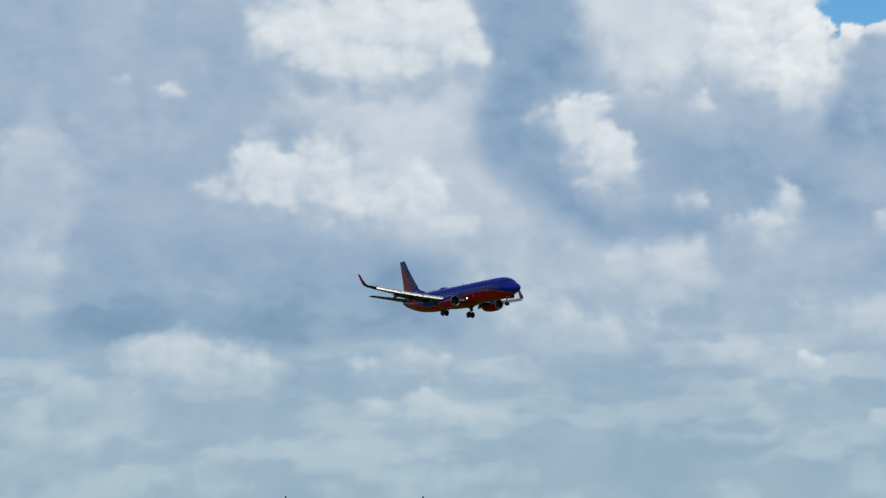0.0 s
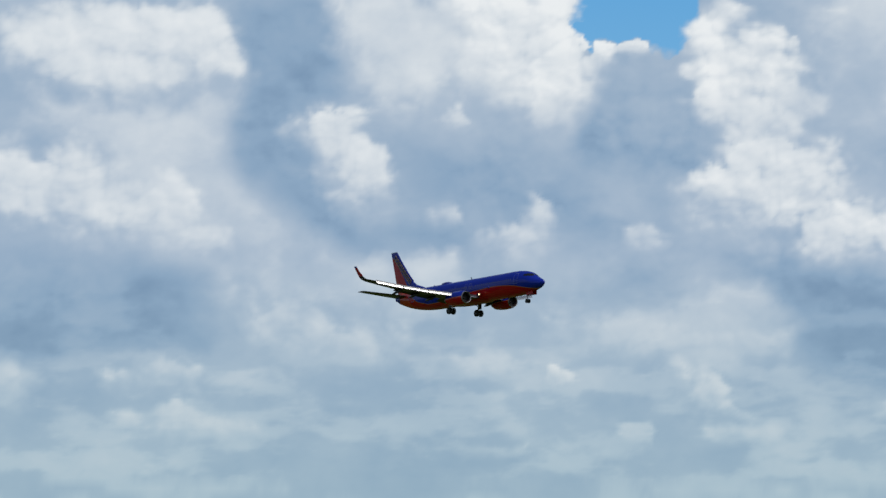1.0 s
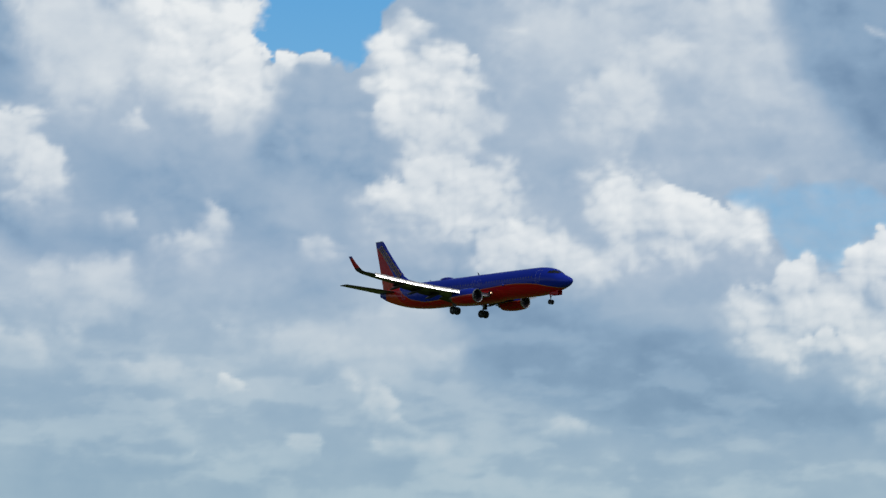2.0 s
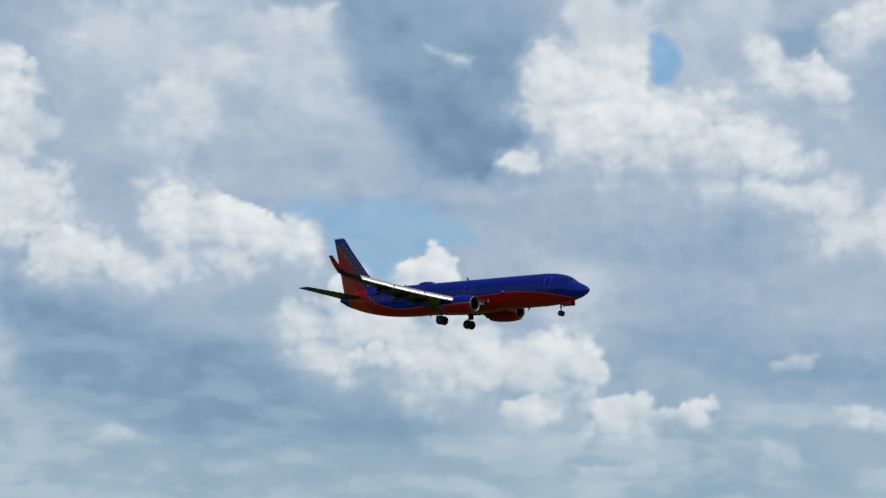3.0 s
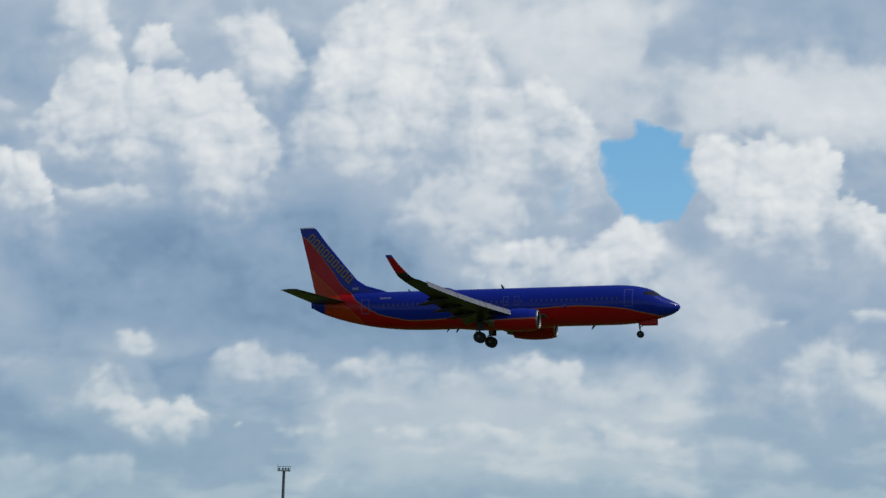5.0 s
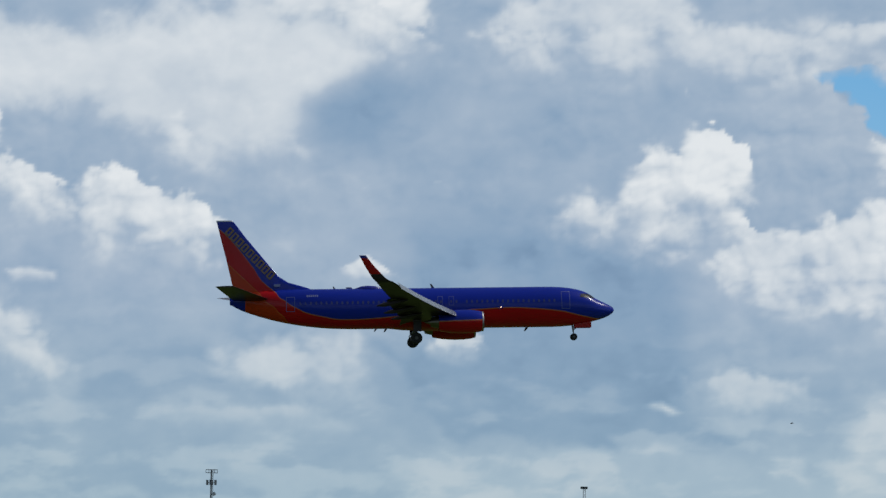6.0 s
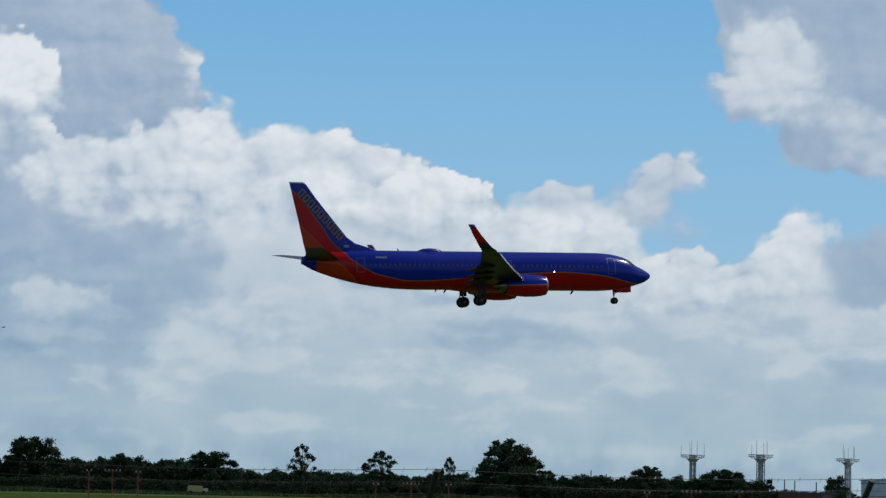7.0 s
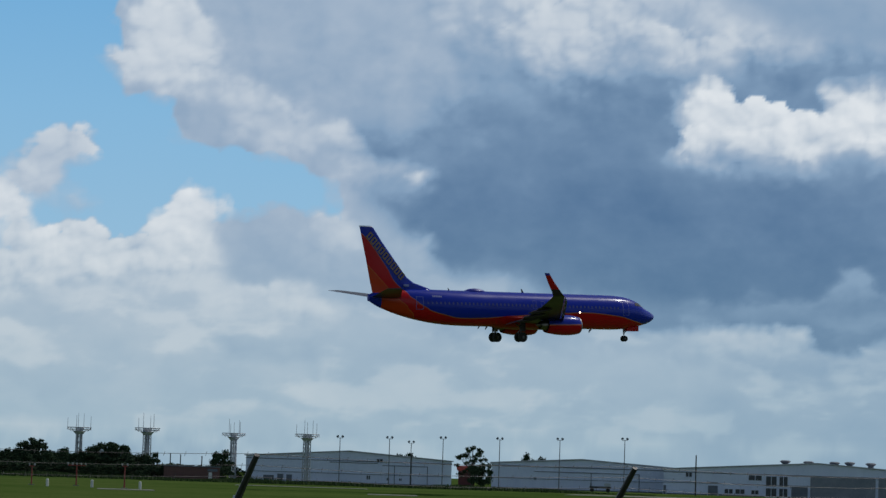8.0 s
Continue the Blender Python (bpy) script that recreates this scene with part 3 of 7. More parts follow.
cloud(0.32, 0.3, 0.2, (-26.58, 4.44), (-22.38, 4.85), (-20.36, 4.82), (-20.27, 2.59), (-23.17, 2.48), (-26.49, 2.67))
cloud(0.36, 0.34, 0.2, (-16.98, 10.99), (-16.05, 10.58), (-16.36, 9.45), (-16.66, 8.32), (-17.02, 8.98), (-17.16, 9.65))
cloud(0.85, 0.7, 0.2, (-13.36, 11.75), (-9.22, 11.80), (-9.18, 9.38), (-10.15, 8.92), (-10.83, 9.69), (-12.19, 10.11), (-13.00, 10.87))
cloud(0.46, 0.44, 0.3, (-22.13, 4.19), (-19.90, 4.39), (-19.98, 3.72), (-20.27, 2.59), (-22.11, 3.64))
cloud(0.26, 0.28, 0.3, (-19.34, 4.41), (-17.88, 4.47), (-17.96, 3.57), (-15.83, 3.75), (-15.83, 3.53), (-18.06, 3.34), (-19.09, 3.75))
gap(0.95, (-10.37, 8.92), (-9.18, 9.27), (-8.37, 8.50), (-8.79, 7.39), (-9.89, 7.37), (-10.13, 8.03), (-10.36, 8.47))
gap(0.4, (-11.35, 8.01), (-10.80, 8.13), (-11.01, 7.46), (-11.29, 7.57))
cloud(0.93, 0.76, 0.7, (-26.95, 11.29), (-25.50, 11.38), (-25.35, 10.61), (-25.89, 10.25), (-26.88, 10.08))
cloud(0.97, 0.7, 0.9, (-25.94, 10.13), (-25.35, 10.56), (-24.67, 10.43), (-23.99, 10.41), (-23.40, 9.94), (-23.15, 9.40), (-22.89, 8.63), (-21.97, 8.23), (-21.39, 7.69), (-21.14, 7.26), (-21.35, 6.80), (-22.26, 6.98), (-23.39, 7.27), (-24.44, 8.11), (-25.13, 8.52), (-25.84, 9.25))
cloud(0.69, 0.52, 0.6, (-22.97, 9.07), (-22.37, 9.44), (-21.90, 9.18), (-22.35, 9.05))
cloud(0.95, 0.8, 0.7, (-21.33, 11.60), (-20.53, 11.64), (-20.27, 10.76), (-20.14, 10.32), (-20.58, 10.08), (-21.03, 9.95), (-21.29, 10.71))
cloud(0.92, 0.72, 0.8, (-19.91, 10.44), (-19.71, 10.89), (-19.25, 10.86), (-18.77, 10.26), (-19.10, 10.08), (-19.67, 10.11))
cloud(0.92, 0.7, 0.9, (-21.66, 8.91), (-21.35, 9.37), (-21.03, 9.95), (-20.13, 10.21), (-18.77, 10.15), (-17.62, 9.86), (-17.37, 9.30), (-17.13, 8.87), (-17.00, 8.31), (-16.86, 7.75), (-17.19, 7.41), (-17.98, 7.27), (-18.89, 7.57), (-20.03, 7.75), (-20.73, 8.17), (-21.42, 8.59))
cloud(0.75, 0.58, 0.6, (-21.27, 7.70), (-20.04, 7.86), (-18.89, 7.46), (-20.01, 7.19), (-21.15, 7.48))
cloud(0.91, 0.7, 0.7, (-18.12, 11.18), (-17.22, 11.38), (-16.86, 10.89), (-16.49, 10.23), (-16.59, 9.67), (-17.15, 9.54), (-17.63, 10.30))
cloud(0.92, 0.64, 0.8, (-15.72, 11.03), (-15.17, 11.49), (-13.93, 11.85), (-13.35, 11.53), (-13.00, 10.98), (-12.64, 10.32), (-12.30, 10.00), (-11.29, 9.90), (-10.83, 9.58), (-10.37, 9.03), (-10.47, 8.36), (-10.13, 8.03), (-11.01, 7.57), (-11.80, 7.89), (-12.70, 8.09), (-13.50, 8.41), (-14.07, 8.62), (-15.07, 8.26), (-16.08, 7.89), (-16.54, 8.10), (-16.21, 8.56), (-16.56, 8.88), (-16.03, 9.91), (-16.16, 10.46))
cloud(0.93, 0.78, 0.9, (-16.04, 10.35), (-15.15, 10.94), (-13.55, 10.53), (-13.87, 9.74), (-14.86, 8.82), (-15.98, 8.45), (-16.34, 8.89), (-15.68, 9.69))
cloud(0.77, 0.54, 0.5, (-14.37, 7.27), (-13.83, 8.18), (-12.36, 8.10), (-11.79, 7.33), (-13.00, 6.75), (-13.78, 6.50))
cloud(0.9, 0.58, 0.8, (-13.10, 6.30), (-12.67, 6.75), (-11.66, 6.89), (-10.66, 6.69), (-10.11, 7.26), (-9.90, 7.54), (-9.14, 7.16), (-9.12, 6.05), (-10.64, 5.69), (-11.64, 5.66), (-12.64, 5.75))
cloud(0.79, 0.54, 0.6, (-15.74, 4.32), (-14.51, 4.47), (-13.39, 4.28), (-12.05, 4.43), (-10.73, 4.69), (-10.60, 3.91), (-12.04, 3.76), (-14.72, 3.90))
cloud(0.73, 0.5, 0.6, (-17.99, 4.35), (-17.10, 4.72), (-15.85, 4.42), (-15.84, 4.09), (-16.73, 3.84), (-17.86, 3.91))
cloud(0.77, 0.6, 0.8, (-19.92, 4.84), (-19.36, 4.95), (-19.10, 4.76), (-19.28, 4.30), (-19.67, 4.35))
cloud(0.89, 0.62, 0.9, (-20.21, 3.71), (-19.89, 4.11), (-19.64, 3.51), (-19.18, 3.30), (-18.86, 3.59), (-18.29, 3.56), (-18.12, 3.28), (-18.71, 2.76), (-19.38, 2.74), (-19.85, 3.16))
cloud(0.6, 0.52, 0.6, (-23.18, 5.15), (-22.74, 5.40), (-22.17, 5.08), (-22.27, 4.86), (-22.94, 4.72))
cloud(0.79, 0.6, 0.8, (-26.58, 4.44), (-26.16, 4.79), (-25.70, 4.37), (-26.34, 4.06))
cloud(0.73, 0.56, 0.7, (-26.53, 3.45), (-25.65, 3.43), (-25.74, 3.04), (-26.51, 3.00))
cloud(0.56, 0.48, 0.6, (-24.31, 3.10), (-23.43, 3.36), (-23.52, 2.91), (-24.07, 2.89))
cloud(0.77, 0.56, 0.8, (-16.59, 3.06), (-16.04, 3.24), (-15.48, 3.26), (-15.36, 2.99), (-16.02, 2.74))
cloud(0.77, 0.56, 0.7, (-14.69, 3.12), (-13.14, 3.34), (-11.91, 3.21), (-12.02, 2.87), (-13.68, 2.82))
cloud(0.77, 0.58, 0.7, (-10.92, 3.35), (-10.04, 3.48), (-9.06, 2.96), (-9.06, 2.63), (-10.36, 2.92))
cloud(0.52, 0.48, 0.5, (-25.14, 2.07), (-19.37, 2.35), (-19.35, 1.84), (-24.89, 1.52))
cloud(0.77, 0.64, 0.15, (-15.95, 3.97), (-12.05, 4.21), (-8.30, 4.52), (-8.27, 2.21), (-15.89, 1.97))
cloud(0.69, 0.54, 0.5, (-12.04, 3.93), (-9.09, 4.17), (-9.08, 3.62), (-10.92, 3.57))
cloud(0.71, 0.58, 0.8, (-17.55, 3.08), (-17.33, 3.20), (-17.27, 3.09), (-17.43, 3.01))

cloud(0.44, 0.46, 0.2, (-9.57, 11.20), (-5.87, 11.36), (-6.18, 10.46), (-7.86, 10.28), (-9.54, 10.54))
cloud(0.93, 0.74, 0.3, (-8.87, 10.35), (-5.85, 10.69), (-4.48, 10.41), (-2.33, 10.80), (-0.75, 11.17), (0.62, 10.86), (1.77, 10.09), (0.65, 9.29), (0.44, 8.17), (-1.59, 7.91), (-2.28, 8.23), (-3.88, 8.97), (-5.68, 9.03), (-7.26, 9.20), (-8.83, 9.25))
cloud(0.3, 0.22, 0.2, (0.54, 9.07), (1.78, 9.76), (4.04, 9.66), (8.16, 9.44), (8.16, 7.89), (6.30, 7.56), (5.52, 6.66), (4.07, 6.87), (2.36, 8.20), (0.66, 8.62))
cloud(0.42, 0.34, 0.3, (-7.17, 6.19), (-4.26, 6.39), (-4.23, 5.38), (-5.57, 5.13), (-6.58, 5.32))
cloud(0.38, 0.36, 0.2, (-3.98, 4.27), (-0.62, 4.34), (-0.71, 3.45), (-3.73, 3.16))
cloud(0.3, 0.28, 0.2, (1.85, 4.38), (3.09, 4.29), (4.65, 3.98), (8.17, 3.90), (8.17, 3.46), (2.98, 3.51))
cloud(0.77, 0.58, 0.3, (-9.43, 7.45), (-8.74, 6.81), (-7.95, 6.28), (-7.15, 5.64), (-7.34, 4.85), (-8.24, 5.05), (-9.34, 5.01))
cloud(0.46, 0.42, 0.2, (-0.91, 7.81), (1.81, 7.74), (4.63, 6.65), (5.19, 5.77), (2.96, 5.30), (0.70, 6.16))
gap(0.85, (-9.72, 9.43), (-8.82, 9.14), (-8.59, 8.70), (-8.40, 8.04), (-8.77, 7.70), (-9.65, 7.44))
cloud(0.91, 0.64, 0.6, (-1.67, 11.59), (2.66, 11.66), (3.01, 10.66), (2.91, 10.10), (2.34, 10.04), (1.54, 10.53), (0.17, 10.74), (-1.09, 11.05))
cloud(0.92, 0.8, 0.9, (1.76, 11.09), (2.44, 11.32), (2.78, 10.88), (3.02, 10.33), (2.45, 10.10))
cloud(0.75, 0.58, 0.5, (4.14, 10.78), (5.71, 11.66), (8.16, 11.64), (8.16, 9.66), (6.06, 9.78), (4.83, 10.11))
cloud(0.87, 0.68, 0.7, (-2.29, 8.68), (-2.01, 8.80), (-1.60, 8.24), (-1.71, 8.07), (-2.10, 8.12))
cloud(0.94, 0.68, 0.9, (-8.58, 8.59), (-8.15, 8.94), (-6.92, 9.04), (-6.58, 8.83), (-6.02, 8.96), (-5.61, 8.47), (-5.66, 8.03), (-4.97, 7.66), (-4.29, 7.51), (-3.94, 7.07), (-4.49, 6.72), (-4.71, 6.38), (-5.83, 6.35), (-6.74, 6.77), (-7.42, 7.08), (-7.98, 7.39), (-8.23, 8.05))
cloud(0.93, 0.74, 0.9, (-3.83, 7.30), (-3.62, 7.64), (-2.71, 7.44), (-1.80, 7.34), (-1.23, 6.80), (-1.33, 6.34), (-1.55, 5.89), (-2.22, 5.65), (-3.12, 5.86), (-3.82, 6.74))
cloud(0.71, 0.56, 0.7, (-5.36, 5.69), (-4.36, 5.74), (-4.46, 5.49), (-5.24, 5.41))
cloud(0.71, 0.54, 0.7, (-7.26, 5.61), (-6.48, 5.55), (-6.58, 5.26), (-7.14, 5.30))
cloud(0.75, 0.5, 0.5, (-7.32, 3.96), (-6.23, 4.88), (-5.46, 5.13), (-4.66, 4.48), (-3.97, 3.71), (-4.18, 3.37), (-5.41, 3.57), (-6.53, 3.65))
cloud(0.83, 0.66, 0.9, (1.27, 5.94), (1.83, 6.06), (2.40, 5.79), (1.84, 5.62))
cloud(0.89, 0.62, 0.8, (3.08, 4.40), (3.30, 4.85), (3.75, 4.86), (4.04, 4.30), (3.65, 4.08))
cloud(0.71, 0.55, 0.4, (-1.07, 4.33), (1.40, 4.60), (1.86, 3.83), (1.87, 3.27), (0.30, 3.13), (-0.60, 3.45))
cloud(0.54, 0.5, 0.4, (-2.61, 3.07), (0.75, 3.25), (1.65, 2.71), (-1.48, 2.54))
cloud(0.77, 0.6, 0.6, (-9.27, 3.13), (-8.61, 3.15), (-8.60, 2.71), (-9.25, 2.69))
cloud(0.58, 0.5, 0.5, (-8.17, 3.05), (-7.07, 3.08), (-6.17, 2.66), (-6.49, 2.43), (-7.93, 2.51))
cloud(0.6, 0.56, 0.8, (3.05, 7.65), (3.27, 7.74), (3.27, 7.63), (3.10, 7.57))

cloud(0.42, 0.38, 0.1, (2.42, 10.34), (11.00, 9.63), (11.70, 8.75), (10.39, 6.48), (8.81, 6.67), (5.89, 6.37), (3.65, 6.74), (2.54, 7.03))
cloud(0.3, 0.3, 0.2, (2.55, 6.81), (5.88, 6.81), (7.92, 6.09), (8.20, 3.86), (5.98, 3.36), (2.66, 3.60))
cloud(0.54, 0.58, 0.1, (2.70, 2.38), (7.12, 2.49), (9.36, 2.32), (13.84, 2.41), (20.13, 3.39), (20.14, 1.19), (2.76, 0.84))
cloud(0.36, 0.34, 0.2, (2.67, 3.26), (8.22, 3.19), (9.36, 2.43), (3.80, 2.52))
cloud(0.3, 0.34, 0.3, (2.66, 3.49), (2.64, 4.15), (5.40, 4.23), (8.20, 3.97), (8.01, 2.74), (6.00, 2.80))
cloud(0.8, 0.72, 0.2, (11.76, 5.39), (20.91, 5.61), (20.92, 2.96), (17.17, 3.02), (12.70, 3.51))
cloud(0.44, 0.42, 0.3, (14.93, 4.10), (17.16, 3.91), (18.27, 3.82), (16.61, 3.57), (15.16, 3.88))
gap(1.0, (10.71, 9.79), (13.72, 9.90), (14.28, 10.35), (20.09, 11.02), (20.89, 11.01), (20.91, 4.06), (18.82, 4.93), (18.26, 5.48), (18.03, 6.04), (16.47, 6.25), (16.02, 6.58), (15.23, 6.90), (13.77, 6.88), (13.09, 6.65), (12.74, 7.20), (12.29, 7.20), (12.11, 7.98), (11.87, 8.53), (11.46, 9.19))
gap(1.0, (13.58, 11.34), (20.89, 11.34), (20.89, 10.03), (13.83, 10.01))
cloud(0.48, 0.42, 0.75, (9.19, 9.59), (11.11, 9.58), (11.70, 8.75), (12.04, 8.42), (12.28, 7.76), (12.18, 7.19), (11.06, 6.95), (10.39, 6.37), (9.47, 7.02), (9.22, 8.36))
cloud(0.78, 0.66, 0.9, (11.76, 8.58), (12.16, 8.37), (12.32, 7.70), (11.95, 7.39))
cloud(0.76, 0.56, 0.6, (3.75, 10.51), (13.70, 10.90), (13.83, 10.01), (12.59, 9.64), (10.31, 9.82), (9.18, 9.64), (8.05, 9.87), (6.92, 9.69), (5.22, 9.96))
cloud(0.46, 0.46, 0.5, (11.67, 10.31), (13.47, 10.90), (13.54, 10.12), (12.58, 9.91))
cloud(0.58, 0.52, 0.4, (14.05, 10.35), (14.73, 10.30), (15.41, 9.94), (15.25, 9.72), (14.28, 10.02))
cloud(0.98, 0.74, 1.0, (5.76, 7.03), (6.20, 7.32), (6.88, 7.35), (6.97, 7.96), (7.52, 8.26), (7.98, 8.10), (8.19, 8.56), (8.53, 8.79), (8.99, 8.47), (9.34, 7.92), (9.24, 7.47), (8.90, 7.35), (9.25, 6.91), (10.16, 6.48), (9.73, 5.91), (8.82, 6.22), (7.57, 6.42), (6.68, 6.39), (6.00, 6.70))
cloud(0.94, 0.62, 0.8, (8.82, 6.22), (9.71, 6.69), (10.61, 6.49), (10.94, 7.06), (11.73, 7.18), (12.18, 7.42), (12.74, 7.43), (12.98, 6.87), (13.76, 7.16), (14.44, 7.12), (15.34, 7.13), (16.02, 6.69), (16.58, 6.47), (17.14, 6.25), (17.92, 6.15), (18.15, 5.59), (18.81, 5.71), (19.25, 6.05), (20.12, 5.83), (20.91, 5.17), (20.91, 3.84), (18.83, 3.82), (17.72, 4.03), (15.49, 4.22), (15.48, 5.12), (12.67, 4.96), (11.09, 5.27), (9.52, 5.23), (9.17, 5.67))
cloud(0.98, 0.78, 1.0, (14.24, 5.55), (15.01, 6.12), (16.14, 6.02), (16.58, 6.42), (18.03, 6.09), (18.15, 5.71), (17.15, 5.36), (16.04, 4.90), (14.92, 5.11))
cloud(0.93, 0.78, 0.8, (13.65, 7.11), (14.44, 7.12), (15.23, 7.02), (15.90, 6.69), (14.90, 6.23), (13.77, 6.44))
cloud(0.92, 0.76, 0.9, (10.83, 6.72), (11.50, 7.12), (12.18, 6.97), (11.97, 6.18), (11.30, 5.94), (10.73, 6.27))
cloud(0.72, 0.6, 0.9, (3.17, 4.83), (3.49, 5.06), (3.82, 4.96), (4.06, 4.42), (3.74, 4.18), (3.40, 4.40))
cloud(0.66, 0.55, 0.5, (8.32, 3.64), (8.87, 3.99), (10.45, 3.80), (10.90, 3.47), (10.46, 3.12), (9.57, 2.99))
cloud(0.7, 0.58, 0.7, (7.21, 3.27), (7.66, 3.40), (8.11, 3.18), (7.89, 3.07))
cloud(0.74, 0.6, 0.5, (12.25, 3.50), (13.03, 3.62), (13.83, 2.97), (14.28, 2.42), (13.39, 2.62), (12.48, 2.94))
cloud(0.64, 0.56, 0.4, (14.04, 3.75), (16.05, 3.90), (16.95, 3.13), (16.07, 2.67), (14.50, 2.98))
cloud(0.8, 0.72, 0.9, (8.11, 9.56), (8.19, 9.62), (8.26, 9.40), (8.15, 9.34))

cloud(0.66, 0.62, 0.15, (11.35, 3.58), (16.90, 3.61), (22.51, 3.72), (23.63, 3.96), (25.31, 3.76), (26.97, 3.56), (28.83, 3.14), (28.84, 1.04), (11.44, 0.71))
cloud(0.68, 0.58, 0.3, (22.29, 3.61), (23.63, 3.85), (25.30, 3.88), (26.75, 3.67), (26.87, 2.89), (25.31, 2.98), (22.52, 2.83))
cloud(0.44, 0.44, 0.3, (24.65, 2.86), (25.87, 2.99), (26.98, 2.78), (26.43, 2.33), (24.88, 2.31))
cloud(0.48, 0.48, 0.2, (16.24, 3.26), (19.15, 3.44), (20.06, 2.90), (18.04, 2.63), (16.92, 2.83))
cloud(0.42, 0.42, 0.3, (11.28, 5.69), (11.95, 5.71), (12.98, 4.41), (12.43, 4.17), (11.32, 4.47))
gap(1.0, (17.88, 10.00), (22.18, 10.09), (22.66, 8.76), (22.56, 7.98), (22.79, 7.31), (23.81, 7.21), (23.93, 6.54), (25.16, 6.44), (26.28, 6.00), (27.06, 5.79), (27.07, 5.01), (25.85, 5.00), (24.73, 4.87), (23.73, 4.75), (22.50, 4.40), (21.15, 4.48), (20.58, 4.92), (19.78, 5.47), (19.10, 5.68), (17.98, 5.65))
cloud(0.94, 0.74, 0.8, (18.10, 5.32), (18.66, 5.45), (19.10, 5.57), (20.01, 5.58), (20.57, 5.37), (20.58, 4.70), (20.03, 4.46), (18.45, 4.54))
cloud(0.68, 0.6, 0.6, (18.65, 5.78), (19.09, 6.13), (20.11, 6.15), (20.23, 5.59), (19.11, 5.51))
cloud(0.82, 0.66, 0.7, (20.57, 5.71), (21.12, 6.05), (21.23, 6.39), (21.56, 6.62), (22.02, 6.57), (22.14, 6.13), (21.69, 5.95), (21.81, 5.50), (22.26, 5.29), (21.93, 5.06), (21.14, 5.05), (20.69, 5.26))
cloud(0.78, 0.68, 0.7, (21.04, 4.65), (21.59, 4.92), (22.49, 4.82), (22.50, 4.56), (21.15, 4.48))
cloud(0.44, 0.44, 0.55, (24.62, 4.98), (25.85, 5.22), (26.96, 5.12), (28.82, 4.58), (28.83, 3.25), (26.97, 3.56), (24.75, 3.98))
cloud(0.9, 0.7, 0.8, (23.50, 4.97), (23.83, 5.31), (24.28, 5.45), (24.73, 5.26), (24.84, 4.99), (24.51, 4.65), (24.74, 4.09), (23.63, 4.08), (23.06, 4.52))

cloud(0.25, 0.14, 0.25, (24.66, 9.39), (38.60, 9.72), (38.72, 2.99), (33.30, 3.30), (29.34, 4.19), (27.96, 5.16), (27.01, 6.58), (25.29, 7.63))
cloud(0.46, 0.36, 0.2, (24.65, 9.61), (28.94, 9.77), (29.46, 7.78), (28.37, 6.51), (27.01, 6.58), (25.29, 7.63))
cloud(0.12, 0.04, 0.25, (28.19, 4.94), (28.83, 6.08), (29.83, 6.56), (30.95, 6.82), (32.09, 6.29), (34.34, 6.34), (38.66, 6.20), (38.71, 3.43), (33.30, 3.30), (32.17, 3.71), (29.34, 4.19))
cloud(0.05, 0.05, 0.2, (33.28, 3.97), (36.06, 4.26), (38.70, 4.10), (38.71, 3.60), (33.40, 3.53))
cloud(0.66, 0.58, 0.15, (20.44, 3.53), (26.66, 3.77), (27.58, 3.12), (31.64, 2.47), (38.75, 1.45), (38.76, 0.90), (20.58, 0.43))
cloud(0.55, 0.48, 0.2, (26.71, 2.42), (30.52, 2.55), (34.77, 2.45), (35.05, 0.01), (26.80, -0.25))
cloud(0.42, 0.38, 0.2, (34.45, 1.88), (38.74, 2.00), (38.77, 0.13), (34.49, -0.01))
cloud(0.22, 0.15, 0.3, (32.28, 3.61), (38.71, 3.82), (38.73, 2.77), (34.98, 2.79), (33.31, 2.85))
cloud(0.76, 0.58, 0.6, (22.35, 8.17), (22.79, 8.30), (22.66, 8.85), (23.08, 9.42), (23.87, 9.46), (24.46, 8.60), (24.94, 7.84), (25.64, 7.20), (25.21, 6.73), (24.54, 6.48), (23.76, 6.45), (23.85, 6.90), (24.07, 7.13), (22.72, 7.35))
cloud(0.62, 0.48, 0.5, (24.50, 7.60), (25.86, 7.32), (27.00, 6.80), (27.70, 6.15), (28.72, 5.97), (28.40, 5.62), (27.49, 5.70), (27.52, 5.03), (27.06, 5.24), (26.93, 5.79), (25.90, 6.31), (24.99, 6.61))
cloud(0.66, 0.56, 0.6, (26.67, 6.79), (27.11, 6.92), (27.70, 6.27), (27.60, 5.93), (27.03, 6.13))
cloud(0.7, 0.56, 0.7, (28.33, 5.93), (28.72, 6.04), (28.64, 5.68), (28.42, 5.67))
cloud(0.6, 0.42, 0.7, (28.26, 9.64), (38.59, 9.83), (38.61, 8.84), (36.51, 8.60), (35.07, 8.36), (34.18, 8.12), (33.17, 8.21), (32.16, 8.08), (31.15, 7.94), (30.34, 8.48), (29.67, 8.23), (28.97, 8.77))
cloud(0.7, 0.58, 0.8, (30.09, 9.03), (31.44, 9.40), (33.71, 9.00), (35.29, 8.70), (34.18, 8.12), (32.94, 8.32), (31.15, 7.94), (30.45, 8.48))
cloud(0.3, 0.26, 0.4, (34.36, 9.90), (38.59, 9.94), (38.62, 8.57), (36.84, 8.94), (35.72, 9.15))
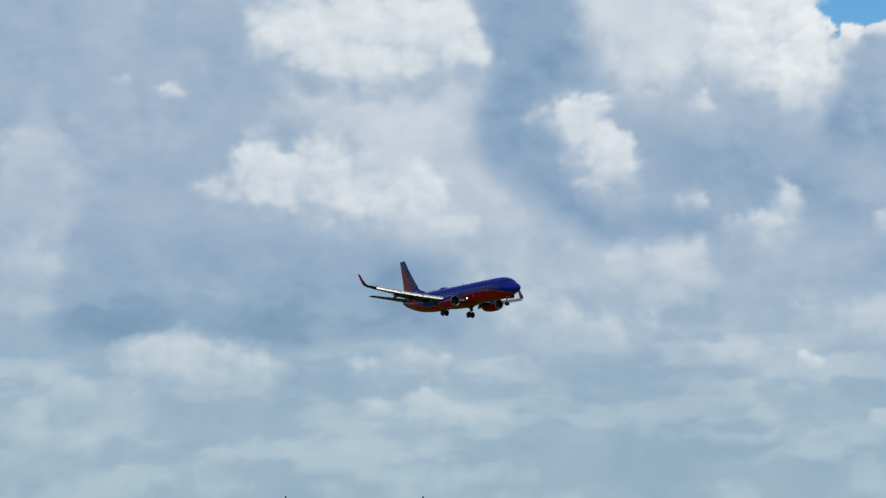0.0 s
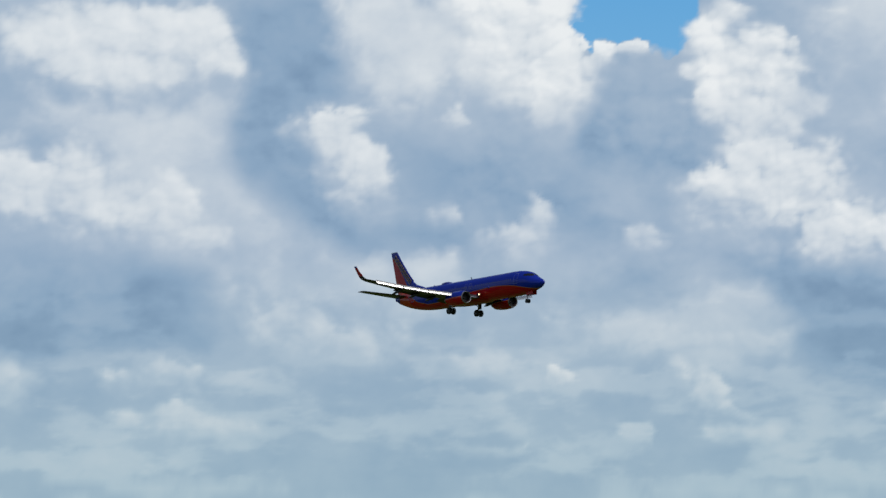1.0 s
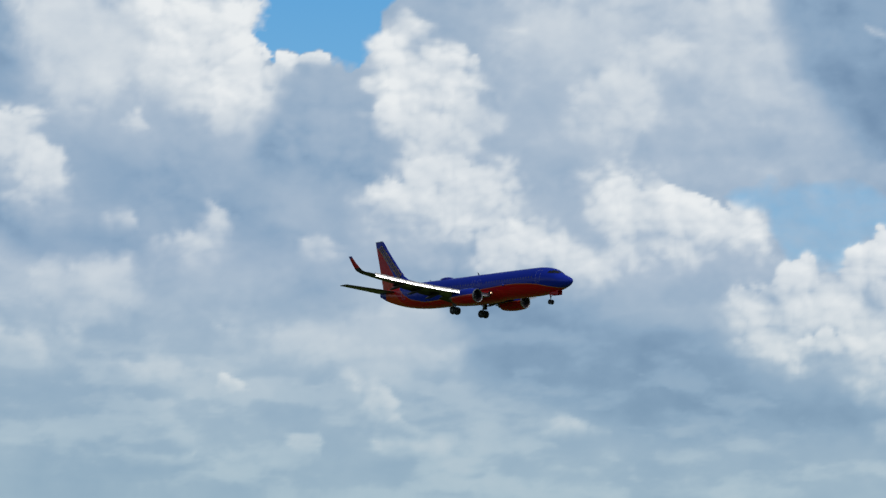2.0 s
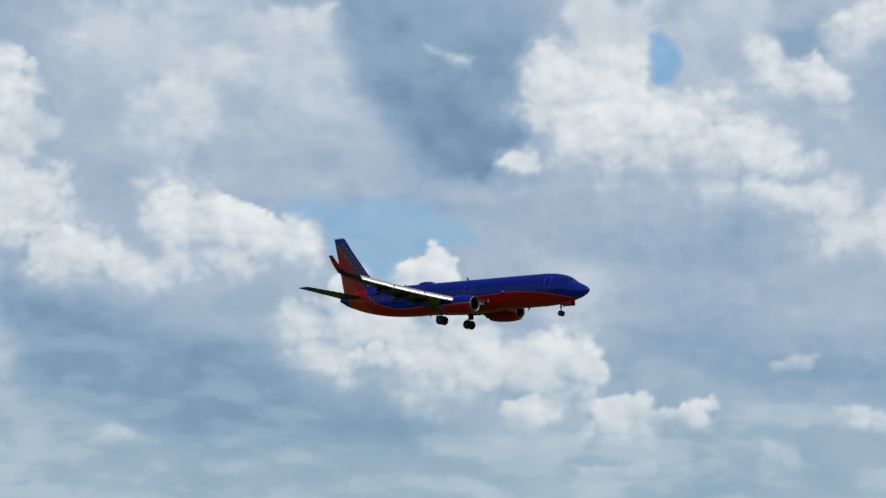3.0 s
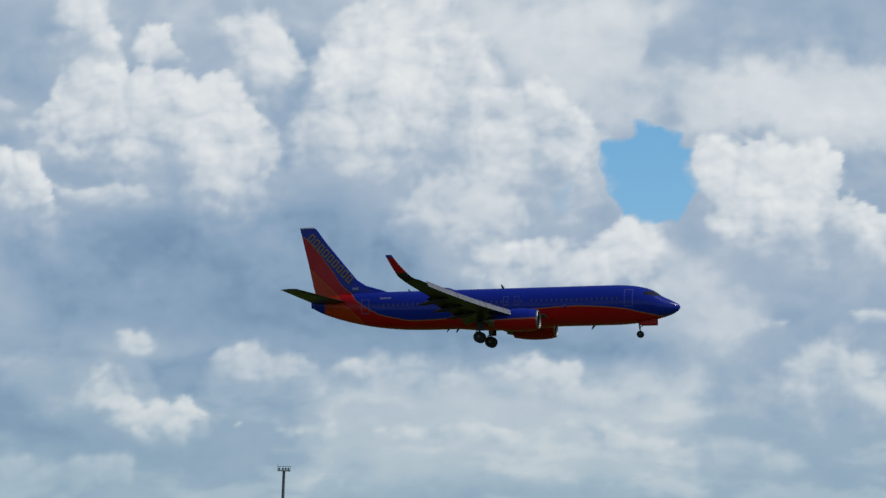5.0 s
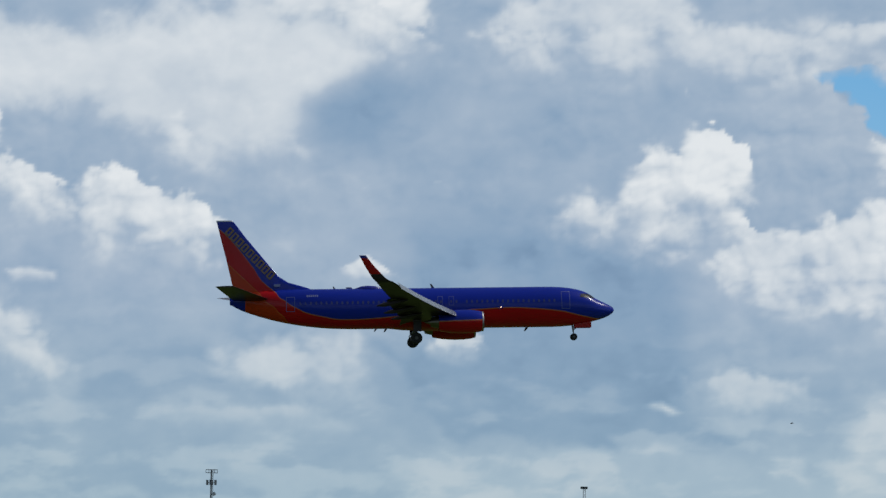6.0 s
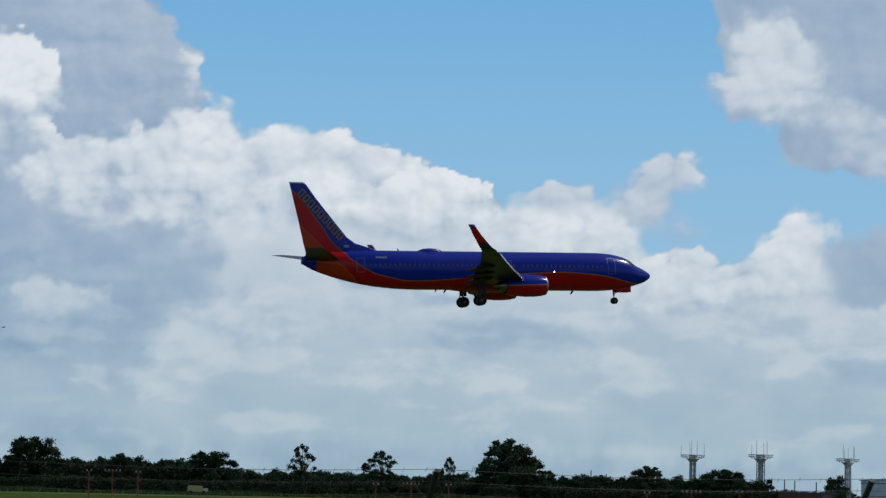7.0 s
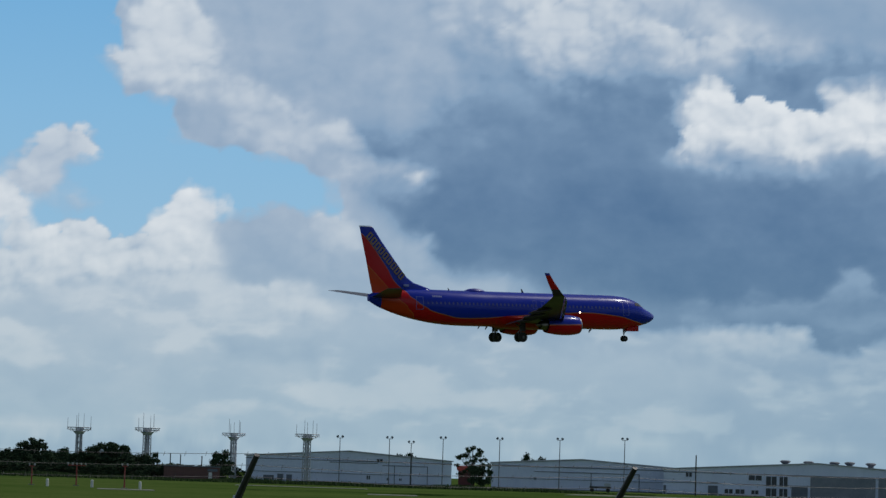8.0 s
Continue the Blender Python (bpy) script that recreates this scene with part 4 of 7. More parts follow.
cloud(0.96, 0.74, 1.0, (33.86, 7.45), (34.30, 7.79), (34.63, 7.91), (35.20, 7.58), (35.99, 7.38), (36.65, 7.39), (36.76, 7.72), (37.42, 7.84), (38.20, 7.52), (38.22, 6.52), (37.11, 6.62), (36.23, 6.27), (34.90, 6.24), (34.33, 6.56), (33.77, 6.55), (33.98, 7.00))
cloud(0.22, 0.12, 0.6, (36.62, 3.61), (36.94, 4.28), (37.27, 4.40), (37.92, 3.86), (38.28, 3.42))
cloud(0.64, 0.56, 0.6, (20.35, 5.74), (20.99, 6.22), (21.53, 6.57), (21.86, 6.48), (22.10, 6.10), (21.55, 5.91), (21.80, 5.36), (22.25, 5.16), (21.71, 4.80), (21.04, 5.00), (20.59, 5.31))
cloud(0.88, 0.64, 0.8, (20.37, 5.30), (20.70, 5.20), (20.83, 4.88), (21.05, 4.66), (22.15, 4.82), (22.61, 4.51), (23.38, 4.65), (23.70, 5.11), (24.14, 5.41), (24.82, 5.15), (24.83, 4.82), (24.62, 4.36), (24.75, 3.92), (23.75, 3.88), (22.65, 3.51), (20.46, 3.20))
cloud(0.44, 0.4, 0.5, (24.61, 4.81), (25.71, 5.19), (26.39, 5.10), (26.64, 4.32), (26.43, 3.87), (24.87, 3.81), (24.74, 4.26))
cloud(0.62, 0.52, 0.5, (26.39, 5.21), (27.52, 5.03), (27.65, 4.47), (26.87, 4.11), (26.53, 4.43))
cloud(0.7, 0.56, 0.5, (24.32, 3.57), (26.66, 3.77), (27.13, 3.11), (26.70, 2.76), (24.90, 3.03))
cloud(0.6, 0.48, 0.5, (33.30, 2.96), (34.75, 3.23), (36.41, 3.05), (36.54, 2.49), (33.88, 2.42))
cloud(0.54, 0.48, 0.5, (37.41, 2.85), (38.29, 2.89), (38.29, 2.65), (37.52, 2.61))
cloud(0.46, 0.44, 0.4, (24.58, 2.68), (27.15, 2.77), (26.72, 2.20), (24.93, 2.14))


def finish_sky():
    """Light and cover of the clouds, painted from far to near, then the ring's mesh."""
    high = smooth((EL - 2.6) / 3.0)
    bx, by = AZ + 0.20 * fbm(21, AZ / 0.7, EL / 0.6, 4, 0.45), EL + 0.18 * fbm(22, AZ / 0.7, EL / 0.6, 4, 0.45)
    big, mid, small = domes(31, bx / 0.95, by / 0.72), domes(32, bx / 0.45, by / 0.36), domes(33, bx / 0.21, by / 0.17)
    heads = 0.42 * big + 0.34 * mid + 0.24 * small
    # the side of each head that faces the light, upward and to the sun's side
    relief = 0.60 * (big - np.roll(big, (-6, -6), (0, 1))) + 0.50 * (mid - np.roll(mid, (-3, -4), (0, 1))) + 0.22 * (small - np.roll(small, (-1, -2), (0, 1)))
    lumpy = fbm(6, WX / 1.9, WY / 1.3, 6, 0.55)
    pocket = fbm(14, WX / 0.95, WY / 0.8, 5, 0.55)
    flat = fbm(7, WX / 1.5, WY / 0.42, 6, 0.52)
    wisp = fbm(12, WX / 0.6, WY / 0.5, 6, 0.5)
    tatter = fbm(13, AZ / 1.3, EL / 1.1, 3)
    light = 0.41 + 0.12 * lumpy
    cover = np.ones_like(light)
    for top, low, crisp, outline in SOFT:
        s, d, up, size = reach(outline, 1.0)
        w = min(1.0, 0.45 * size) * (1.15 - crisp)
        m = smooth(0.5 + (d + 0.34 * min(1, size) * wisp[s]) / w)
        ys = [p[1] for p in outline]
        v = smooth((EL[s] - min(ys)) / (max(ys) - min(ys)) + 0.25 * lumpy[s])
        light[s] = light[s] * (1 - m) + m * (low + (top - low) * v + 0.08 * lumpy[s] - (0.06 if top < 0.4 else 0.01))
    # faint heads and veils everywhere, flat rows of small cloud low down
    calm = np.clip(light / 0.3, 0.15, 1)
    light = light + calm * high * (0.07 * wisp + 0.06 * pocket + 0.09 * relief * smooth(0.5 + 1.6 * tatter))
    rows = smooth((flat + 0.35 * wisp + 0.12) / 0.55)
    light = light + calm * (1 - 0.85 * high) * (0.14 * (rows - 0.45) + 0.05 * flat + 0.03 * wisp)
    for depth, outline in GAPS:
        s, d, up, size = reach(outline, 0.6)
        m = smooth(0.5 + (d + 0.22 * min(1, size) * wisp[s]) / (0.16 + 0.45 * (1 - depth)))
        cover[s] = cover[s] * (1 - depth * m)
    for top, low, crisp, outline in CRISP:
        s, d, up, size = reach(outline, 0.7)
        ys = [p[1] for p in outline]
        xs = [p[0] for p in outline]
        v = (EL[s] - min(ys)) / (max(ys) - min(ys))
        sunny = 0.28 * ((AZ[s] - min(xs)) / (max(xs) - min(xs)) - 0.5)
        sharp = np.clip(crisp * smooth(0.50 + 0.8 * up) * smooth(0.75 + 1.5 * tatter[s]), 0, 1)
        w = 0.06 * sharp + min(0.8, 0.55 * size) * (1 - sharp)
        rag = min(0.50, 0.38 * size) * (heads[s] - 0.46) * (0.35 + 0.65 * crisp) + min(0.20, 0.22 * size) * wisp[s]
        m = smooth(0.5 + (d - 0.06 + rag) / w)
        # the foot melts into what lies behind
        if top > 0.5:
            m = m * (0.30 + 0.70 * smooth(1.7 * v + 0.9 * pocket[s] + 0.10))
        lit = smooth(0.9 * v + 0.05 + sunny + 0.55 * pocket[s] + 0.25 * (heads[s] - 0.45))
        bump = crisp * np.clip(top - 0.2, 0, 0.6) / 0.6
        tone = low - 0.10 * crisp + (top - low + 0.10 * crisp) * lit + bump * (0.26 * relief[s] + 0.16 * (heads[s] - 0.5)) + 0.04 * wisp[s]
        tone = tone + 0.06 * np.exp(-np.abs(d) / 0.15) * smooth(up) * sharp
        light[s] = light[s] * (1 - m) + m * tone
        cover[s] = np.maximum(cover[s], m)
    light = np.where(light > 0.70, 0.70 + 0.76 * (light - 0.70), light)
    light = np.where(light < 0.14, 0.14 * np.exp((np.minimum(light, 0.14) - 0.14) / 0.14), np.minimum(light, 1.0))
    R, nc, nr = 4500.0, len(COLS) - 1, len(ROWS)
    a, e = np.radians(AZ[:-1]), np.radians(EL[:-1])
    co = np.stack([R * np.sin(a) * np.cos(e), R * np.cos(a) * np.cos(e), R * np.sin(e)], -1).reshape(-1, 3)
    idx = np.arange(nc * nr).reshape(nc, nr)
    nxt = np.roll(idx, -1, 0)
    quads = np.stack([idx[:, :-1], idx[:, 1:], nxt[:, 1:], nxt[:, :-1]], -1).reshape(-1, 4)
    me = bpy.data.meshes.new("backdrop")
    me.vertices.add(len(co))
    me.vertices.foreach_set("co", co.astype(np.float32).ravel())
    me.loops.add(quads.size)
    me.loops.foreach_set("vertex_index", quads.astype(np.int32).ravel())
    me.polygons.add(len(quads))
    me.polygons.foreach_set("loop_start", np.arange(0, quads.size, 4, dtype=np.int32))
    me.update(calc_edges=True)
    for name, f in (("cloud_light", light), ("cloud_cover", cover)):
        me.attributes.new(name, "FLOAT", "POINT").data.foreach_set("value", f[:-1].astype(np.float32).ravel())
    me.materials.append(sky_material())
    return tagged(new("backdrop", me), "pale blue sky with heaped white and grey clouds", "sky", kind="structure")


def sky_material():
    k = Mat("cloudy sky", 1.0)
    t = k.t

    def attr(name):
        n = t.nodes.new("ShaderNodeAttribute")
        n.attribute_name = name
        return n.outputs["Fac"]

    x, y, z = k.xyz()
    el = k.span(z, 0.0, 900.0)
    fine = k.math("SUBTRACT", k.noise(0.028, 6, (1, 1, 1.5)), 0.5)
    fine2 = k.math("SUBTRACT", k.noise(0.009, 4, (1, 1, 1.6)), 0.5)
    light = k.math("ADD", attr("cloud_light"), k.math("MULTIPLY_ADD", fine, 0.05, k.math("MULTIPLY", fine2, 0.08)))
    grey = k.ramp(light, ((0.0, lin(84, 117, 153)), (0.22, lin(140, 167, 194)), (0.5, lin(173, 190, 208)), (0.75, lin(208, 217, 225)), (1.0, lin(235, 239, 241))))
    haze = k.ramp(light, ((0.0, lin(108, 141, 166)), (0.25, lin(146, 174, 192)), (0.5, lin(170, 194, 205)), (1.0, lin(212, 220, 220))))
    grey = k.mix(k.span(el, 0.06, 0.48, 0.8, 0.0), grey, haze)
    blue = k.ramp(el, ((0.0, lin(172, 198, 214)), (0.35, lin(150, 194, 222)), (0.62, lin(124, 182, 223)), (1.0, lin(94, 163, 217))))
    pale = k.ramp(el, ((0.0, lin(176, 202, 216)), (0.35, lin(158, 198, 224)), (0.62, lin(141, 191, 226)), (1.0, lin(106, 172, 222))))
    blue = k.mix(k.span(x, -2600.0, 600.0), blue, pale)
    cover = k.math("MULTIPLY_ADD", fine, 0.5, attr("cloud_cover"))
    colour = k.mix(k.span(cover, 0.15, 0.85), blue, grey)
    em = t.nodes.new("ShaderNodeEmission")
    t.links.new(colour, em.inputs[0])
    t.links.new(em.outputs[0], t.nodes["Material Output"].inputs["Surface"])
    return k.m


backdrop = finish_sky()


# ---- mesh helpers ----
def thing(name, label, category, m=None, group="", kind=""):
    ob = tagged(new(name), label, category, group, kind)
    ob.matrix_basis = m or Matrix()
    return ob


def mesh_of(name, bm, material, smooth=False):
    me = bpy.data.meshes.new(name)
    bmesh.ops.recalc_face_normals(bm, faces=bm.faces)
    bm.to_mesh(me)
    bm.free()
    for m in material if isinstance(material, (list, tuple)) else (material,):
        me.materials.append(m)
    if smooth:
        for p in me.polygons:
            p.use_smooth = True
        me.set_sharp_from_angle(angle=radians(40))
    return me


def part(name, bm, material, parent, label="", smooth=False, m=None):
    ob = new(name, bm if isinstance(bm, bpy.types.Mesh) else mesh_of(name, bm, material, smooth))
    ob.parent = parent
    if m:
        ob.matrix_basis = m
    return tagged(ob, label)


def single(name, bm, material, label, category, m=None, smooth=False, group="", kind=""):
    ob = tagged(new(name, mesh_of(name, bm, material, smooth)), label, category, group, kind)
    if m:
        ob.matrix_basis = m
    return ob


def box(bm, x0, x1, y0, y1, z0, z1, bevel=0.0):
    r = bmesh.ops.create_cube(bm, size=1.0)
    m = Matrix.Translation(((x0 + x1) / 2, (y0 + y1) / 2, (z0 + z1) / 2)) @ Matrix.Diagonal((x1 - x0, y1 - y0, z1 - z0, 1))
    bmesh.ops.transform(bm, matrix=m, verts=r["verts"])
    if bevel:
        es = {e for v in r["verts"] for e in v.link_edges}
        bmesh.ops.bevel(bm, geom=list(es), offset=bevel, segments=2, affect="EDGES")
    return bm


def rod(bm, a, b, r0, r1=None, n=8):
    """A tapered bar from a to b."""
    a, b = Vector(a), Vector(b)
    d = b - a
    m = Matrix.Translation((a + b) / 2) @ d.to_track_quat("Z", "Y").to_matrix().to_4x4()
    bmesh.ops.create_cone(bm, cap_ends=True, segments=n, radius1=r0, radius2=r0 if r1 is None else r1, depth=d.length, matrix=m)
    return bm


def loft(bm, rings, close_ends=True):
    """Skin rings of equal length."""
    vs = [[bm.verts.new(p) for p in ring] for ring in rings]
    n = len(vs[0])
    for a, b in zip(vs, vs[1:]):
        for i in range(n):
            bm.faces.new((a[i], a[(i + 1) % n], b[(i + 1) % n], b[i]))
    if close_ends:
        bm.faces.new(vs[0])
        bm.faces.new(vs[-1])
    return bm


def lathe(bm, profile, axis_o, n=32, squash=1.0, caps=True):
    """Turn (x, r) pairs round the x axis through axis_o."""
    ox, oy, oz = axis_o
    rings = [[(ox + x, oy + r * math.cos(2 * math.pi * i / n), oz + (1 if math.sin(2 * math.pi * i / n) > 0 else squash) * r * math.sin(2 * math.pi * i / n)) for i in range(n)] for x, r in profile]
    return loft(bm, rings, caps)


def curve_at(stops, x):
    """Smooth value at x of descending (x, v) stops."""
    xs, vs = [-s[0] for s in stops], [s[1] for s in stops]
    x = -x
    for i in range(len(xs) - 1):
        if x <= xs[i + 1] or i == len(xs) - 2:
            break

    def slope(j):
        if j == 0 or j == len(xs) - 1:
            return 0 if j else (vs[1] - vs[0]) / (xs[1] - xs[0])
        a, b = (vs[j] - vs[j - 1]) / (xs[j] - xs[j - 1]), (vs[j + 1] - vs[j]) / (xs[j + 1] - xs[j])
        return 0 if a * b <= 0 else 2 * a * b / (a + b)

    h = xs[i + 1] - xs[i]
    s = min(1, max(0, (x - xs[i]) / h))
    return ((1 + 2 * s) * (1 - s) ** 2 * vs[i] + s * (1 - s) ** 2 * h * slope(i) + s * s * (3 - 2 * s) * vs[i + 1] + s * s * (s - 1) * h * slope(i + 1))


# ---- the airliner: nose tip at the origin, x forward, y to port, z up from the cabin's axis ----
TOP = ((0, -0.40), (-0.12, -0.16), (-0.5, 0.10), (-1.0, 0.36), (-1.75, 0.72), (-2.7, 1.36), (-3.6, 1.68), (-5.0, 1.92), (-6.5, 2.0), (-30, 2.0), (-33, 1.95), (-35.5, 1.82), (-37.0, 1.60), (-37.9, 1.25))
BOT = ((0, -0.40), (-0.12, -0.62), (-0.5, -0.92), (-1.0, -1.15), (-2.0, -1.45), (-3.0, -1.68), (-4.5, -1.9), (-6.2, -2.0), (-25.5, -2.0), (-27.5, -1.95), (-29.5, -1.80), (-31.5, -1.52), (-33.5, -1.10), (-35.5, -0.52), (-37, 0.05), (-37.9, 0.50))
WID = ((0, 0.02), (-0.12, 0.22), (-0.5, 0.52), (-1.0, 0.82), (-2.0, 1.24), (-3.0, 1.52), (-4.5, 1.77), (-6.2, 1.88), (-26, 1.88), (-29, 1.68), (-32, 1.25), (-35, 0.72), (-37, 0.36), (-37.9, 0.18))


def skin_point(x, a, out=0.0):
    """A point of the fuselage skin at station x, angle a from starboard (-y) upward."""
    t, b, w = curve_at(TOP, x), curve_at(BOT, x), curve_at(WID, x)
    return Vector((x, -(w + out) * math.cos(a), (t + b) / 2 + ((t - b) / 2 + out) * math.sin(a)))


def skin_angle(x, z):
    t, b = curve_at(TOP, x), curve_at(BOT, x)
    return math.asin(max(-1, min(1, (z - (t + b) / 2) / ((t - b) / 2))))


def skin(x, z, side=-1, out=0.0):
    p = skin_point(x, skin_angle(x, z), out)
    p.y = p.y if side < 0 else -p.y
    return p


def patch(bm, x0, x1, z0, z1, side, out, nx=6, nz=4, slant=0.0):
    """A thin plate that hugs the fuselage skin."""
    g = [[bm.verts.new(skin(x0 + (x1 - x0) * i / nx + slant * j / nz, z0 + (z1 - z0) * j / nz, side, out)) for j in range(nz + 1)] for i in range(nx + 1)]
    fs = [bm.faces.new((g[i][j], g[i + 1][j], g[i + 1][j + 1], g[i][j + 1])) for i in range(nx) for j in range(nz)]
    r = bmesh.ops.extrude_face_region(bm, geom=fs)
    for v in r["geom"]:
        if isinstance(v, bmesh.types.BMVert):
            v.co.y += 0.03 if side < 0 else -0.03
    return bm


def foil(le, te, thick, n=10, camber=0.02, drop=0.0):
    """A section from leading to trailing edge (3D points), thickness along up."""
    le, te = Vector(le), Vector(te)
    c = (te - le).length
    pts = []
    prof = [0.5 * (1 - math.cos(math.pi * i / n)) for i in range(n + 1)]

    def half(s):
        return 5 * thick * c * (0.2969 * math.sqrt(s) - 0.126 * s - 0.3516 * s * s + 0.2843 * s ** 3 - 0.1015 * s ** 4)

    for s in prof:
        pts.append((s, half(s) + camber * c * 4 * s * (1 - s)))
    for s in prof[-2:0:-1]:
        pts.append((s, -half(s) * 0.8 + camber * c * 4 * s * (1 - s)))
    return le, te, pts


def wing_ring(le, te, thick, up=(0, 0, 1), **k):
    le, te, pts = foil(le, te, thick, **k)
    return [le + (te - le) * s + Vector(up) * h for s, h in pts]


def wing_le(y):
    """Leading edge of the wing at span y."""
    if y < 5.0:
        return -13.4 - (y - 1.5) * 0.66
    return -15.71 - (y - 5.0) * 0.572


def wing_te(y):
    if y < 5.4:
        return -20.6 - 0.03 * (y - 1.5)
    return -20.72 - (y - 5.4) * 0.305


def wing_z(y):
    return -1.35 + 0.105 * (y - 1.5) + 0.0050 * max(0, y - 3) ** 2


def build_wing(plane, s):
    def pt(x, y, z):
        return (x, s * y, z)

    bm = bmesh.new()
    rings = []
    for i in range(16):
        y = 1.2 + (16.9 - 1.2) * i / 15
        th = 0.135 - 0.04 * i / 15
        rings.append(wing_ring(pt(wing_le(y) - 0.25, y, wing_z(y)), pt(wing_te(y), y, wing_z(y) - 0.12), th))
    wing = part("wing", loft(bm, rings), SHADED_GREY, plane, "grey swept wing", True)
    # leading-edge slats, out and drooped for landing
    for a, b in ((5.6, 8.9), (9.0, 12.4), (12.5, 16.2)):
        bm = bmesh.new()
        rings = []
        for i in range(5):
            y = a + (b - a) * i / 4
            c = 1.6 - 0.02 * y
            rings.append(wing_ring(pt(wing_le(y) + 0.16, y, wing_z(y) - 0.42), pt(wing_le(y) - c * 0.14, y, wing_z(y) + 0.17), 0.16, n=7))
        part("slat", loft(bm, rings), SLAT, wing, "bare metal leading-edge slat", True)
    bm = bmesh.new()
    rings = []
    for y in (2.2, 3.0, 3.9):
        rings.append(wing_ring(pt(wing_le(y) + 0.25, y, wing_z(y) - 0.30), pt(wing_le(y) - 0.55, y, wing_z(y) + 0.1), 0.12, n=7))
    part("slat", loft(bm, rings), SLAT, wing, "bare metal leading-edge slat", True)
    # flaps, lowered
    for a, b in ((1.9, 4.6), (5.5, 12.0)):
        for k, (off, dz, ch) in enumerate(((0.30, -0.05, 0.90), (-0.42, -0.22, 0.62))):
            bm = bmesh.new()
            rings = []
            for i in range(5):
                y = a + (b - a) * i / 4
                sc = 1.0 - 0.045 * (y - 2)
                x0 = wing_te(y) + 0.25 * sc + off * sc
                rings.append(wing_ring(pt(x0, y, wing_z(y) + dz * sc), pt(x0 - ch * sc, y, wing_z(y) + dz * sc - (0.34 + 0.16 * k) * ch * sc), 0.12, n=7))
            part("flap", loft(bm, rings), SHADED_GREY, wing, "lowered grey trailing flap", True)
    for y in (6.2, 8.9, 11.6):
        bm = bmesh.new()
        x0 = wing_te(y)
        lathe(bm, ((1.6, 0.02), (1.2, 0.13), (0.2, 0.2), (-0.8, 0.17), (-1.5, 0.04)), (0, 0, 0), 12, 1.3)
        part("flap_fairing", bm, SHADED_GREY, wing, "canoe-shaped fairing", True, Matrix.Translation(pt(x0, y, wing_z(y) - 0.42)) @ pose(0, 0, 0, 0, -10, 0))
    # winglet, swept back and blended
    bm = bmesh.new()
    rings = []
    path = ((0, 16.9, 0), (0.12, 17.2, 0.06), (0.28, 17.45, 0.30), (0.42, 17.55, 0.65), (0.72, 17.66, 1.45), (1.0, 17.78, 2.35))
    z0 = wing_z(16.9)
    for i, (u, y, h) in enumerate(path):
        le, te = wing_le(16.9) - 0.25 - 2.5 * u, wing_te(16.9) - 1.62 * u
        up = Vector((0, -s * min(1, u * 2.6), max(0.12, 1 - 2.3 * u))).normalized()
        rings.append(wing_ring(pt(le, y, z0 + h), pt(te, y, z0 + h - (0.1 if i == 0 else 0)), 0.09 - 0.02 * u, up=up, camber=0.0))
    part("wing_tip", loft(bmesh.new(), rings[:4]), SHADED_GREY, wing, "curved grey wing tip", True)
    wl = part("winglet", loft(bm, rings[3:]), RED_PAINT, plane, "red blended winglet with a blue tip", True)
    bm = bmesh.new()
    rings = []
    for u, y, h in ((0.93, 17.756, 2.12), (1.01, 17.783, 2.38)):
        le, te = wing_le(16.9) - 0.25 - 2.5 * u + 0.02, wing_te(16.9) - 1.62 * u - 0.02
        rings.append(wing_ring(pt(le, y, z0 + h), pt(te, y, z0 + h), 0.095, up=(0, -s, 0.12), camber=0.0))
    part("winglet_tip", loft(bm, rings), BLUE_PAINT, wl, "blue tip", True)


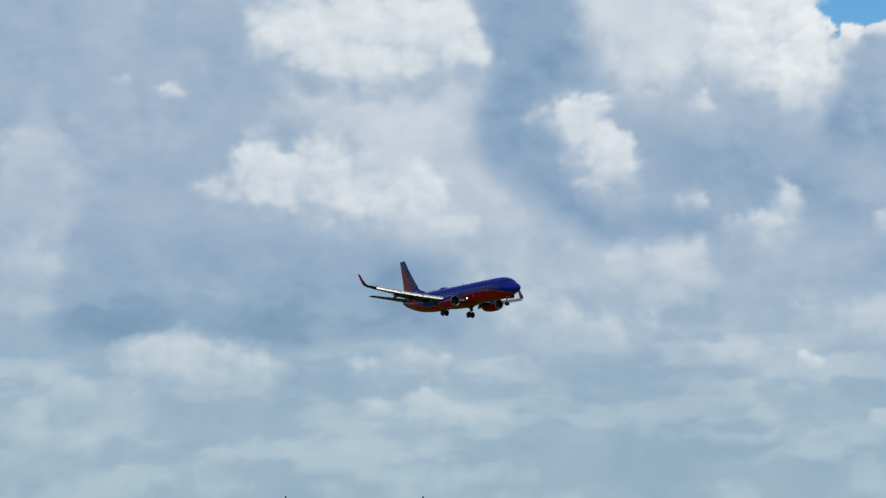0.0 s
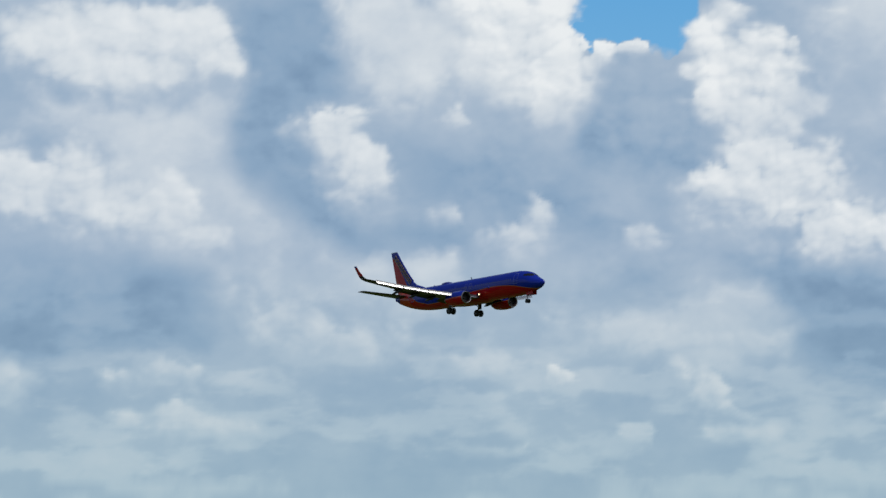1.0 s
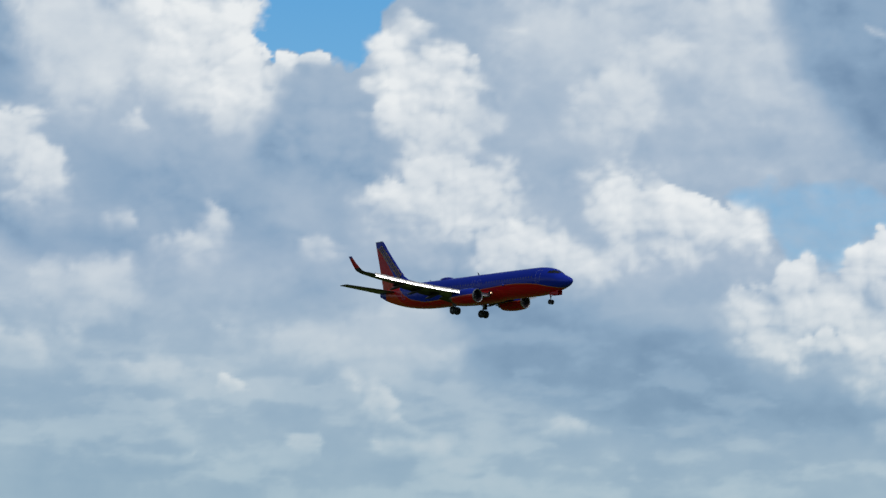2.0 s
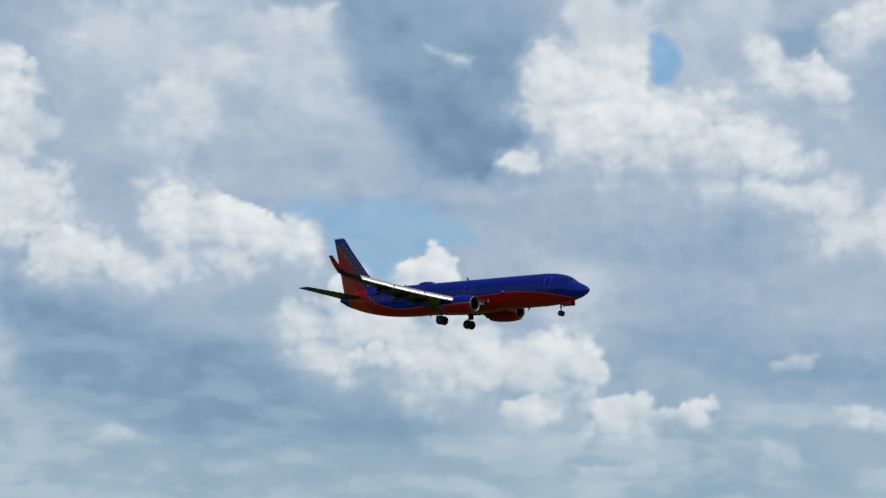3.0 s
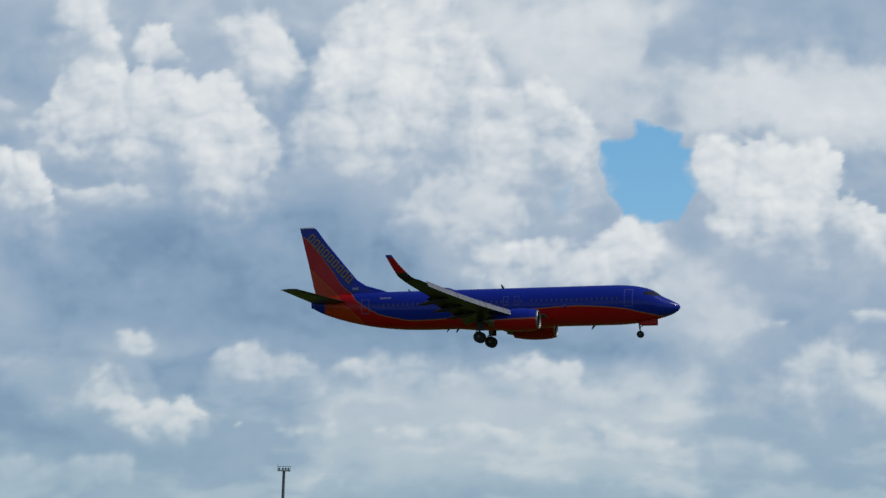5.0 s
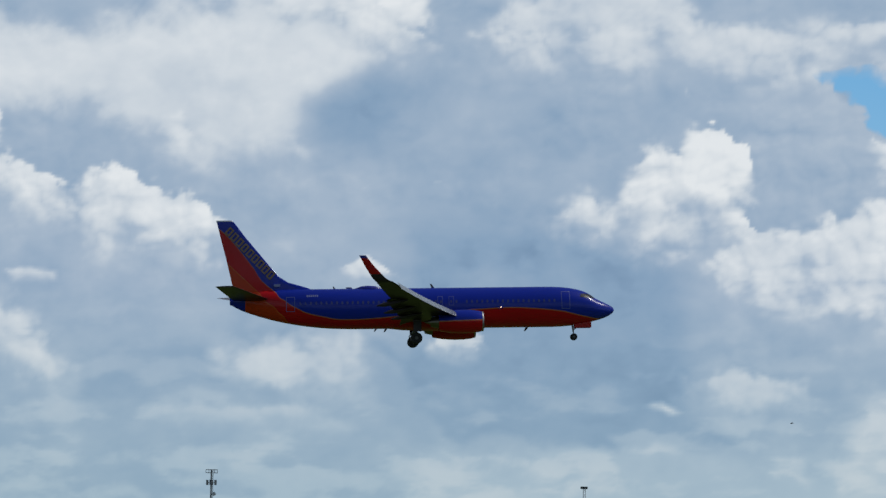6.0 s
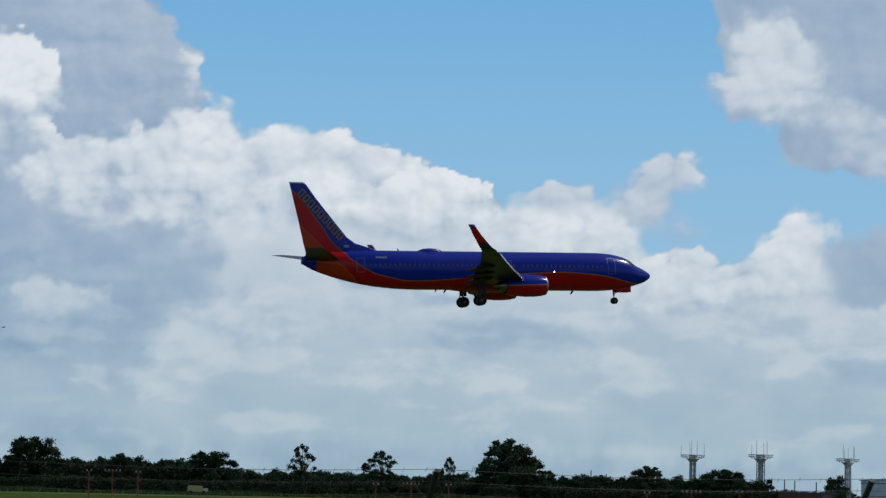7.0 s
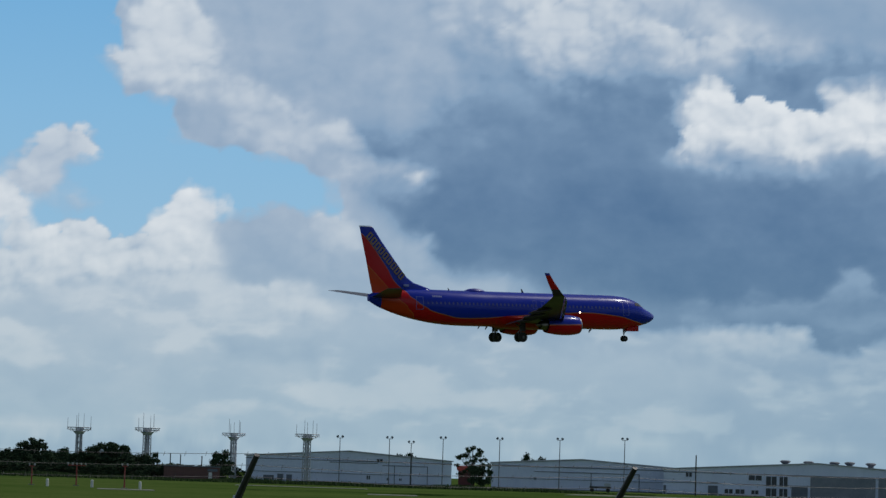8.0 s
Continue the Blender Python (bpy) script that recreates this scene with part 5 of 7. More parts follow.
def build_engine(plane, s):
    o = (-13.4, s * 4.83, -1.74)
    nac = part("nacelle", lathe(bmesh.new(), ((-0.12, 0.98), (-0.5, 1.09), (-1.2, 1.17), (-2.2, 1.19), (-3.2, 1.12), (-4.1, 0.97), (-4.35, 0.90), (-4.33, 0.86), (-3.0, 0.90)), o, 40, 0.93, False), NACELLE, plane,
               "blue and red engine nacelle with a gold line", True)
    part("inlet_lip", lathe(bmesh.new(), ((-0.16, 0.995), (-0.06, 0.985), (0.0, 0.93), (-0.05, 0.86), (-0.14, 0.835)), o, 40, 0.93, False), LIP, nac, "dull metal inlet lip", True)
    # the inlet's inner shade is put into the duct's and fan's colour
    part("inlet_duct", lathe(bmesh.new(), ((-0.14, 0.836), (-0.4, 0.80), (-0.9, 0.79), (-0.9, 0.80)), o, 40, 0.93, False), SHADED_GREY, nac, "grey inlet duct, shade put in its colour", True)
    part("fan", lathe(bmesh.new(), ((-0.45, 0.02), (-0.6, 0.14), (-0.85, 0.25), (-0.87, 0.80), (-0.95, 0.80)), o, 32, 0.93), DARK, nac, "fan disc with spinner, coloured as inlet shade", True)
    part("core_nozzle", lathe(bmesh.new(), ((-3.9, 0.70), (-4.6, 0.56), (-5.1, 0.45), (-5.08, 0.41), (-4.6, 0.40)), o, 28, 1.0, False), HOTMETAL, nac, "dull exhaust nozzle", True)
    part("exhaust_cone", lathe(bmesh.new(), ((-4.6, 0.30), (-5.2, 0.22), (-5.7, 0.03)), o, 20), HOTMETAL, nac, "", True)
    bm = bmesh.new()
    y = s * 4.83
    rings = [[(-14.1, y - 0.04, -0.62), (-14.1, y + 0.04, -0.62), (-14.1, y + 0.04, -0.68), (-14.1, y - 0.04, -0.68)],
             [(-15.3, y - 0.2, -0.5), (-15.3, y + 0.2, -0.5), (-15.3, y + 0.22, -0.9), (-15.3, y - 0.22, -0.9)],
             [(-16.4, y - 0.22, -0.78), (-16.4, y + 0.22, -0.78), (-16.4, y + 0.22, -1.35), (-16.4, y - 0.22, -1.35)],
             [(-18.4, y - 0.05, -1.0), (-18.4, y + 0.05, -1.0), (-18.4, y + 0.05, -1.25), (-18.4, y - 0.05, -1.25)]]
    part("pylon", loft(bm, rings), BLUE_PAINT, nac, "blue engine pylon", True)


def wheel(parent, c, r, w):
    """A tyre with its rim, axle along y."""
    bm = bmesh.new()
    prof = ((-w / 2, r * 0.55), (-w / 2, r * 0.86), (-w * 0.36, r * 0.97), (0, r), (w * 0.36, r * 0.97), (w / 2, r * 0.86), (w / 2, r * 0.55))
    lathe(bm, prof, (0, 0, 0), 28)
    bmesh.ops.rotate(bm, verts=bm.verts, matrix=Matrix.Rotation(radians(90), 3, "Z"))
    wh = part("wheel", bm, RUBBER, parent, "black aircraft tyre", True, Matrix.Translation(c))
    bm = bmesh.new()
    lathe(bm, ((-w * 0.46, r * 0.2), (-w * 0.4, r * 0.57), (w * 0.4, r * 0.57), (w * 0.46, r * 0.2)), (0, 0, 0), 20)
    bmesh.ops.rotate(bm, verts=bm.verts, matrix=Matrix.Rotation(radians(90), 3, "Z"))
    bmesh.ops.scale(bm, vec=(1, 1.12, 1), verts=bm.verts)
    part("rim", bm, RIM, wh, "dark grey metal rim", True)


def build_gear(plane):
    for s in (-1, 1):
        g = part("main_gear", rod(rod(bmesh.new(), (-19.5, s * 2.75, -1.2), (-19.8, s * 2.86, -2.3), 0.15, 0.14, 14), (-19.8, s * 2.86, -2.25), (-19.8, s * 2.86, -3.14), 0.09, 0.09, 12), STEEL, plane, "lowered main landing gear leg", True)
        part("axle", rod(bmesh.new(), (-19.8, s * 2.86 - 0.6, -3.14), (-19.8, s * 2.86 + 0.6, -3.14), 0.08), STEEL, g)
        part("side_brace", rod(bmesh.new(), (-19.7, s * 2.84, -2.1), (-19.6, s * 1.4, -1.6), 0.07), STEEL, g)
        part("torque_link", rod(rod(bmesh.new(), (-19.8, s * 2.86, -2.2), (-20.2, s * 2.86, -2.6), 0.05), (-20.2, s * 2.86, -2.6), (-19.85, s * 2.86, -3.05), 0.05), STEEL, g)
        part("gear_door", box(bmesh.new(), -20.1, -19.3, s * 3.08 - 0.02, s * 3.08 + 0.02, -2.5, -1.35, 0.015), SHADED_GREY, g, "grey leg door")
        wheel(g, (-19.8, s * 2.86 - 0.43, -3.14), 0.565, 0.40)
        wheel(g, (-19.8, s * 2.86 + 0.43, -3.14), 0.565, 0.40)
    g = part("nose_gear", rod(rod(bmesh.new(), (-4.2, 0, -1.6), (-4.1, 0, -2.5), 0.10, 0.09, 12), (-4.1, 0, -2.45), (-4.07, 0, -3.0), 0.06, 0.06, 10), STEEL, plane, "lowered nose gear leg", True)
    part("axle", rod(bmesh.new(), (-4.07, -0.32, -3.0), (-4.07, 0.32, -3.0), 0.05), STEEL, g)
    part("drag_brace", rod(bmesh.new(), (-4.1, 0, -2.3), (-3.2, 0, -1.75), 0.05), STEEL, g)
    for s in (-1, 1):
        wheel(g, (-4.07, s * 0.22, -3.0), 0.345, 0.20)
        part("gear_door", box(bmesh.new(), -4.0, -2.35, s * 0.42 - 0.015, s * 0.42 + 0.015, -2.12, -1.5, 0.012), RED_PAINT, g, "red nose gear door")


def build_plane():
    plane = thing("airliner", "blue and red twin-jet airliner with lowered gear, flying in to land", "airplane")
    bm = bmesh.new()
    xs = [0, -0.05, -0.12, -0.25, -0.5, -0.8, -1.1, -1.5, -1.9, -2.3, -2.7, -3.2, -3.8, -4.5, -5.3, -6.2] + [-6.2 - 1.15 * i for i in range(1, 27)] + [-36.8, -37.3, -37.7, -37.9]
    fus = part("fuselage", loft(bm, [[skin_point(x, 2 * math.pi * i / 48) for i in range(48)] for x in xs]), PAINT, plane, "blue fuselage with a red belly and gold line", True)
    # belly fairing between the wings
    bm = bmesh.new()
    rings = []
    for x, w, d in ((-12.4, 1.3, 1.95), (-13.6, 1.9, 2.12), (-15.5, 2.15, 2.22), (-19.0, 2.15, 2.25), (-21.0, 1.9, 2.15), (-22.8, 1.2, 1.95)):
        rings.append([(x, w * math.cos(a), -0.9 - (d - 0.9) * math.sin(a) * (1 if math.sin(a) > 0 else 0.25)) for a in [2 * math.pi * i / 24 for i in range(24)]])
    part("belly_fairing", loft(bm, rings), RED_PAINT, plane, "red wing-root fairing", True)
    # fin with dorsal fillet
    bm = bmesh.new()
    rings = []
    for z, le, te, th in ((1.2, -29.0, -37.3, 0.045), (1.75, -29.2, -37.45, 0.05), (2.2, -30.5, -37.55, 0.06), (2.7, -32.2, -37.7, 0.075), (3.3, -33.1, -37.82, 0.085), (5.2, -34.68, -38.25, 0.09), (7.2, -36.32, -38.75, 0.09), (8.6, -37.35, -39.08, 0.085), (8.82, -37.6, -39.15, 0.05)):
        rings.append(wing_ring((le, 0, z), (te, 0, z), th, up=(0, 1, 0), camber=0.0, n=12))
    fin = part("fin", loft(bm, rings), PAINT, plane, "blue, red and orange tail fin", True)
    part("fin_cap", loft(bmesh.new(), [wing_ring((-37.5, 0, 8.74), (-39.16, 0, 8.74), 0.09, up=(0, 1, 0), camber=0.0, n=8), wing_ring((-37.62, 0, 8.86), (-39.17, 0, 8.86), 0.05, up=(0, 1, 0), camber=0.0, n=8)]), BARE, fin, "thin bare metal fin cap", True)
    # the diagonal lettering of the fin as plain bars, and the small marks
    for s in (-1, 1):
        for i in range(9):
            f = (i + 0.5) / 9
            cx, cz = -38.12 + 4.5 * f, 8.0 - 4.85 * f
            half = 0.088 * (1.75 + 3.1 * f) * 0.5 + 0.03
            turn = Matrix.Translation((cx, s * half, cz)) @ Matrix.Rotation(radians(43.5), 4, "Y")
            bm = bmesh.new()
            for x0, x1, z0, z1 in ((-0.28, -0.12, -0.42, 0.42), (0.12, 0.28, -0.42, 0.42), (-0.119, 0.119, -0.42, -0.28), (-0.119, 0.119, 0.28, 0.42)):
                box(bm, x0, x1, -0.02, 0.02, z0, z1)
            part("bar", bm, TAN, fin, "faded gold block in place of a letter", m=turn)
        part("flag_mark", box(bmesh.new(), -33.55, -32.95, s * 0.25 - 0.1, s * 0.25 + 0.1, 2.25, 2.5), PALE, fin, "small pale mark")
        for i in range(6):
            part("bar", patch(bmesh.new(), -30.4 + 0.2 * i, -30.27 + 0.2 * i, 1.12, 1.32, s, 0.012, 2, 2), PALE, fus, "small pale bar")
    # tailplane
    for s in (-1, 1):
        bm = bmesh.new()
        rings = [wing_ring((-33.9 - 3.55 * u, s * (0.3 + 6.8 * u), 0.95 + 0.8 * u), (-37.6 - 1.65 * u, s * (0.3 + 6.8 * u), 0.95 + 0.8 * u), 0.09, camber=0.0, n=8) for u in (0, 0.25, 0.5, 0.75, 0.97, 1.0)]
        part("tailplane", loft(bm, rings), SHADED_GREY, plane, "grey swept tailplane", True)
    for s in (-1, 1):
        build_wing(plane, s)
        build_engine(plane, s)
    build_gear(plane)
    # cabin windows: one shared pane
    shared = {}
    for s in (-1, 1):
        bm = bmesh.new()
        pts = [(0.115 * math.cos(a), 0, 0.165 * math.sin(a)) for a in [2 * math.pi * i / 10 for i in range(10)]]
        vs = [bm.verts.new(p) for p in pts]
        fc = bm.faces.new(vs)
        r = bmesh.ops.extrude_face_region(bm, geom=[fc])
        bmesh.ops.translate(bm, vec=(0, 0.03, 0), verts=[v for v in r["geom"] if isinstance(v, bmesh.types.BMVert)])
        shared[s] = mesh_of("cabin_window", bm, CABIN_PANE)
        for i in range(50):
            x = -6.1 - 0.508 * i
            if i in (18, 21):
                continue
            p = skin(x, 0.50, s, 0.004)
            part("cabin_window", shared[s], None, fus, m=Matrix.Translation(p) @ pose(0, 0, 0, 14 * s, 0, 0))
    # cockpit panes
    for s in (-1, 1):
        for x0, x1, z0, z1, sl in ((-1.95, -2.45, 0.72, 1.14, -0.15), (-2.52, -3.05, 0.78, 1.2, -0.1), (-3.12, -3.5, 0.82, 1.16, 0.08)):
            part("cockpit_window", patch(bmesh.new(), x0, x1, z0, z1, s, 0.012, 3, 3, sl), GLASSY, fus, "dark cockpit pane", True)
    # doors as outlines
    for s in (-1, 1):
        for x0, x1, z0, z1, w in ((-4.55, -5.40, -0.32, 1.40, 0.05), (-32.4, -31.55, -0.30, 1.15, 0.05), (-16.0, -16.5, 0.12, 1.02, 0.035), (-17.1, -17.6, 0.12, 1.02, 0.035)):
            d = part("door", patch(bmesh.new(), x0 - 0 * w, x1, z0, z1, s, 0.004, 3, 8), PAINT, fus, "cabin door with a pale outline", True)
            lo_x, hi_x = min(x0, x1), max(x0, x1)
            for a in ((lo_x, lo_x + w, z0, z1), (hi_x - w, hi_x, z0, z1), (lo_x, hi_x, z0, z0 + w), (lo_x, hi_x, z1 - w, z1)):
                part("door_edge", patch(bmesh.new(), *a, s, 0.010, 2, 6), DIM, d, "thin door outline")
    # roof dome, aerials, drains
    bm = bmesh.new()
    rings = []
    for x, w, h in ((-22.9, 0.08, 0.02), (-23.2, 0.4, 0.2), (-23.7, 0.6, 0.32), (-24.4, 0.65, 0.36), (-25.0, 0.58, 0.3), (-25.5, 0.3, 0.12), (-25.8, 0.06, 0.02)):
        rings.append([(x, w * math.cos(a), 1.93 + h * math.sin(a)) for a in [2 * math.pi * i / 16 for i in range(16)]])
    part("antenna_dome", loft(bm, rings), BLUE_PAINT, plane, "blue aerial dome on the roof", True)
    for x, z, h, c in ((-17.9, 1.98, 0.42, 0.3), (-27.6, 1.98, 0.25, 0.2), (-8.7, -1.98, -0.4, 0.3), (-22.6, -1.98, -0.35, 0.25), (-23.6, -1.97, -0.3, 0.2)):
        bm = bmesh.new()
        rings = [wing_ring((x + c * 0.5, 0, z - 0.03), (x - c * 0.5, 0, z - 0.03), 0.1, up=(0, 1, 0), camber=0, n=5), wing_ring((x - abs(h) * 0.4, 0, z + h), (x - c * 0.5 - abs(h) * 0.4, 0, z + h), 0.1, up=(0, 1, 0), camber=0, n=5)]
        part("blade_aerial", loft(bm, rings), SHADED_GREY if z > 0 else DARK, plane, "small blade aerial")
    # lights: each glows at the bottom of a short cup
    for s in (-1, 1):
        m = Matrix.Translation((-13.2, s * 2.35, -1.1))
        cup = part("landing_light", lathe(bmesh.new(), ((-0.45, 0.05), (-0.4, 0.21), (0.0, 0.22), (0.0, 0.19), (-0.28, 0.18)), (0, 0, 0), 18, 1.0, False), SHADED_GREY, plane, "wing-root landing light", True, m)
        part("lens", lathe(bmesh.new(), ((-0.29, 0.18), (-0.27, 0.17), (-0.24, 0.05)), (0, 0, 0), 14), LAMP_GLOW, cup, "glowing lens", True)
        p = skin(-11.4, -0.13, s, -0.05)
        m = Matrix.Translation(p) @ pose(0, 0, 0, 0, 0, 180 - s * 52)
        cup = part("wing_light", lathe(bmesh.new(), ((-0.1, 0.05), (-0.08, 0.18), (0.20, 0.19), (0.20, 0.165), (0.0, 0.155)), (0, 0, 0), 16, 1.0, False), BLUE_PAINT, plane, "wing inspection light", True, m)
        part("lens", lathe(bmesh.new(), ((0.0, 0.155), (0.02, 0.15), (0.04, 0.04)), (0, 0, 0), 12), LAMP_GLOW, cup, "glowing lens", True)
    return plane


DIM = worn("door outline paint", (0.10, 0.12, 0.34), (0.14, 0.16, 0.4), 3, 0.4)
CABIN_PANE = worn("cabin pane", (0.035, 0.042, 0.18), (0.06, 0.07, 0.22), 1.0, 0.3)
airliner = build_plane()


# ---- the airfield ----
def grass_material():
    k = Mat("mown grass", 0.95)
    k.b.inputs["Specular IOR Level"].default_value = 0.0
    f = k.math("MULTIPLY_ADD", k.noise(0.02, 5), 0.6, k.math("MULTIPLY", k.noise(0.4, 4), 0.4))
    g = k.noise(6.0, 3)
    c = k.ramp(k.math("MULTIPLY_ADD", g, 0.3, k.math("MULTIPLY", f, 0.7)), ((0.34, (0.030, 0.060, 0.012)), (0.5, (0.064, 0.108, 0.024)), (0.64, (0.118, 0.148, 0.044))))
    k.colour(c)
    k.bump(g, 0.5, 0.05)
    return k.m


def at(az, dist, z=0.0, turn=0.0):
    """A pose at a bearing and distance; turn is from facing the eye."""
    az -= 0.09  # true bearing of the line of sight
    a = radians(az)
    return pose(dist * math.sin(a), dist * math.cos(a), z, 0, 0, -az + turn)


bm = bmesh.new()
bmesh.ops.create_circle(bm, cap_ends=True, segments=96, radius=4460)
tagged(single("ground", bm, grass_material(), "flat green airfield grass", "ground"), kind="structure")


def leafy(seed, height, width, material, leaves=60, low=0.15, lobes=22, open_top=False, lobe=0.16, leaf=0.024, fill=0.35):
    """A tree: tapered trunk, limbs, and a crown of many small leaf tufts in uneven lobes."""
    rng = random.Random(seed)
    tree = thing("tree", "leafy green tree at the field", "tree")
    bm = rod(bmesh.new(), (0, 0, 0), (0.04 * height, 0, height * 0.6), 0.022 * height, 0.008 * height, 8)
    mid, half = height * (0.5 + low * 0.5), height * (0.5 - low * 0.5)
    cs = []
    for i in range(lobes):
        a, e, q = rng.uniform(0, 6.28), math.asin(rng.uniform(-0.9, 1.0)), rng.uniform(0.45, 0.86) ** 0.6
        taper = 1.0 - (0.45 * max(0, math.sin(e)) if open_top else 0.12 * max(0, math.sin(e)))
        c = Vector((width * 0.5 * q * math.cos(e) * math.cos(a) * taper, width * 0.5 * q * math.cos(e) * math.sin(a) * taper, mid + half * q * math.sin(e)))
        r = min(width, 1.3 * half) * lobe * rng.uniform(0.72, 1.28)
        cs.append((c, r))
        rod(bm, (0.03 * height, 0, min(height * 0.55, max(0.1 * height, c.z * 0.55))), c + Vector((0, 0, r * 0.8)), 0.007 * height, 0.002 * height, 5)
    part("trunk", bm, BARK, tree, "brown trunk with limbs")
    for i in range(int(lobes * fill)):
        a, q = rng.uniform(0, 6.28), rng.uniform(0, 0.55)
        c = Vector((width * 0.5 * q * math.cos(a), width * 0.5 * q * math.sin(a), mid + half * rng.uniform(-0.85, 0.5)))
        cs.append((c, min(width, 1.3 * half) * lobe * rng.uniform(1.3, 1.9)))
    bm = bmesh.new()
    for c, r in cs:
        for _ in range(leaves):
            d = Vector((rng.gauss(0, 1), rng.gauss(0, 1), rng.gauss(0, 1))).normalized() * r * min(1.75, abs(rng.gauss(0.8, 0.36)))
            p = c + Vector((d.x, d.y, d.z * 0.8))
            q = Euler((rng.uniform(0, 6.28), rng.uniform(0, 6.28), 0)).to_matrix()
            s = height * leaf * rng.uniform(0.6, 1.4)
            vs = [bm.verts.new(p + q @ Vector(v) * s) for v in ((-1.1, -0.6, 0), (1.2, -0.7, 0.2), (0.1, 1.1, -0.1))]
            bm.faces.new(vs)
    part("crown", bm, material, tree, "ragged leafy crown")
    return tree


def plant_trees():
    kinds = [leafy(11, 6.0, 7.5, LEAF, 170, 0.0, 30, leaf=0.022), leafy(12, 5.0, 7.0, LEAF, 170, 0.0, 28, leaf=0.023), leafy(13, 7.0, 6.5, LEAF, 120, 0.05, 30, True, leaf=0.02), leafy(14, 4.0, 6.5, LEAF_B, 170, 0.0, 28, leaf=0.027), leafy(15, 6.0, 4.2, LEAF_B, 70, 0.22, 40, True, 0.085, 0.015, 0.15),
             leafy(16, 8.0, 8.0, LEAF, 210, 0.05, 60, False, 0.11, 0.0155, 0.5), leafy(17, 8.0, 7.6, LEAF_B, 165, 0.08, 62, True, 0.09, 0.0145, 0.5)]
    heights = (6.0, 5.0, 7.0, 4.0, 6.0, 8.0, 8.0)
    rng = random.Random(5)

    def plant(k, az, dist, h, label, wide=1.0):
        s = h / heights[k]
        made = copy_thing(kinds[k], at(az, dist, 0, rng.uniform(0, 360)))
        made.scale = (s * wide, s * wide, s)
        tagged(made, label, "tree", "trees along the field")

    az = 6.0
    while az < 25.2:
        plant(rng.choice((0, 1, 3, 3)), az, rng.uniform(535, 575), rng.uniform(4.4, 5.4) * (0.62 if az > 23.6 else 1.28 if az < 12.6 else 1), "dark green bushy tree in the far tree line", 1.15)
        az += rng.uniform(0.24, 0.40)
    az = 6.0
    while az < 25.4:
        plant(rng.choice((0, 1, 2)), az, rng.uniform(600, 660), rng.uniform(4.6, 5.7) * (0.62 if az > 23.6 else 1.28 if az < 12.6 else 1), "dark green tree behind the tree line", 1.2)
        az += rng.uniform(0.26, 0.5)
    az = 6.0
    while az < 25.0:
        plant(3, az, rng.uniform(505, 530), rng.uniform(2.6, 3.4), "low dark scrub along the field edge", 1.5)
        az += rng.uniform(0.22, 0.36)
    for k, a, d, h, w, label in ((5, 9.2, 540, 10.5, 1.2, "tall broad dark tree rising from the tree line"), (6, 10.95, 540, 7.6, 1.15, "rounded dark tree in the tree line"), (5, 12.7, 540, 8.4, 1.3, "broad dark tree in the tree line"),
                                 (4, 14.5, 520, 9.8, 0.8, "slender sparse tree with open branches"), (4, 16.05, 520, 8.8, 1.2, "sparse open tree above the tree line"), (4, 17.4, 520, 7.9, 0.6, "thin small tree above the dark hedge"),
                                 (6, 18.5, 520, 11.6, 1.2, "tallest leafy tree above the tree line"), (6, 18.95, 525, 8.6, 1.2, "leafy tree beside the tallest one"), (6, 21.35, 540, 7.2, 1.35, "broad rounded dark tree"), (5, 22.8, 540, 6.9, 1.5, "broad dense dark tree"),
                                 (2, 25.0, 560, 6.6, 0.8, "small pointed dark tree beside the sheds"), (4, 29.95, 560, 8.6, 1.25, "half bare tree between the sheds"), (3, 30.15, 555, 5.2, 0.7, "dark bush at the foot of a bare tree"),
                                 (1, 28.62, 690, 7.7, 0.8, "tree top showing over a hangar roof"), (0, 31.05, 690, 8.0, 0.6, "tree top showing over a pale hangar roof"), (1, 31.3, 695, 7.9, 0.6, "second tree top showing over a pale hangar roof")):
        plant(k, a, d, h, label, w)
    for k in kinds:
        for o in (*list(k.children_recursive), k):
            bpy.data.objects.remove(o)


plant_trees()


def tall_grass():
    """An unmown strip of long grass along the far edge of the field."""
    rng = np.random.RandomState(8)
    n = 26000
    deg, dist = rng.uniform(5.5, 33.5, n), rng.uniform(470, 505, n)
    az = np.radians(deg)
    x, y, turn = dist * np.sin(az), dist * np.cos(az), rng.uniform(0, 6.28, n)
    h = rng.uniform(0.25, 0.75, n) * (1 + 0.4 * np.sin(az * 130) * np.sin(az * 47)) * np.clip((33.8 - deg) / 3.0, 0.15, 1)
    w = 0.16 * rng.uniform(0.6, 1.4, n)
    foot = np.stack([x, y, np.zeros(n)], -1)
    side = np.stack([np.cos(turn) * w, np.sin(turn) * w, np.zeros(n)], -1)
    tip = foot + np.stack([rng.normal(0, 0.12, n), rng.normal(0, 0.12, n), h], -1)
    co = np.stack([foot - side, foot + side, tip], 1).reshape(-1, 3)
    me = bpy.data.meshes.new("tall_grass")
    me.from_pydata(co.tolist(), [], np.arange(3 * n).reshape(-1, 3).tolist())
    me.materials.append(worn("long green grass", (0.042, 0.074, 0.024), (0.080, 0.112, 0.040), 0.5, 0.9, gloss=0.05))
    tagged(new("tall_grass", me), "unmown strip of long dark green grass", "grass", kind="stuff")


tall_grass()


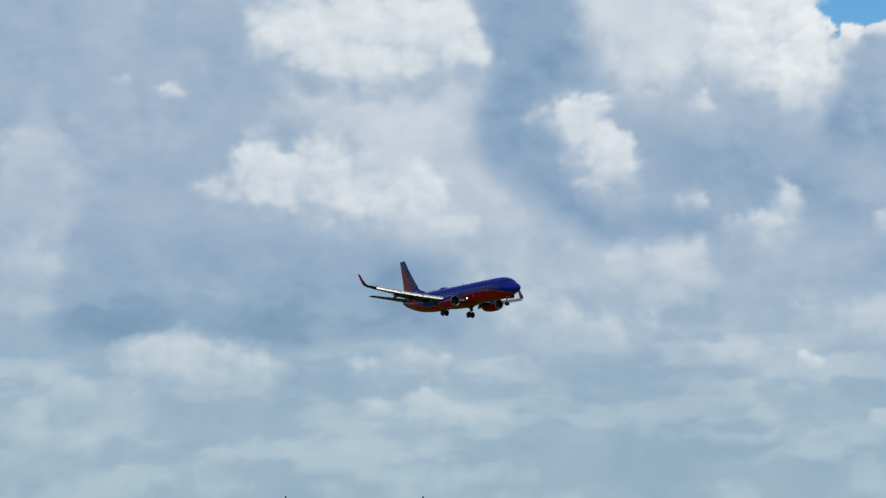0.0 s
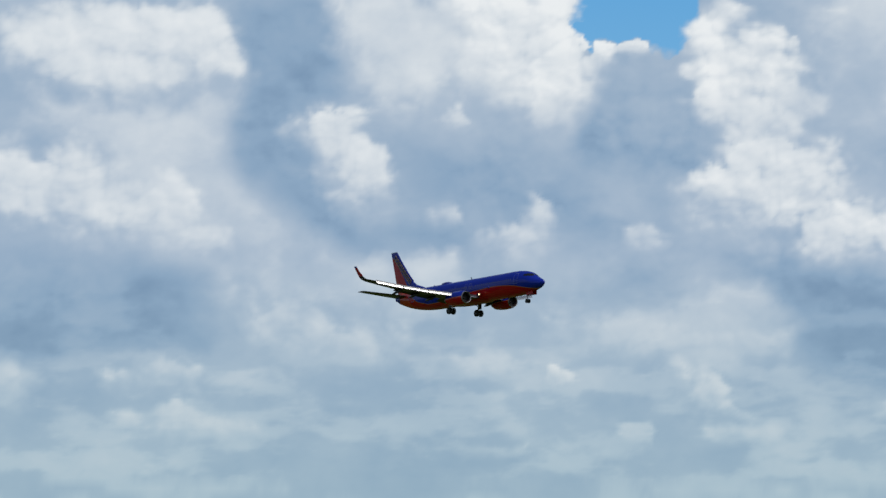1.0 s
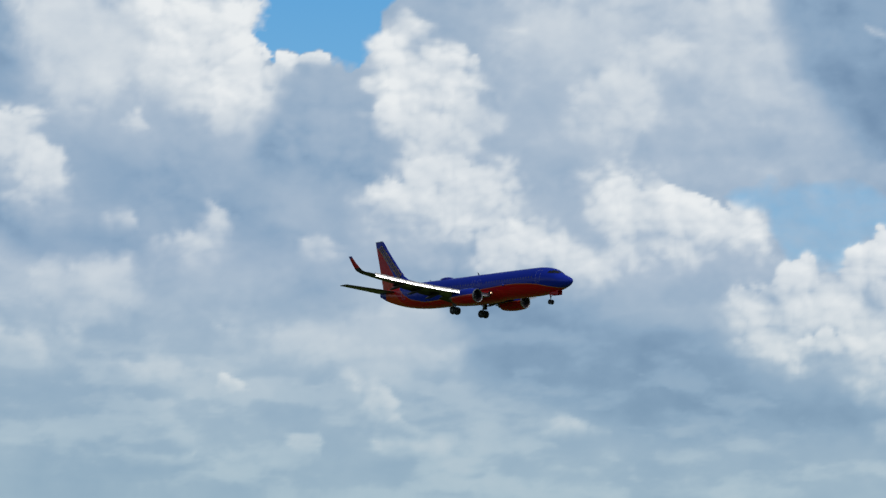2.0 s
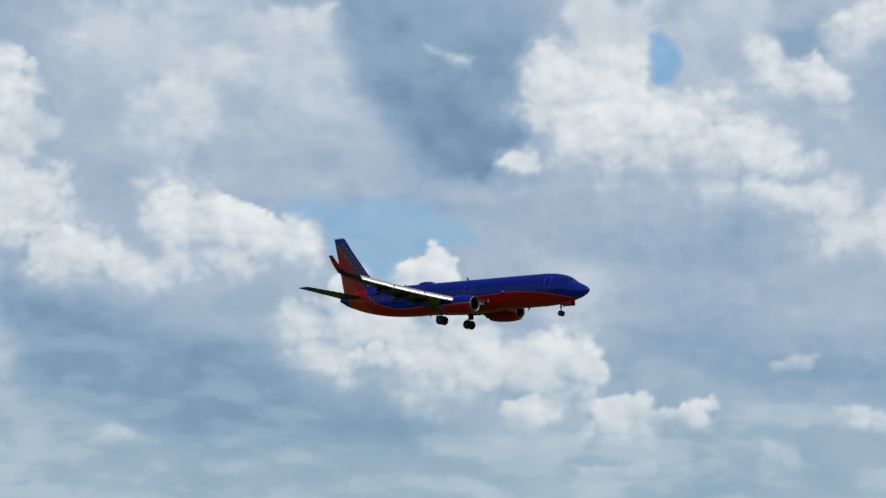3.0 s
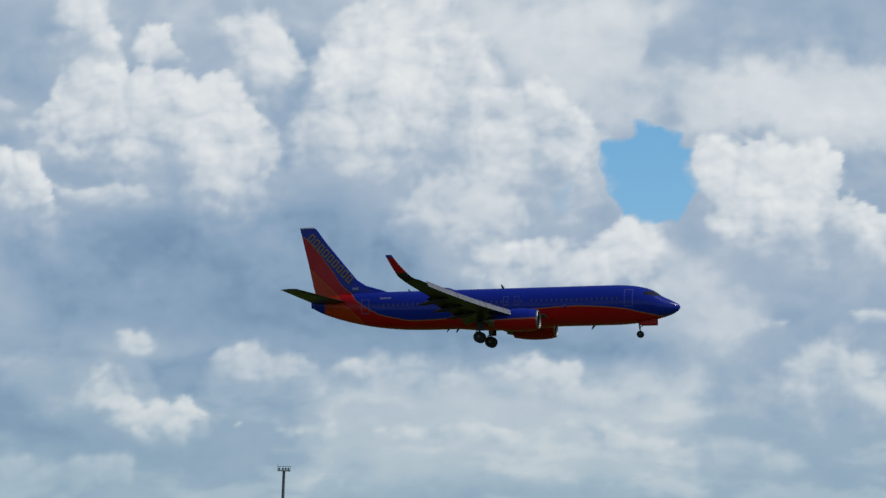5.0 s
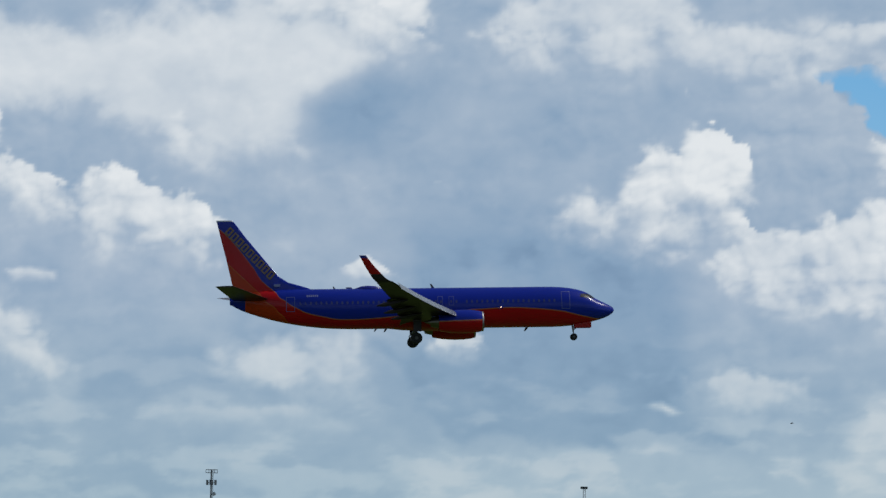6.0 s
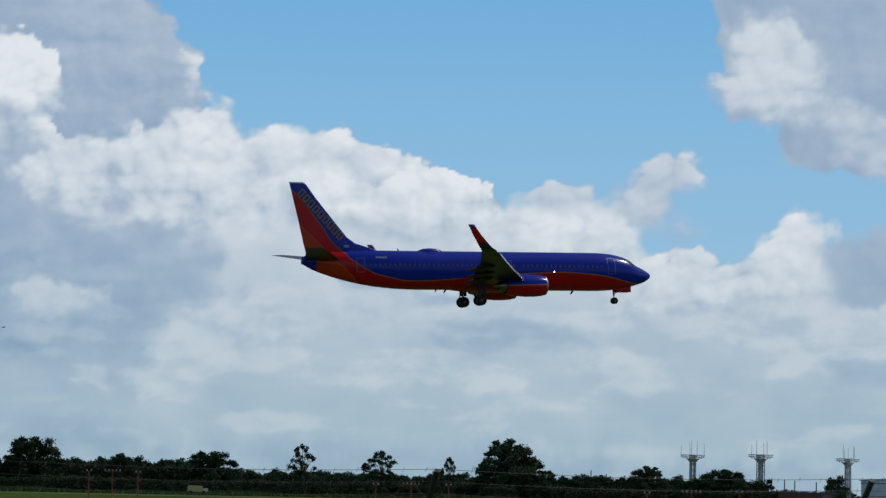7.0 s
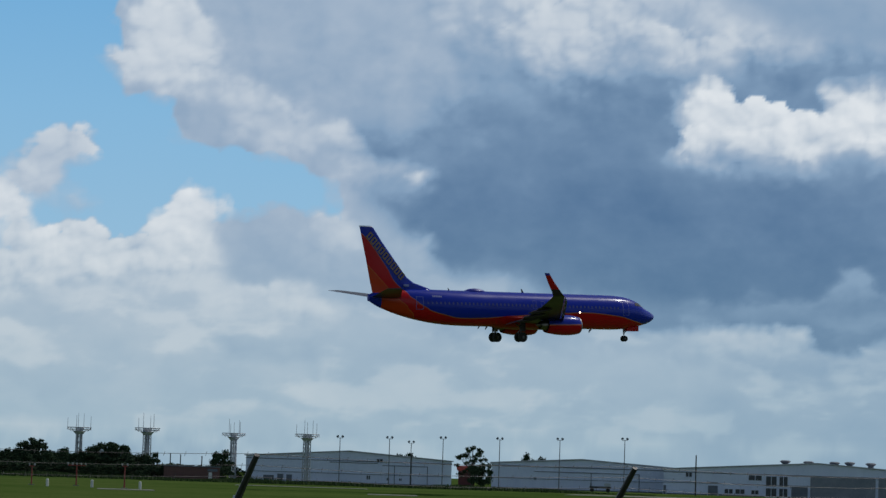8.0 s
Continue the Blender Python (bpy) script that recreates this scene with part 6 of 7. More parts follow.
def antenna_tower():
    t = thing("antenna_tower", "pale lattice tower with a railed platform and whip aerials", "tower", group="antenna towers")
    for i in range(4):
        a = math.pi / 4 + i * math.pi / 2
        b = a + math.pi / 2
        c, s, c2, s2 = math.cos(a), math.sin(a), math.cos(b), math.sin(b)
        part("leg", rod(bmesh.new(), (0.85 * c, 0.85 * s, 0), (0.75 * c, 0.75 * s, 8.6), 0.10, 0.09, 6), GALV, t)
        bm = bmesh.new()
        for k in range(7):
            z = 0.1 + 1.2 * k
            rod(bm, (0.82 * c, 0.82 * s, z), (0.8 * c2, 0.8 * s2, z + 1.2), 0.045, None, 5)
            rod(bm, (0.82 * c2, 0.82 * s2, z), (0.8 * c, 0.8 * s, z + 1.2), 0.045, None, 5)
        part("bracing", bm, GALV, t, "crossed lattice bars")
    for i in range(6):
        a = math.pi * i / 3
        part("conduit", rod(bmesh.new(), (0.42 * math.cos(a), 0.42 * math.sin(a), 0), (0.42 * math.cos(a), 0.42 * math.sin(a), 8.5), 0.09, None, 6), GALV, t, "upright cable pipe")
    bm = bmesh.new()
    rings = [[(r * math.cos(2 * math.pi * i / 12), r * math.sin(2 * math.pi * i / 12), z) for i in range(12)] for r, z in ((0.78, 8.35), (1.15, 8.82), (1.4, 8.97), (1.35, 9.05))]
    part("platform", loft(bm, rings), GALV, t, "flared grey platform")
    bm = bmesh.new()
    for z in (9.35, 9.75):
        for i in range(12):
            a, b = 2 * math.pi * i / 12, 2 * math.pi * (i + 1) / 12
            rod(bm, (2.5 * math.cos(a), 2.5 * math.sin(a), z), (2.5 * math.cos(b), 2.5 * math.sin(b), z), 0.07, None, 5)
    for i in range(12):
        a = 2 * math.pi * i / 12
        rod(bm, (1.7 * math.cos(a), 1.7 * math.sin(a), 9.0), (2.5 * math.cos(a), 2.5 * math.sin(a), 9.75), 0.05, None, 5)
    part("railing", bm, GALV, t, "grey ring railing")
    part("cabinet", box(bmesh.new(), -0.7, 0.7, -0.6, 0.6, 9.05, 9.75, 0.03), GALV, t)
    for x, y, h in ((-2.4, 0.3, 2.1), (-0.9, -1.5, 2.6), (-0.1, 1.0, 3.2), (0.7, -1.0, 3.0), (2.4, 0.4, 2.5)):
        part("whip_aerial", rod(bmesh.new(), (x, y, 9.3), (x, y, 9.6 + h), 0.055, 0.035, 6), GALV, t, "thin upright aerial")
    return t


tw = antenna_tower()
for a, d, turn in ((22.2, 598, 10), (23.53, 575, 50), (25.23, 612, 80), (26.68, 590, 30)):
    copy_thing(tw, at(a, d, 0, turn))
for o in (*tw.children_recursive, tw):
    bpy.data.objects.remove(o)


def mast(h, rings, label, spread=0.45):
    t = thing("mast", label, "mast")
    for i in range(3):
        a = 2 * math.pi * i / 3
        b = a + 2 * math.pi / 3
        part("leg", rod(bmesh.new(), (spread * math.cos(a), spread * math.sin(a), 0), (spread * 0.7 * math.cos(a), spread * 0.7 * math.sin(a), h), 0.06, 0.05, 6), GALV, t)
        bm = bmesh.new()
        n = int(h / 1.0)
        for k in range(n):
            z0, z1 = h * k / n, h * (k + 1) / n
            rod(bm, (spread * 0.9 * math.cos(a), spread * 0.9 * math.sin(a), z0), (spread * 0.85 * math.cos(b), spread * 0.85 * math.sin(b), z1), 0.03, None, 4)
        part("bracing", bm, GALV, t)
    for z, w in rings:
        bm = bmesh.new()
        rod(bm, (0, 0, z - 0.12), (0, 0, z + 0.12), 0.35, None, 10)
        for i in range(8):
            a = 2 * math.pi * i / 8
            rod(bm, (0, 0, z), (w * math.cos(a), w * math.sin(a), z), 0.05, None, 5)
            rod(bm, (w * math.cos(a), w * math.sin(a), z - 0.25), (w * math.cos(a), w * math.sin(a), z + 0.4), 0.09, None, 6)
        part("lamp_ring", bm, GALV, t, "ring of small lamps")
    return t


def panel_ring(t, z, reach, tall, label):
    """Upright aerial panels held round a mast on short arms."""
    bm = bmesh.new()
    for i in range(6):
        a = 2 * math.pi * i / 6 + 0.3
        rod(bm, (0, 0, z), (reach * math.cos(a), reach * math.sin(a), z), 0.05, None, 5)
    ring = part("bracket", bm, GALV, t)
    for i in range(6):
        a = 2 * math.pi * i / 6 + 0.3
        part("panel", box(bmesh.new(), -0.07, 0.07, -0.16, 0.16, -tall / 2, tall / 2, 0.02), TRIM, ring, label, m=pose(reach * math.cos(a), reach * math.sin(a), z, 0, 0, math.degrees(a)))


m = mast(20.0, (), "tall lattice mast with rings of aerial panels", 0.40)
m.matrix_basis = at(-1.11, 560)
part("pole", rod(bmesh.new(), (0, 0, 0), (0, 0, 19.9), 0.16, 0.13, 10), TRIM, m, "dark central pole")
bm = bmesh.new()
for z in (19.35, 19.95):
    for a0, a1 in (((-1.1, -0.5), (1.1, -0.5)), ((1.1, -0.5), (1.1, 0.5)), ((1.1, 0.5), (-1.1, 0.5)), ((-1.1, 0.5), (-1.1, -0.5))):
        rod(bm, (*a0, z), (*a1, z), 0.05, None, 5)
for x in (-1.1, -0.55, 0.0, 0.55, 1.1):
    for y in (-0.5, 0.5):
        rod(bm, (x, y, 19.3), (x, y, 20.0), 0.05, None, 5)
part("top_frame", bm, TRIM, m, "flat railed top frame")
panel_ring(m, 17.5, 0.95, 1.0, "dark upright aerial panel")
panel_ring(m, 13.5, 0.9, 1.3, "dark upright aerial panel")
part("dish", rod(rod(bmesh.new(), (0, 0, 15.3), (0.55, -0.2, 15.3), 0.05), (0.5, -0.2, 15.3), (0.55, -0.5, 15.3), 0.38, 0.38, 14), GALV, m, "round dish aerial", True)

m = mast(18.9, (), "thin lattice mast with a dark lamp box on top", 0.40)
m.matrix_basis = at(6.25, 600)
lamps = part("lamp_box", box(bmesh.new(), -0.75, 0.75, -0.25, 0.25, 18.7, 19.2, 0.05), TRIM, m, "dark box of lamps")
for x in (-0.5, 0.0, 0.5):
    part("lamp", rod(bmesh.new(), (x, -0.25, 18.95), (x, -0.36, 18.92), 0.16, 0.2, 10), BLACKSTEEL, lamps)

m = thing("mast", "tall dark tapered mast with a railed lamp platform", "mast", at(-16.38, 520))
part("pole", rod(bmesh.new(), (0, 0, 0), (0, 0, 22.0), 0.42, 0.24, 16), TRIM, m, "dark tapered pole", True)
part("platform", box(bmesh.new(), -1.15, 1.15, -0.6, 0.6, 22.0, 22.22, 0.04), GALV, m, "grey platform")
for x in (-1.12, 1.12):
    for y in (-0.55, 0.55):
        part("post", rod(bmesh.new(), (x, y, 22.2), (x, y, 22.95 if x > 0 else 23.25), 0.05, None, 6), GALV, m)
part("rail", rod(rod(bmesh.new(), (-1.12, -0.55, 22.85), (1.12, -0.55, 22.85), 0.035), (-1.12, 0.55, 22.85), (1.12, 0.55, 22.85), 0.035), GALV, m)
for x in (-0.85, -0.2, 0.3, 0.8):
    part("lamp", box(bmesh.new(), x - 0.17, x + 0.17, -0.5, -0.25, 22.23, 22.6, 0.04), TRIM, m, "dark lamp head")


def shed(w, depth, eave, ridge, label):
    """A low-pitched sheet-metal shed, front towards -y, gable to the front."""
    s = thing("shed", label, "hangar")
    bm = bmesh.new()
    n = 40

    def top(x):
        return eave + (ridge - eave) * (1 - abs(x) / (w / 2))

    xs = [-w / 2 + w * i / n for i in range(n + 1)]
    for y0, y1, sx in ((0, 0.25, 0), (depth - 0.25, depth, 0)):
        vs = []
        for x in xs:
            vs.append([bm.verts.new((x, y, z)) for y in (y0, y1) for z in (0, top(x))])
        for a, b in zip(vs, vs[1:]):
            bm.faces.new((a[0], b[0], b[1], a[1]))
            bm.faces.new((a[2], b[2], b[3], a[3]))
            bm.faces.new((a[1], b[1], b[3], a[3]))
    for x in (-w / 2, w / 2 - 0.25):
        box(bm, x, x + 0.25, 0.25, depth - 0.25, 0, eave - 0.1)
    part("wall", bm, SHEET, s, "pale sheet-metal walls")
    bm = bmesh.new()
    for i in range(int(w / 0.8)):
        x = -w / 2 + 0.4 + 0.8 * i
        box(bm, x - 0.04, x + 0.04, -0.05, 0.0, 0.05, top(x) - 0.15)
    tagged(part("rib", bm, SHEET, s), kind="stuff")
    for sx in (-1, 1):
        bm = bmesh.new()
        vs = [bm.verts.new(p) for p in ((0, -0.5, ridge + 0.22), (0, depth + 0.5, ridge + 0.22), (sx * (w / 2 + 0.4), depth + 0.5, eave + 0.2), (sx * (w / 2 + 0.4), -0.5, eave + 0.2))]
        f = bm.faces.new(vs)
        r = bmesh.ops.extrude_face_region(bm, geom=[f])
        bmesh.ops.translate(bm, vec=(0, 0, -0.18), verts=[v for v in r["geom"] if isinstance(v, bmesh.types.BMVert)])
        part("roof", bm, ROOFING, s, "shallow grey sheet roof")
    part("fascia", box(box(bmesh.new(), -w / 2 - 0.1, w / 2 + 0.1, -0.12, -0.06, eave - 0.55, eave - 0.40), -w / 2, w / 2, -0.12, -0.06, 0.0, 0.25), TRIM, s, "dark trim line")
    return s


def shed_detail(s, doors, windows, lines):
    for x0, x1, z0, z1 in doors:
        d = part("door", box(bmesh.new(), x0, x1, -0.14, -0.02, z0, z1, 0.02), TRIM, s, "dark door opening")
        part("door_frame", box(box(bmesh.new(), x0 - 0.12, x0, -0.17, -0.02, z0, z1 + 0.12), x1, x1 + 0.12, -0.17, -0.02, z0, z1 + 0.12), SHEET, d)
    for x0, x1, z0, z1 in windows:
        d = part("window", box(bmesh.new(), x0, x1, -0.13, -0.02, z0, z1), WINDOW_DARK, s, "dark window")
        part("window_frame", box(box(bmesh.new(), x0 - 0.08, x1 + 0.08, -0.18, -0.02, z0 - 0.1, z0), (x0 + x1) / 2 - 0.05, (x0 + x1) / 2 + 0.05, -0.16, -0.02, z0, z1), SHEET, d)
    for x0, x1, z0, z1 in lines:
        part("trim_strip", box(bmesh.new(), x0, x1, -0.16, -0.03, z0, z1), TRIM, s, "dark edge strip")


s1 = shed(43.0, 40, 5.2, 6.7, "long pale metal hangar with a shallow roof")
s1.matrix_basis = at(27.52, 606, 0)
shed_detail(s1, ((-17.8, -15.6, 0, 1.3), (-14.9, -13.6, 0, 1.6), (-13.0, -11.8, 0, 1.5)), ((5.8, 7.0, 4.6, 5.3), (8.0, 8.5, 0.9, 1.4), (10.6, 11.1, 0.9, 1.4), (3.8, 4.5, 1.0, 1.8)),
            ((-4.0, 6.0, 4.3, 4.45), (7.0, 16.5, 3.9, 4.05), (9.5, 9.65, 0.2, 4.0), (16.4, 16.55, 0.2, 4.0), (-21.4, 21.4, 2.0, 2.1)))
s2 = shed(38.0, 40, 5.3, 6.5, "pale metal hangar with a large sliding door")
s2.matrix_basis = at(32.12, 612, 0)
shed_detail(s2, (), ((-10, -9.5, 2, 2.5),), ((-18.9, 18.9, 4.7, 4.85), (-10, 12.2, 3.7, 3.85), (2.0, 2.15, 0.2, 3.8), (12.1, 12.25, 0.2, 3.8), (-18.9, 18.9, 2.2, 2.3)))
s3 = shed(62.0, 40, 5.0, 7.0, "two-storey pale hangar with offices and roof vents")
s3.matrix_basis = at(36.75, 590, 0)
shed_detail(s3, ((-22.0, -20.0, 0, 2.0), (-5.2, -1.9, 0, 2.2), (-31.0, -30.5, 0, 1.8)), ((-26.5, -25.3, 3.6, 4.5), (-13.8, -11.2, 3.3, 4.3), (-10.3, -8.2, 2.2, 4.2), (-7.6, -6.0, 2.2, 4.2), (-10.3, -8.2, 0.1, 1.8), (-7.6, -6.0, 0.1, 1.8), (-18.6, -17.0, 0.5, 1.4), (-16.4, -14.6, 0.5, 1.4), (-13.2, -11.8, 0.5, 1.3)),
            ((-30.9, 30.9, 2.4, 2.5), (-22.2, -20.0, 2.6, 2.7), (-5.2, 30.0, 4.4, 4.6)))
part("hangar_door", box(bmesh.new(), -1.4, 11.6, -0.2, -0.03, 0.0, 4.35, 0.02), worn("grey hangar door", (0.16, 0.18, 0.2), (0.26, 0.28, 0.31), 0.3, 0.7), s3, "large grey hangar door")
part("hangar_door", box(bmesh.new(), 12.2, 28.0, -0.2, -0.03, 0.0, 4.35, 0.02), worn("grey hangar door panel", (0.16, 0.18, 0.2), (0.26, 0.28, 0.31), 0.3, 0.7), s3, "large grey hangar door")
for x, y in ((-6.6, 6), (-1.9, 12), (3.4, 8), (6.4, 2.5), (10.8, 11)):
    v = rod(rod(bmesh.new(), (x, y, 5.4), (x, y, 7.05), 0.6, None, 16), (x, y, 7.0), (x, y, 7.4), 0.75, 1.15, 16)
    rod(v, (x, y, 7.4), (x, y, 7.62), 1.15, 0.7, 16)
    part("roof_vent", v, TRIM, s3, "round dark roof vent", True)

b = thing("brick_hut", "low flat-roofed brown brick building", "building", at(24.43, 500))
part("wall", box(bmesh.new(), -4.8, 4.8, 0, 6, 0, 2.35, 0.03), BRICK, b, "brown brick walls")
part("roof", box(bmesh.new(), -5.0, 5.0, -0.2, 6.2, 2.36, 2.52, 0.03), TRIM, b, "flat dark roof")
part("door", box(bmesh.new(), 2.9, 3.5, -0.08, -0.003, 0, 1.5, 0.01), WHITEP, b, "small pale door")
part("vent_panel", box(bmesh.new(), 2.7, 4.4, -0.08, -0.003, 1.65, 2.1, 0.01), TRIM, b, "dark louvre panel")
h = thing("red_hut", "small red sheet-metal hut between the hangars", "shed", at(29.85, 640))
part("wall", box(bmesh.new(), -1.8, 1.8, 0, 4, 0, 3.4, 0.03), worn("dark red sheet", (0.10, 0.03, 0.03), (0.16, 0.05, 0.045), 1, 0.7), h, "dark red walls")
part("roof", box(bmesh.new(), -2.2, 2.2, -0.3, 4.3, 3.41, 4.6, 0.25), REDROOF, h, "bright red roof")


def flood_lamp(h, heads):
    t = thing("flood_lamp", "slim grey floodlight pole with angled lamp heads", "street lamp", group="floodlight poles")
    part("pole", rod(bmesh.new(), (0, 0, 0), (0, 0, h), 0.11, 0.07, 10), POLE, t)
    part("crossarm", rod(bmesh.new(), (-0.55, 0, h - 0.05), (0.55, 0, h - 0.05), 0.04, None, 6), POLE, t)
    for s in heads:
        hd = box(bmesh.new(), -0.24, 0.24, -0.18, 0.18, -0.2, 0.2, 0.05)
        part("lamp_head", hd, TRIM, t, "dark lamp head", m=pose(s * 0.48, 0, h + 0.24, 0, 32 * s, 0))
    return t


for a, d, hh, heads in ((27.33, 565, 9.0, (-1, 1)), (28.31, 570, 9.2, (-1, 1)), (28.74, 590, 8.7, (-1, 1)), (29.37, 570, 9.5, (-1, 1)), (30.49, 572, 9.7, (-1, 1)), (31.68, 574, 10.0, (-1, 1)), (32.96, 560, 10.2, (-1, 1))):
    flood_lamp(hh, heads).matrix_basis = at(a, d)
for a, d, hh in ((34.37, 520, 7.2), (28.75, 560, 6.2), (24.62, 600, 4.6), (24.2, 640, 5.0), (24.0, 640, 5.2), (23.75, 640, 5.4), (20.2, 640, 6.4), (20.5, 640, 5.6), (-61.03, 400, 4.6), (-58.32, 400, 4.6)):
    p = thing("utility_pole", "dark upright utility pole", "pole", at(a, d), "utility poles")
    part("shaft", rod(bmesh.new(), (0, 0, 0), (0, 0, hh), 0.14, 0.11, 8), BLACKSTEEL, p)
    part("cap", rod(bmesh.new(), (0, 0, hh), (0, 0, hh + 0.15), 0.16, 0.05, 8), BLACKSTEEL, p)

# red light masts and white stubs in the grass
for a, d, h, cross in ((21.31, 280, 1.75, 0), (22.18, 284, 1.95, 1), (23.12, 268, 2.0, 0), (15.95, 320, 2.1, 0), (16.65, 320, 2.2, 1), (17.39, 320, 2.15, 0), (10.31, 340, 3.0, 0), (10.77, 340, 3.05, 1), (11.27, 340, 2.95, 0)):
    t = thing("light_mast", "red-orange approach light post in the grass", "post", at(a, d), "approach light posts")
    part("post", rod(bmesh.new(), (0, 0, 0), (0, 0, h), 0.075, 0.055, 8), REDSTEEL, t)
    part("base", box(bmesh.new(), -0.3, 0.3, -0.3, 0.3, 0, 0.08, 0.02), CONCRETE, t)
    w = 0.85 if cross else 0.25
    part("crossbar", box(bmesh.new(), -w, w, -0.06, 0.06, h, h + 0.1, 0.02), REDSTEEL, t)
    for i in range(5 if cross else 2):
        x = -w + 2 * w * i / (4 if cross else 1)
        part("lamp", rod(bmesh.new(), (x, 0, h + 0.1), (x, 0, h + 0.3), 0.06, 0.09, 8), GALV, t)
for a, d in ((21.62, 270), (22.49, 272), (23.43, 268), (16.1, 300), (17.55, 300)):
    t = thing("marker_stub", "short white marker post in the grass", "marker", at(a, d), "white marker posts")
    part("post", rod(bmesh.new(), (0, 0, 0), (0, 0, 0.62), 0.14, 0.13, 10), WHITEP, t)
    part("cap", rod(bmesh.new(), (0, 0, 0.62), (0, 0, 0.70), 0.15, 0.08, 10), WHITEP, t)
for a, d, w, dd in ((23.15, 255, 5.0, 8), (28.4, 290, 5.0, 10), (36.0, 420, 60, 26), (26.6, 395, 18, 10), (9.5, 420, 64, 5)):
    single("slab", box(bmesh.new(), -w / 2, w / 2, -dd / 2, dd / 2, -0.05, 0.05, 0.02), CONCRETE, "weathered concrete slab set in the grass", "pavement", at(a, d), kind="structure")

v = thing("service_truck", "small yellow service truck parked by the trees", "truck", at(12.4, 480))
part("body", box(bmesh.new(), -1.3, 1.2, -0.8, 0.8, 0.45, 1.5, 0.12), worn("yellow vehicle paint", (0.45, 0.40, 0.16), (0.55, 0.5, 0.22), 1, 0.4), v, "yellow box body")
part("cab", box(bmesh.new(), 1.22, 2.1, -0.75, 0.75, 0.45, 1.1, 0.1), WHITEP, v, "pale cab")
for x in (-0.8, 1.4):
    for y in (-0.75, 0.75):
        part("wheel", rod(bmesh.new(), (x, y - 0.1, 0.36), (x, y + 0.1, 0.36), 0.36, None, 14), RUBBER, v)

c = thing("equipment_cart", "low dark service cart parked before the hangar", "cart", at(32.55, 560))
part("body", box(bmesh.new(), -2.6, 1.6, -0.8, 0.8, 0.75, 1.15, 0.08), BLACKSTEEL, c)
part("cab", box(bmesh.new(), 0.2, 1.5, -0.7, 0.7, 1.16, 1.75, 0.15), GALV, c)
part("mast", rod(bmesh.new(), (-2.3, 0, 1.1), (-2.3, 0, 1.75), 0.12), BLACKSTEEL, c)
for x in (-2.1, 1.0):
    for y in (-0.8, 0.8):
        part("wheel", rod(bmesh.new(), (x, y - 0.12, 0.4), (x, y + 0.12, 0.4), 0.4, None, 16), RUBBER, c)


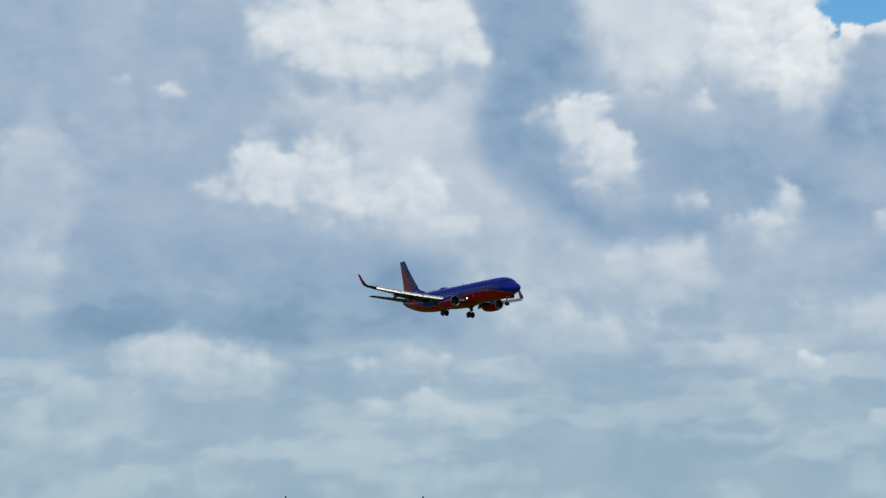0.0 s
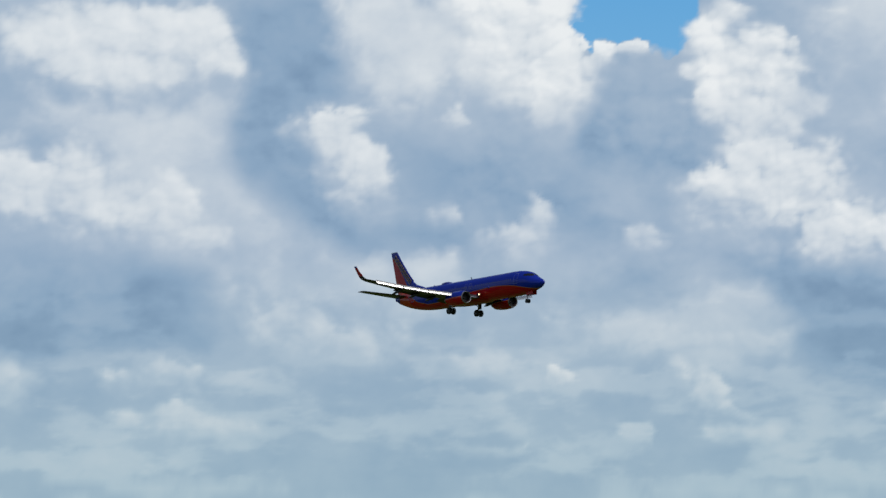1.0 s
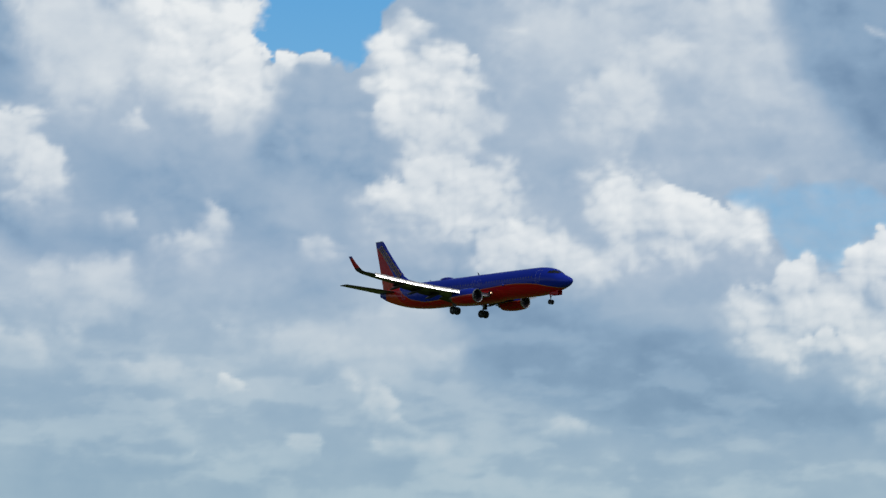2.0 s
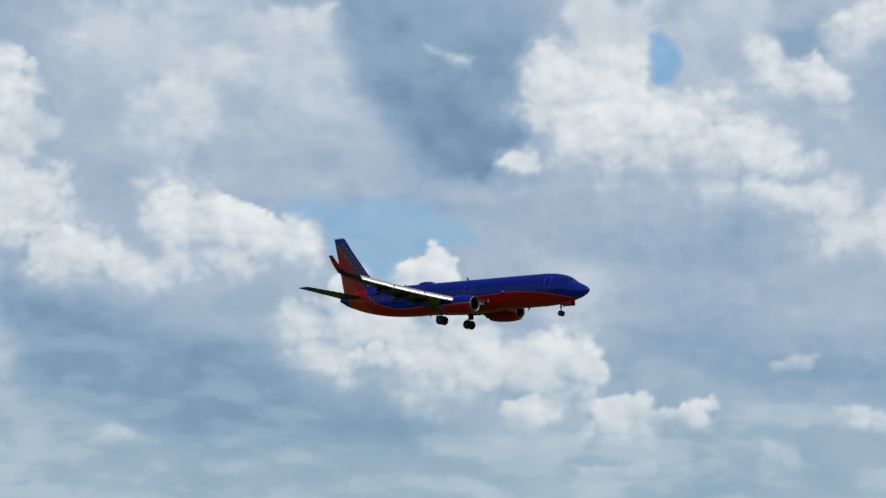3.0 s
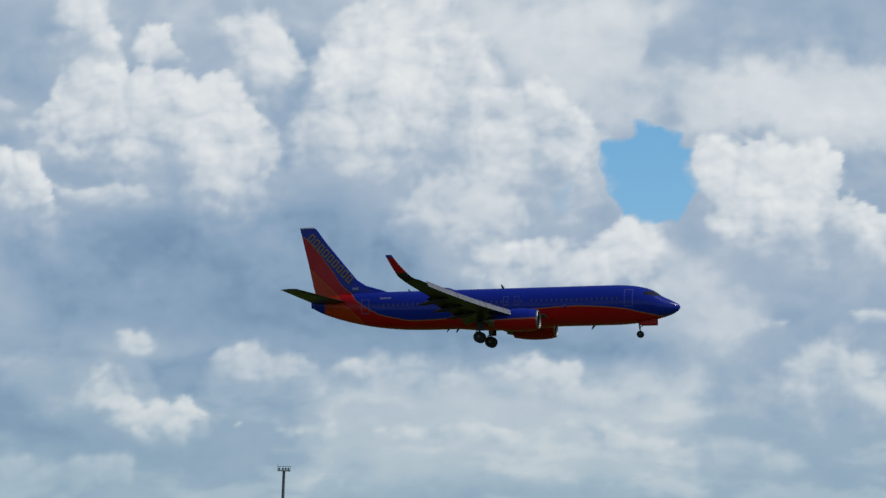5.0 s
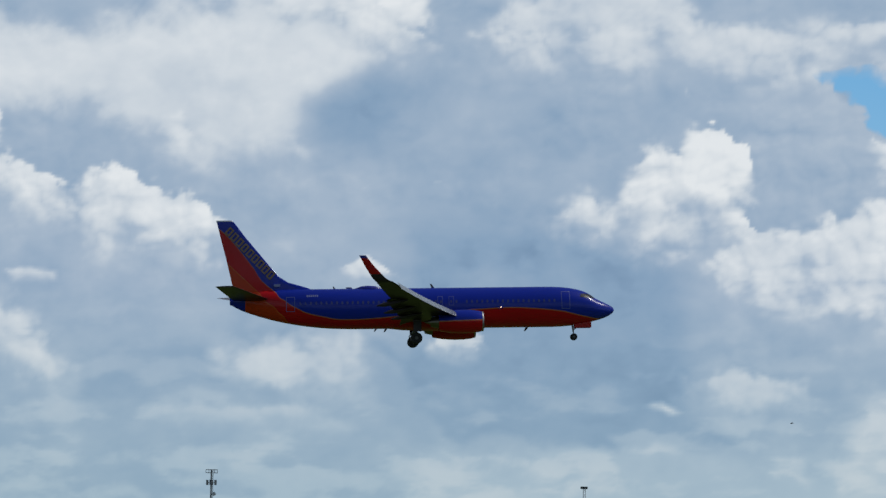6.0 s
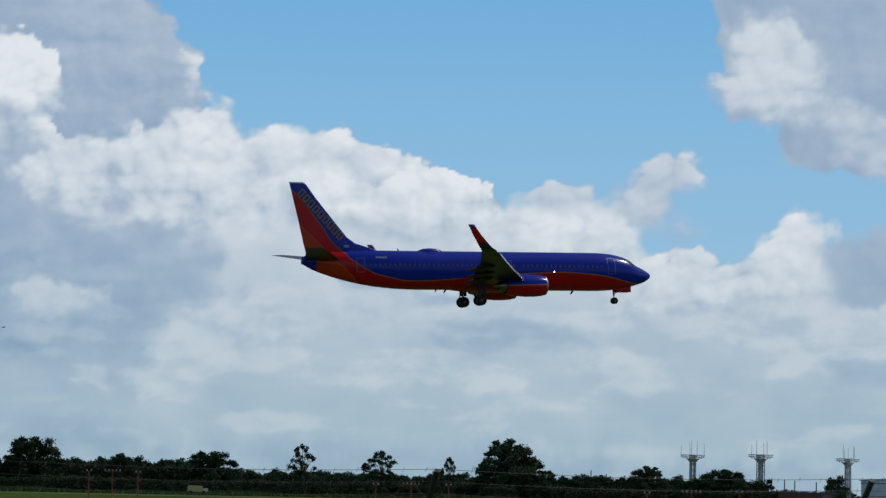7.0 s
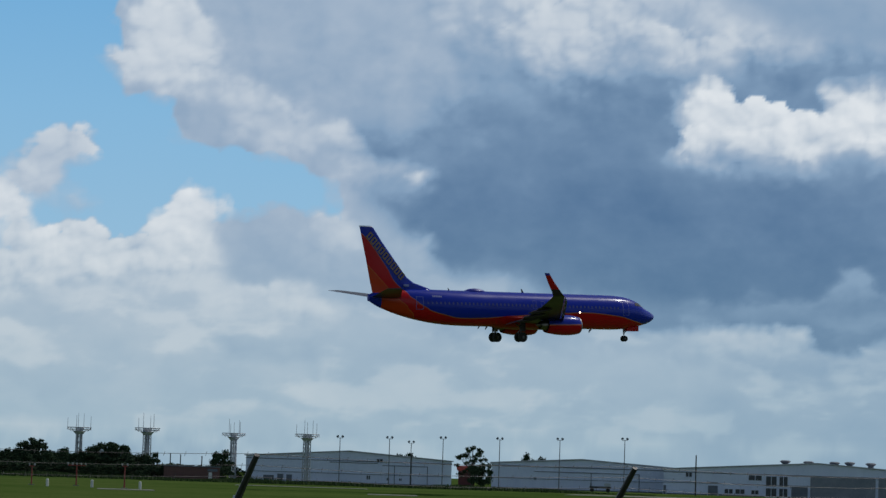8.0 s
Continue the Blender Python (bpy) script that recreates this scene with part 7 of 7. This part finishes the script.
# ---- the boundary fence in front of the eye ----
def fence():
    f = thing("fence", "galvanised fence with angled dark arms and barbed wire", "fence")
    base_y, top_y, rail_z, top_z = 18.0, 17.7, 1.83, 2.12
    for i in range(-9, 10):
        x = 8.49 + 3.05 * i
        p = part("post", rod(bmesh.new(), (x, base_y, 0), (x, base_y, rail_z), 0.03, None, 10), GALV, f)
        d = Vector((0, top_y - base_y, top_z - rail_z)).normalized()
        part("arm", rod(bmesh.new(), (x, base_y, rail_z - 0.03), Vector((x, base_y, rail_z)) + d * 0.40, 0.026, 0.020, 8), BLACKSTEEL, p, "dark angled arm")
    part("top_rail", rod(bmesh.new(), (8.49 - 27.45, base_y, rail_z - 0.16), (8.49 + 27.45, base_y, rail_z - 0.16), 0.021, None, 8), GALV, f)
    rng = random.Random(3)
    for k in range(3):
        u = 0.45 + 0.27 * k
        bm = bmesh.new()
        for i in range(-9, 9):
            for j in range(6):
                xa, xb = 8.49 + 3.05 * (i + j / 6), 8.49 + 3.05 * (i + (j + 1) / 6)
                sag = [-0.03 * math.sin(math.pi * v / 6) for v in (j, j + 1)]
                y, z = base_y + (top_y - base_y) * u, rail_z + (top_z - rail_z) * u
                rod(bm, (xa, y, z + sag[0]), (xb, y, z + sag[1]), 0.0016, None, 4)
            for j in range(20):
                x = 8.49 + 3.05 * (i + (j + 0.5) / 20)
                z2 = z - 0.03 * math.sin(math.pi * (j + 0.5) / 20)
                rod(bm, (x - 0.01, y - 0.01, z2 - 0.016), (x + 0.01, y + 0.01, z2 + 0.016), 0.0016, None, 3)
        tagged(part("barbed_wire", bm, BLACKSTEEL, f, "strand of barbed wire"), kind="stuff")
    return f


fence()


# ---- a small bird crossing the sky ----
bird = thing("bird", "small dark bird gliding across the sky", "bird")
FEATHER = worn("dark feathers", (0.015, 0.014, 0.013), (0.035, 0.032, 0.03), 8, 0.8)
part("body", lathe(bmesh.new(), ((0.16, 0.01), (0.12, 0.03), (0.0, 0.045), (-0.1, 0.03), (-0.2, 0.012)), (0, 0, 0), 12), FEATHER, bird, "", True)
for s in (-1, 1):
    part("wing", loft(bmesh.new(), [wing_ring((0.08 - 0.16 * u, s * (0.03 + 0.30 * u), 0.10 * u), (-0.06 - 0.12 * u, s * (0.03 + 0.30 * u), 0.10 * u), 0.08, n=5) for u in (0, 0.5, 1)]), FEATHER, bird, "", True)
part("tail", loft(bmesh.new(), [wing_ring((-0.18, y, 0), (-0.30, y * 1.4, 0), 0.06, n=4) for y in (-0.04, 0.0, 0.04)]), FEATHER, bird, "", True)


bird.scale = (0.7, 0.7, 0.7)


# ---- what moves ----
def motions():
    """The landing approach: straight on, sinking slowly, nose a little up."""
    rows = []
    for i in range(17):
        t = i * 0.5
        u = t - 6.0
        x = 33.296 + 76.6485 * u - 0.5 * 0.0501 * u * u
        z = 2.0 + 26.031 - 2.9448 * u - 0.5 * 0.1491 * u * u
        rows.append((t, pose(x, 283.17, z, -0.04 + 0.361 * (t - 4), -2.31 + 0.129 * (t - 4), 1.0 - 0.225 * (t - 4))))
    walk(airliner, rows)
    rows = []
    for i in range(9):
        a, e = radians(9.34 + (-1.76) * (i - 6.5)), radians(2.95 + (0.01) * (i - 6.5))
        rows.append((i * 1.0, pose(220 * math.sin(a), 220 * math.cos(a), 2.0 + 220 * math.tan(e), 0, 0, 180)))
    walk(bird, rows)


motions()
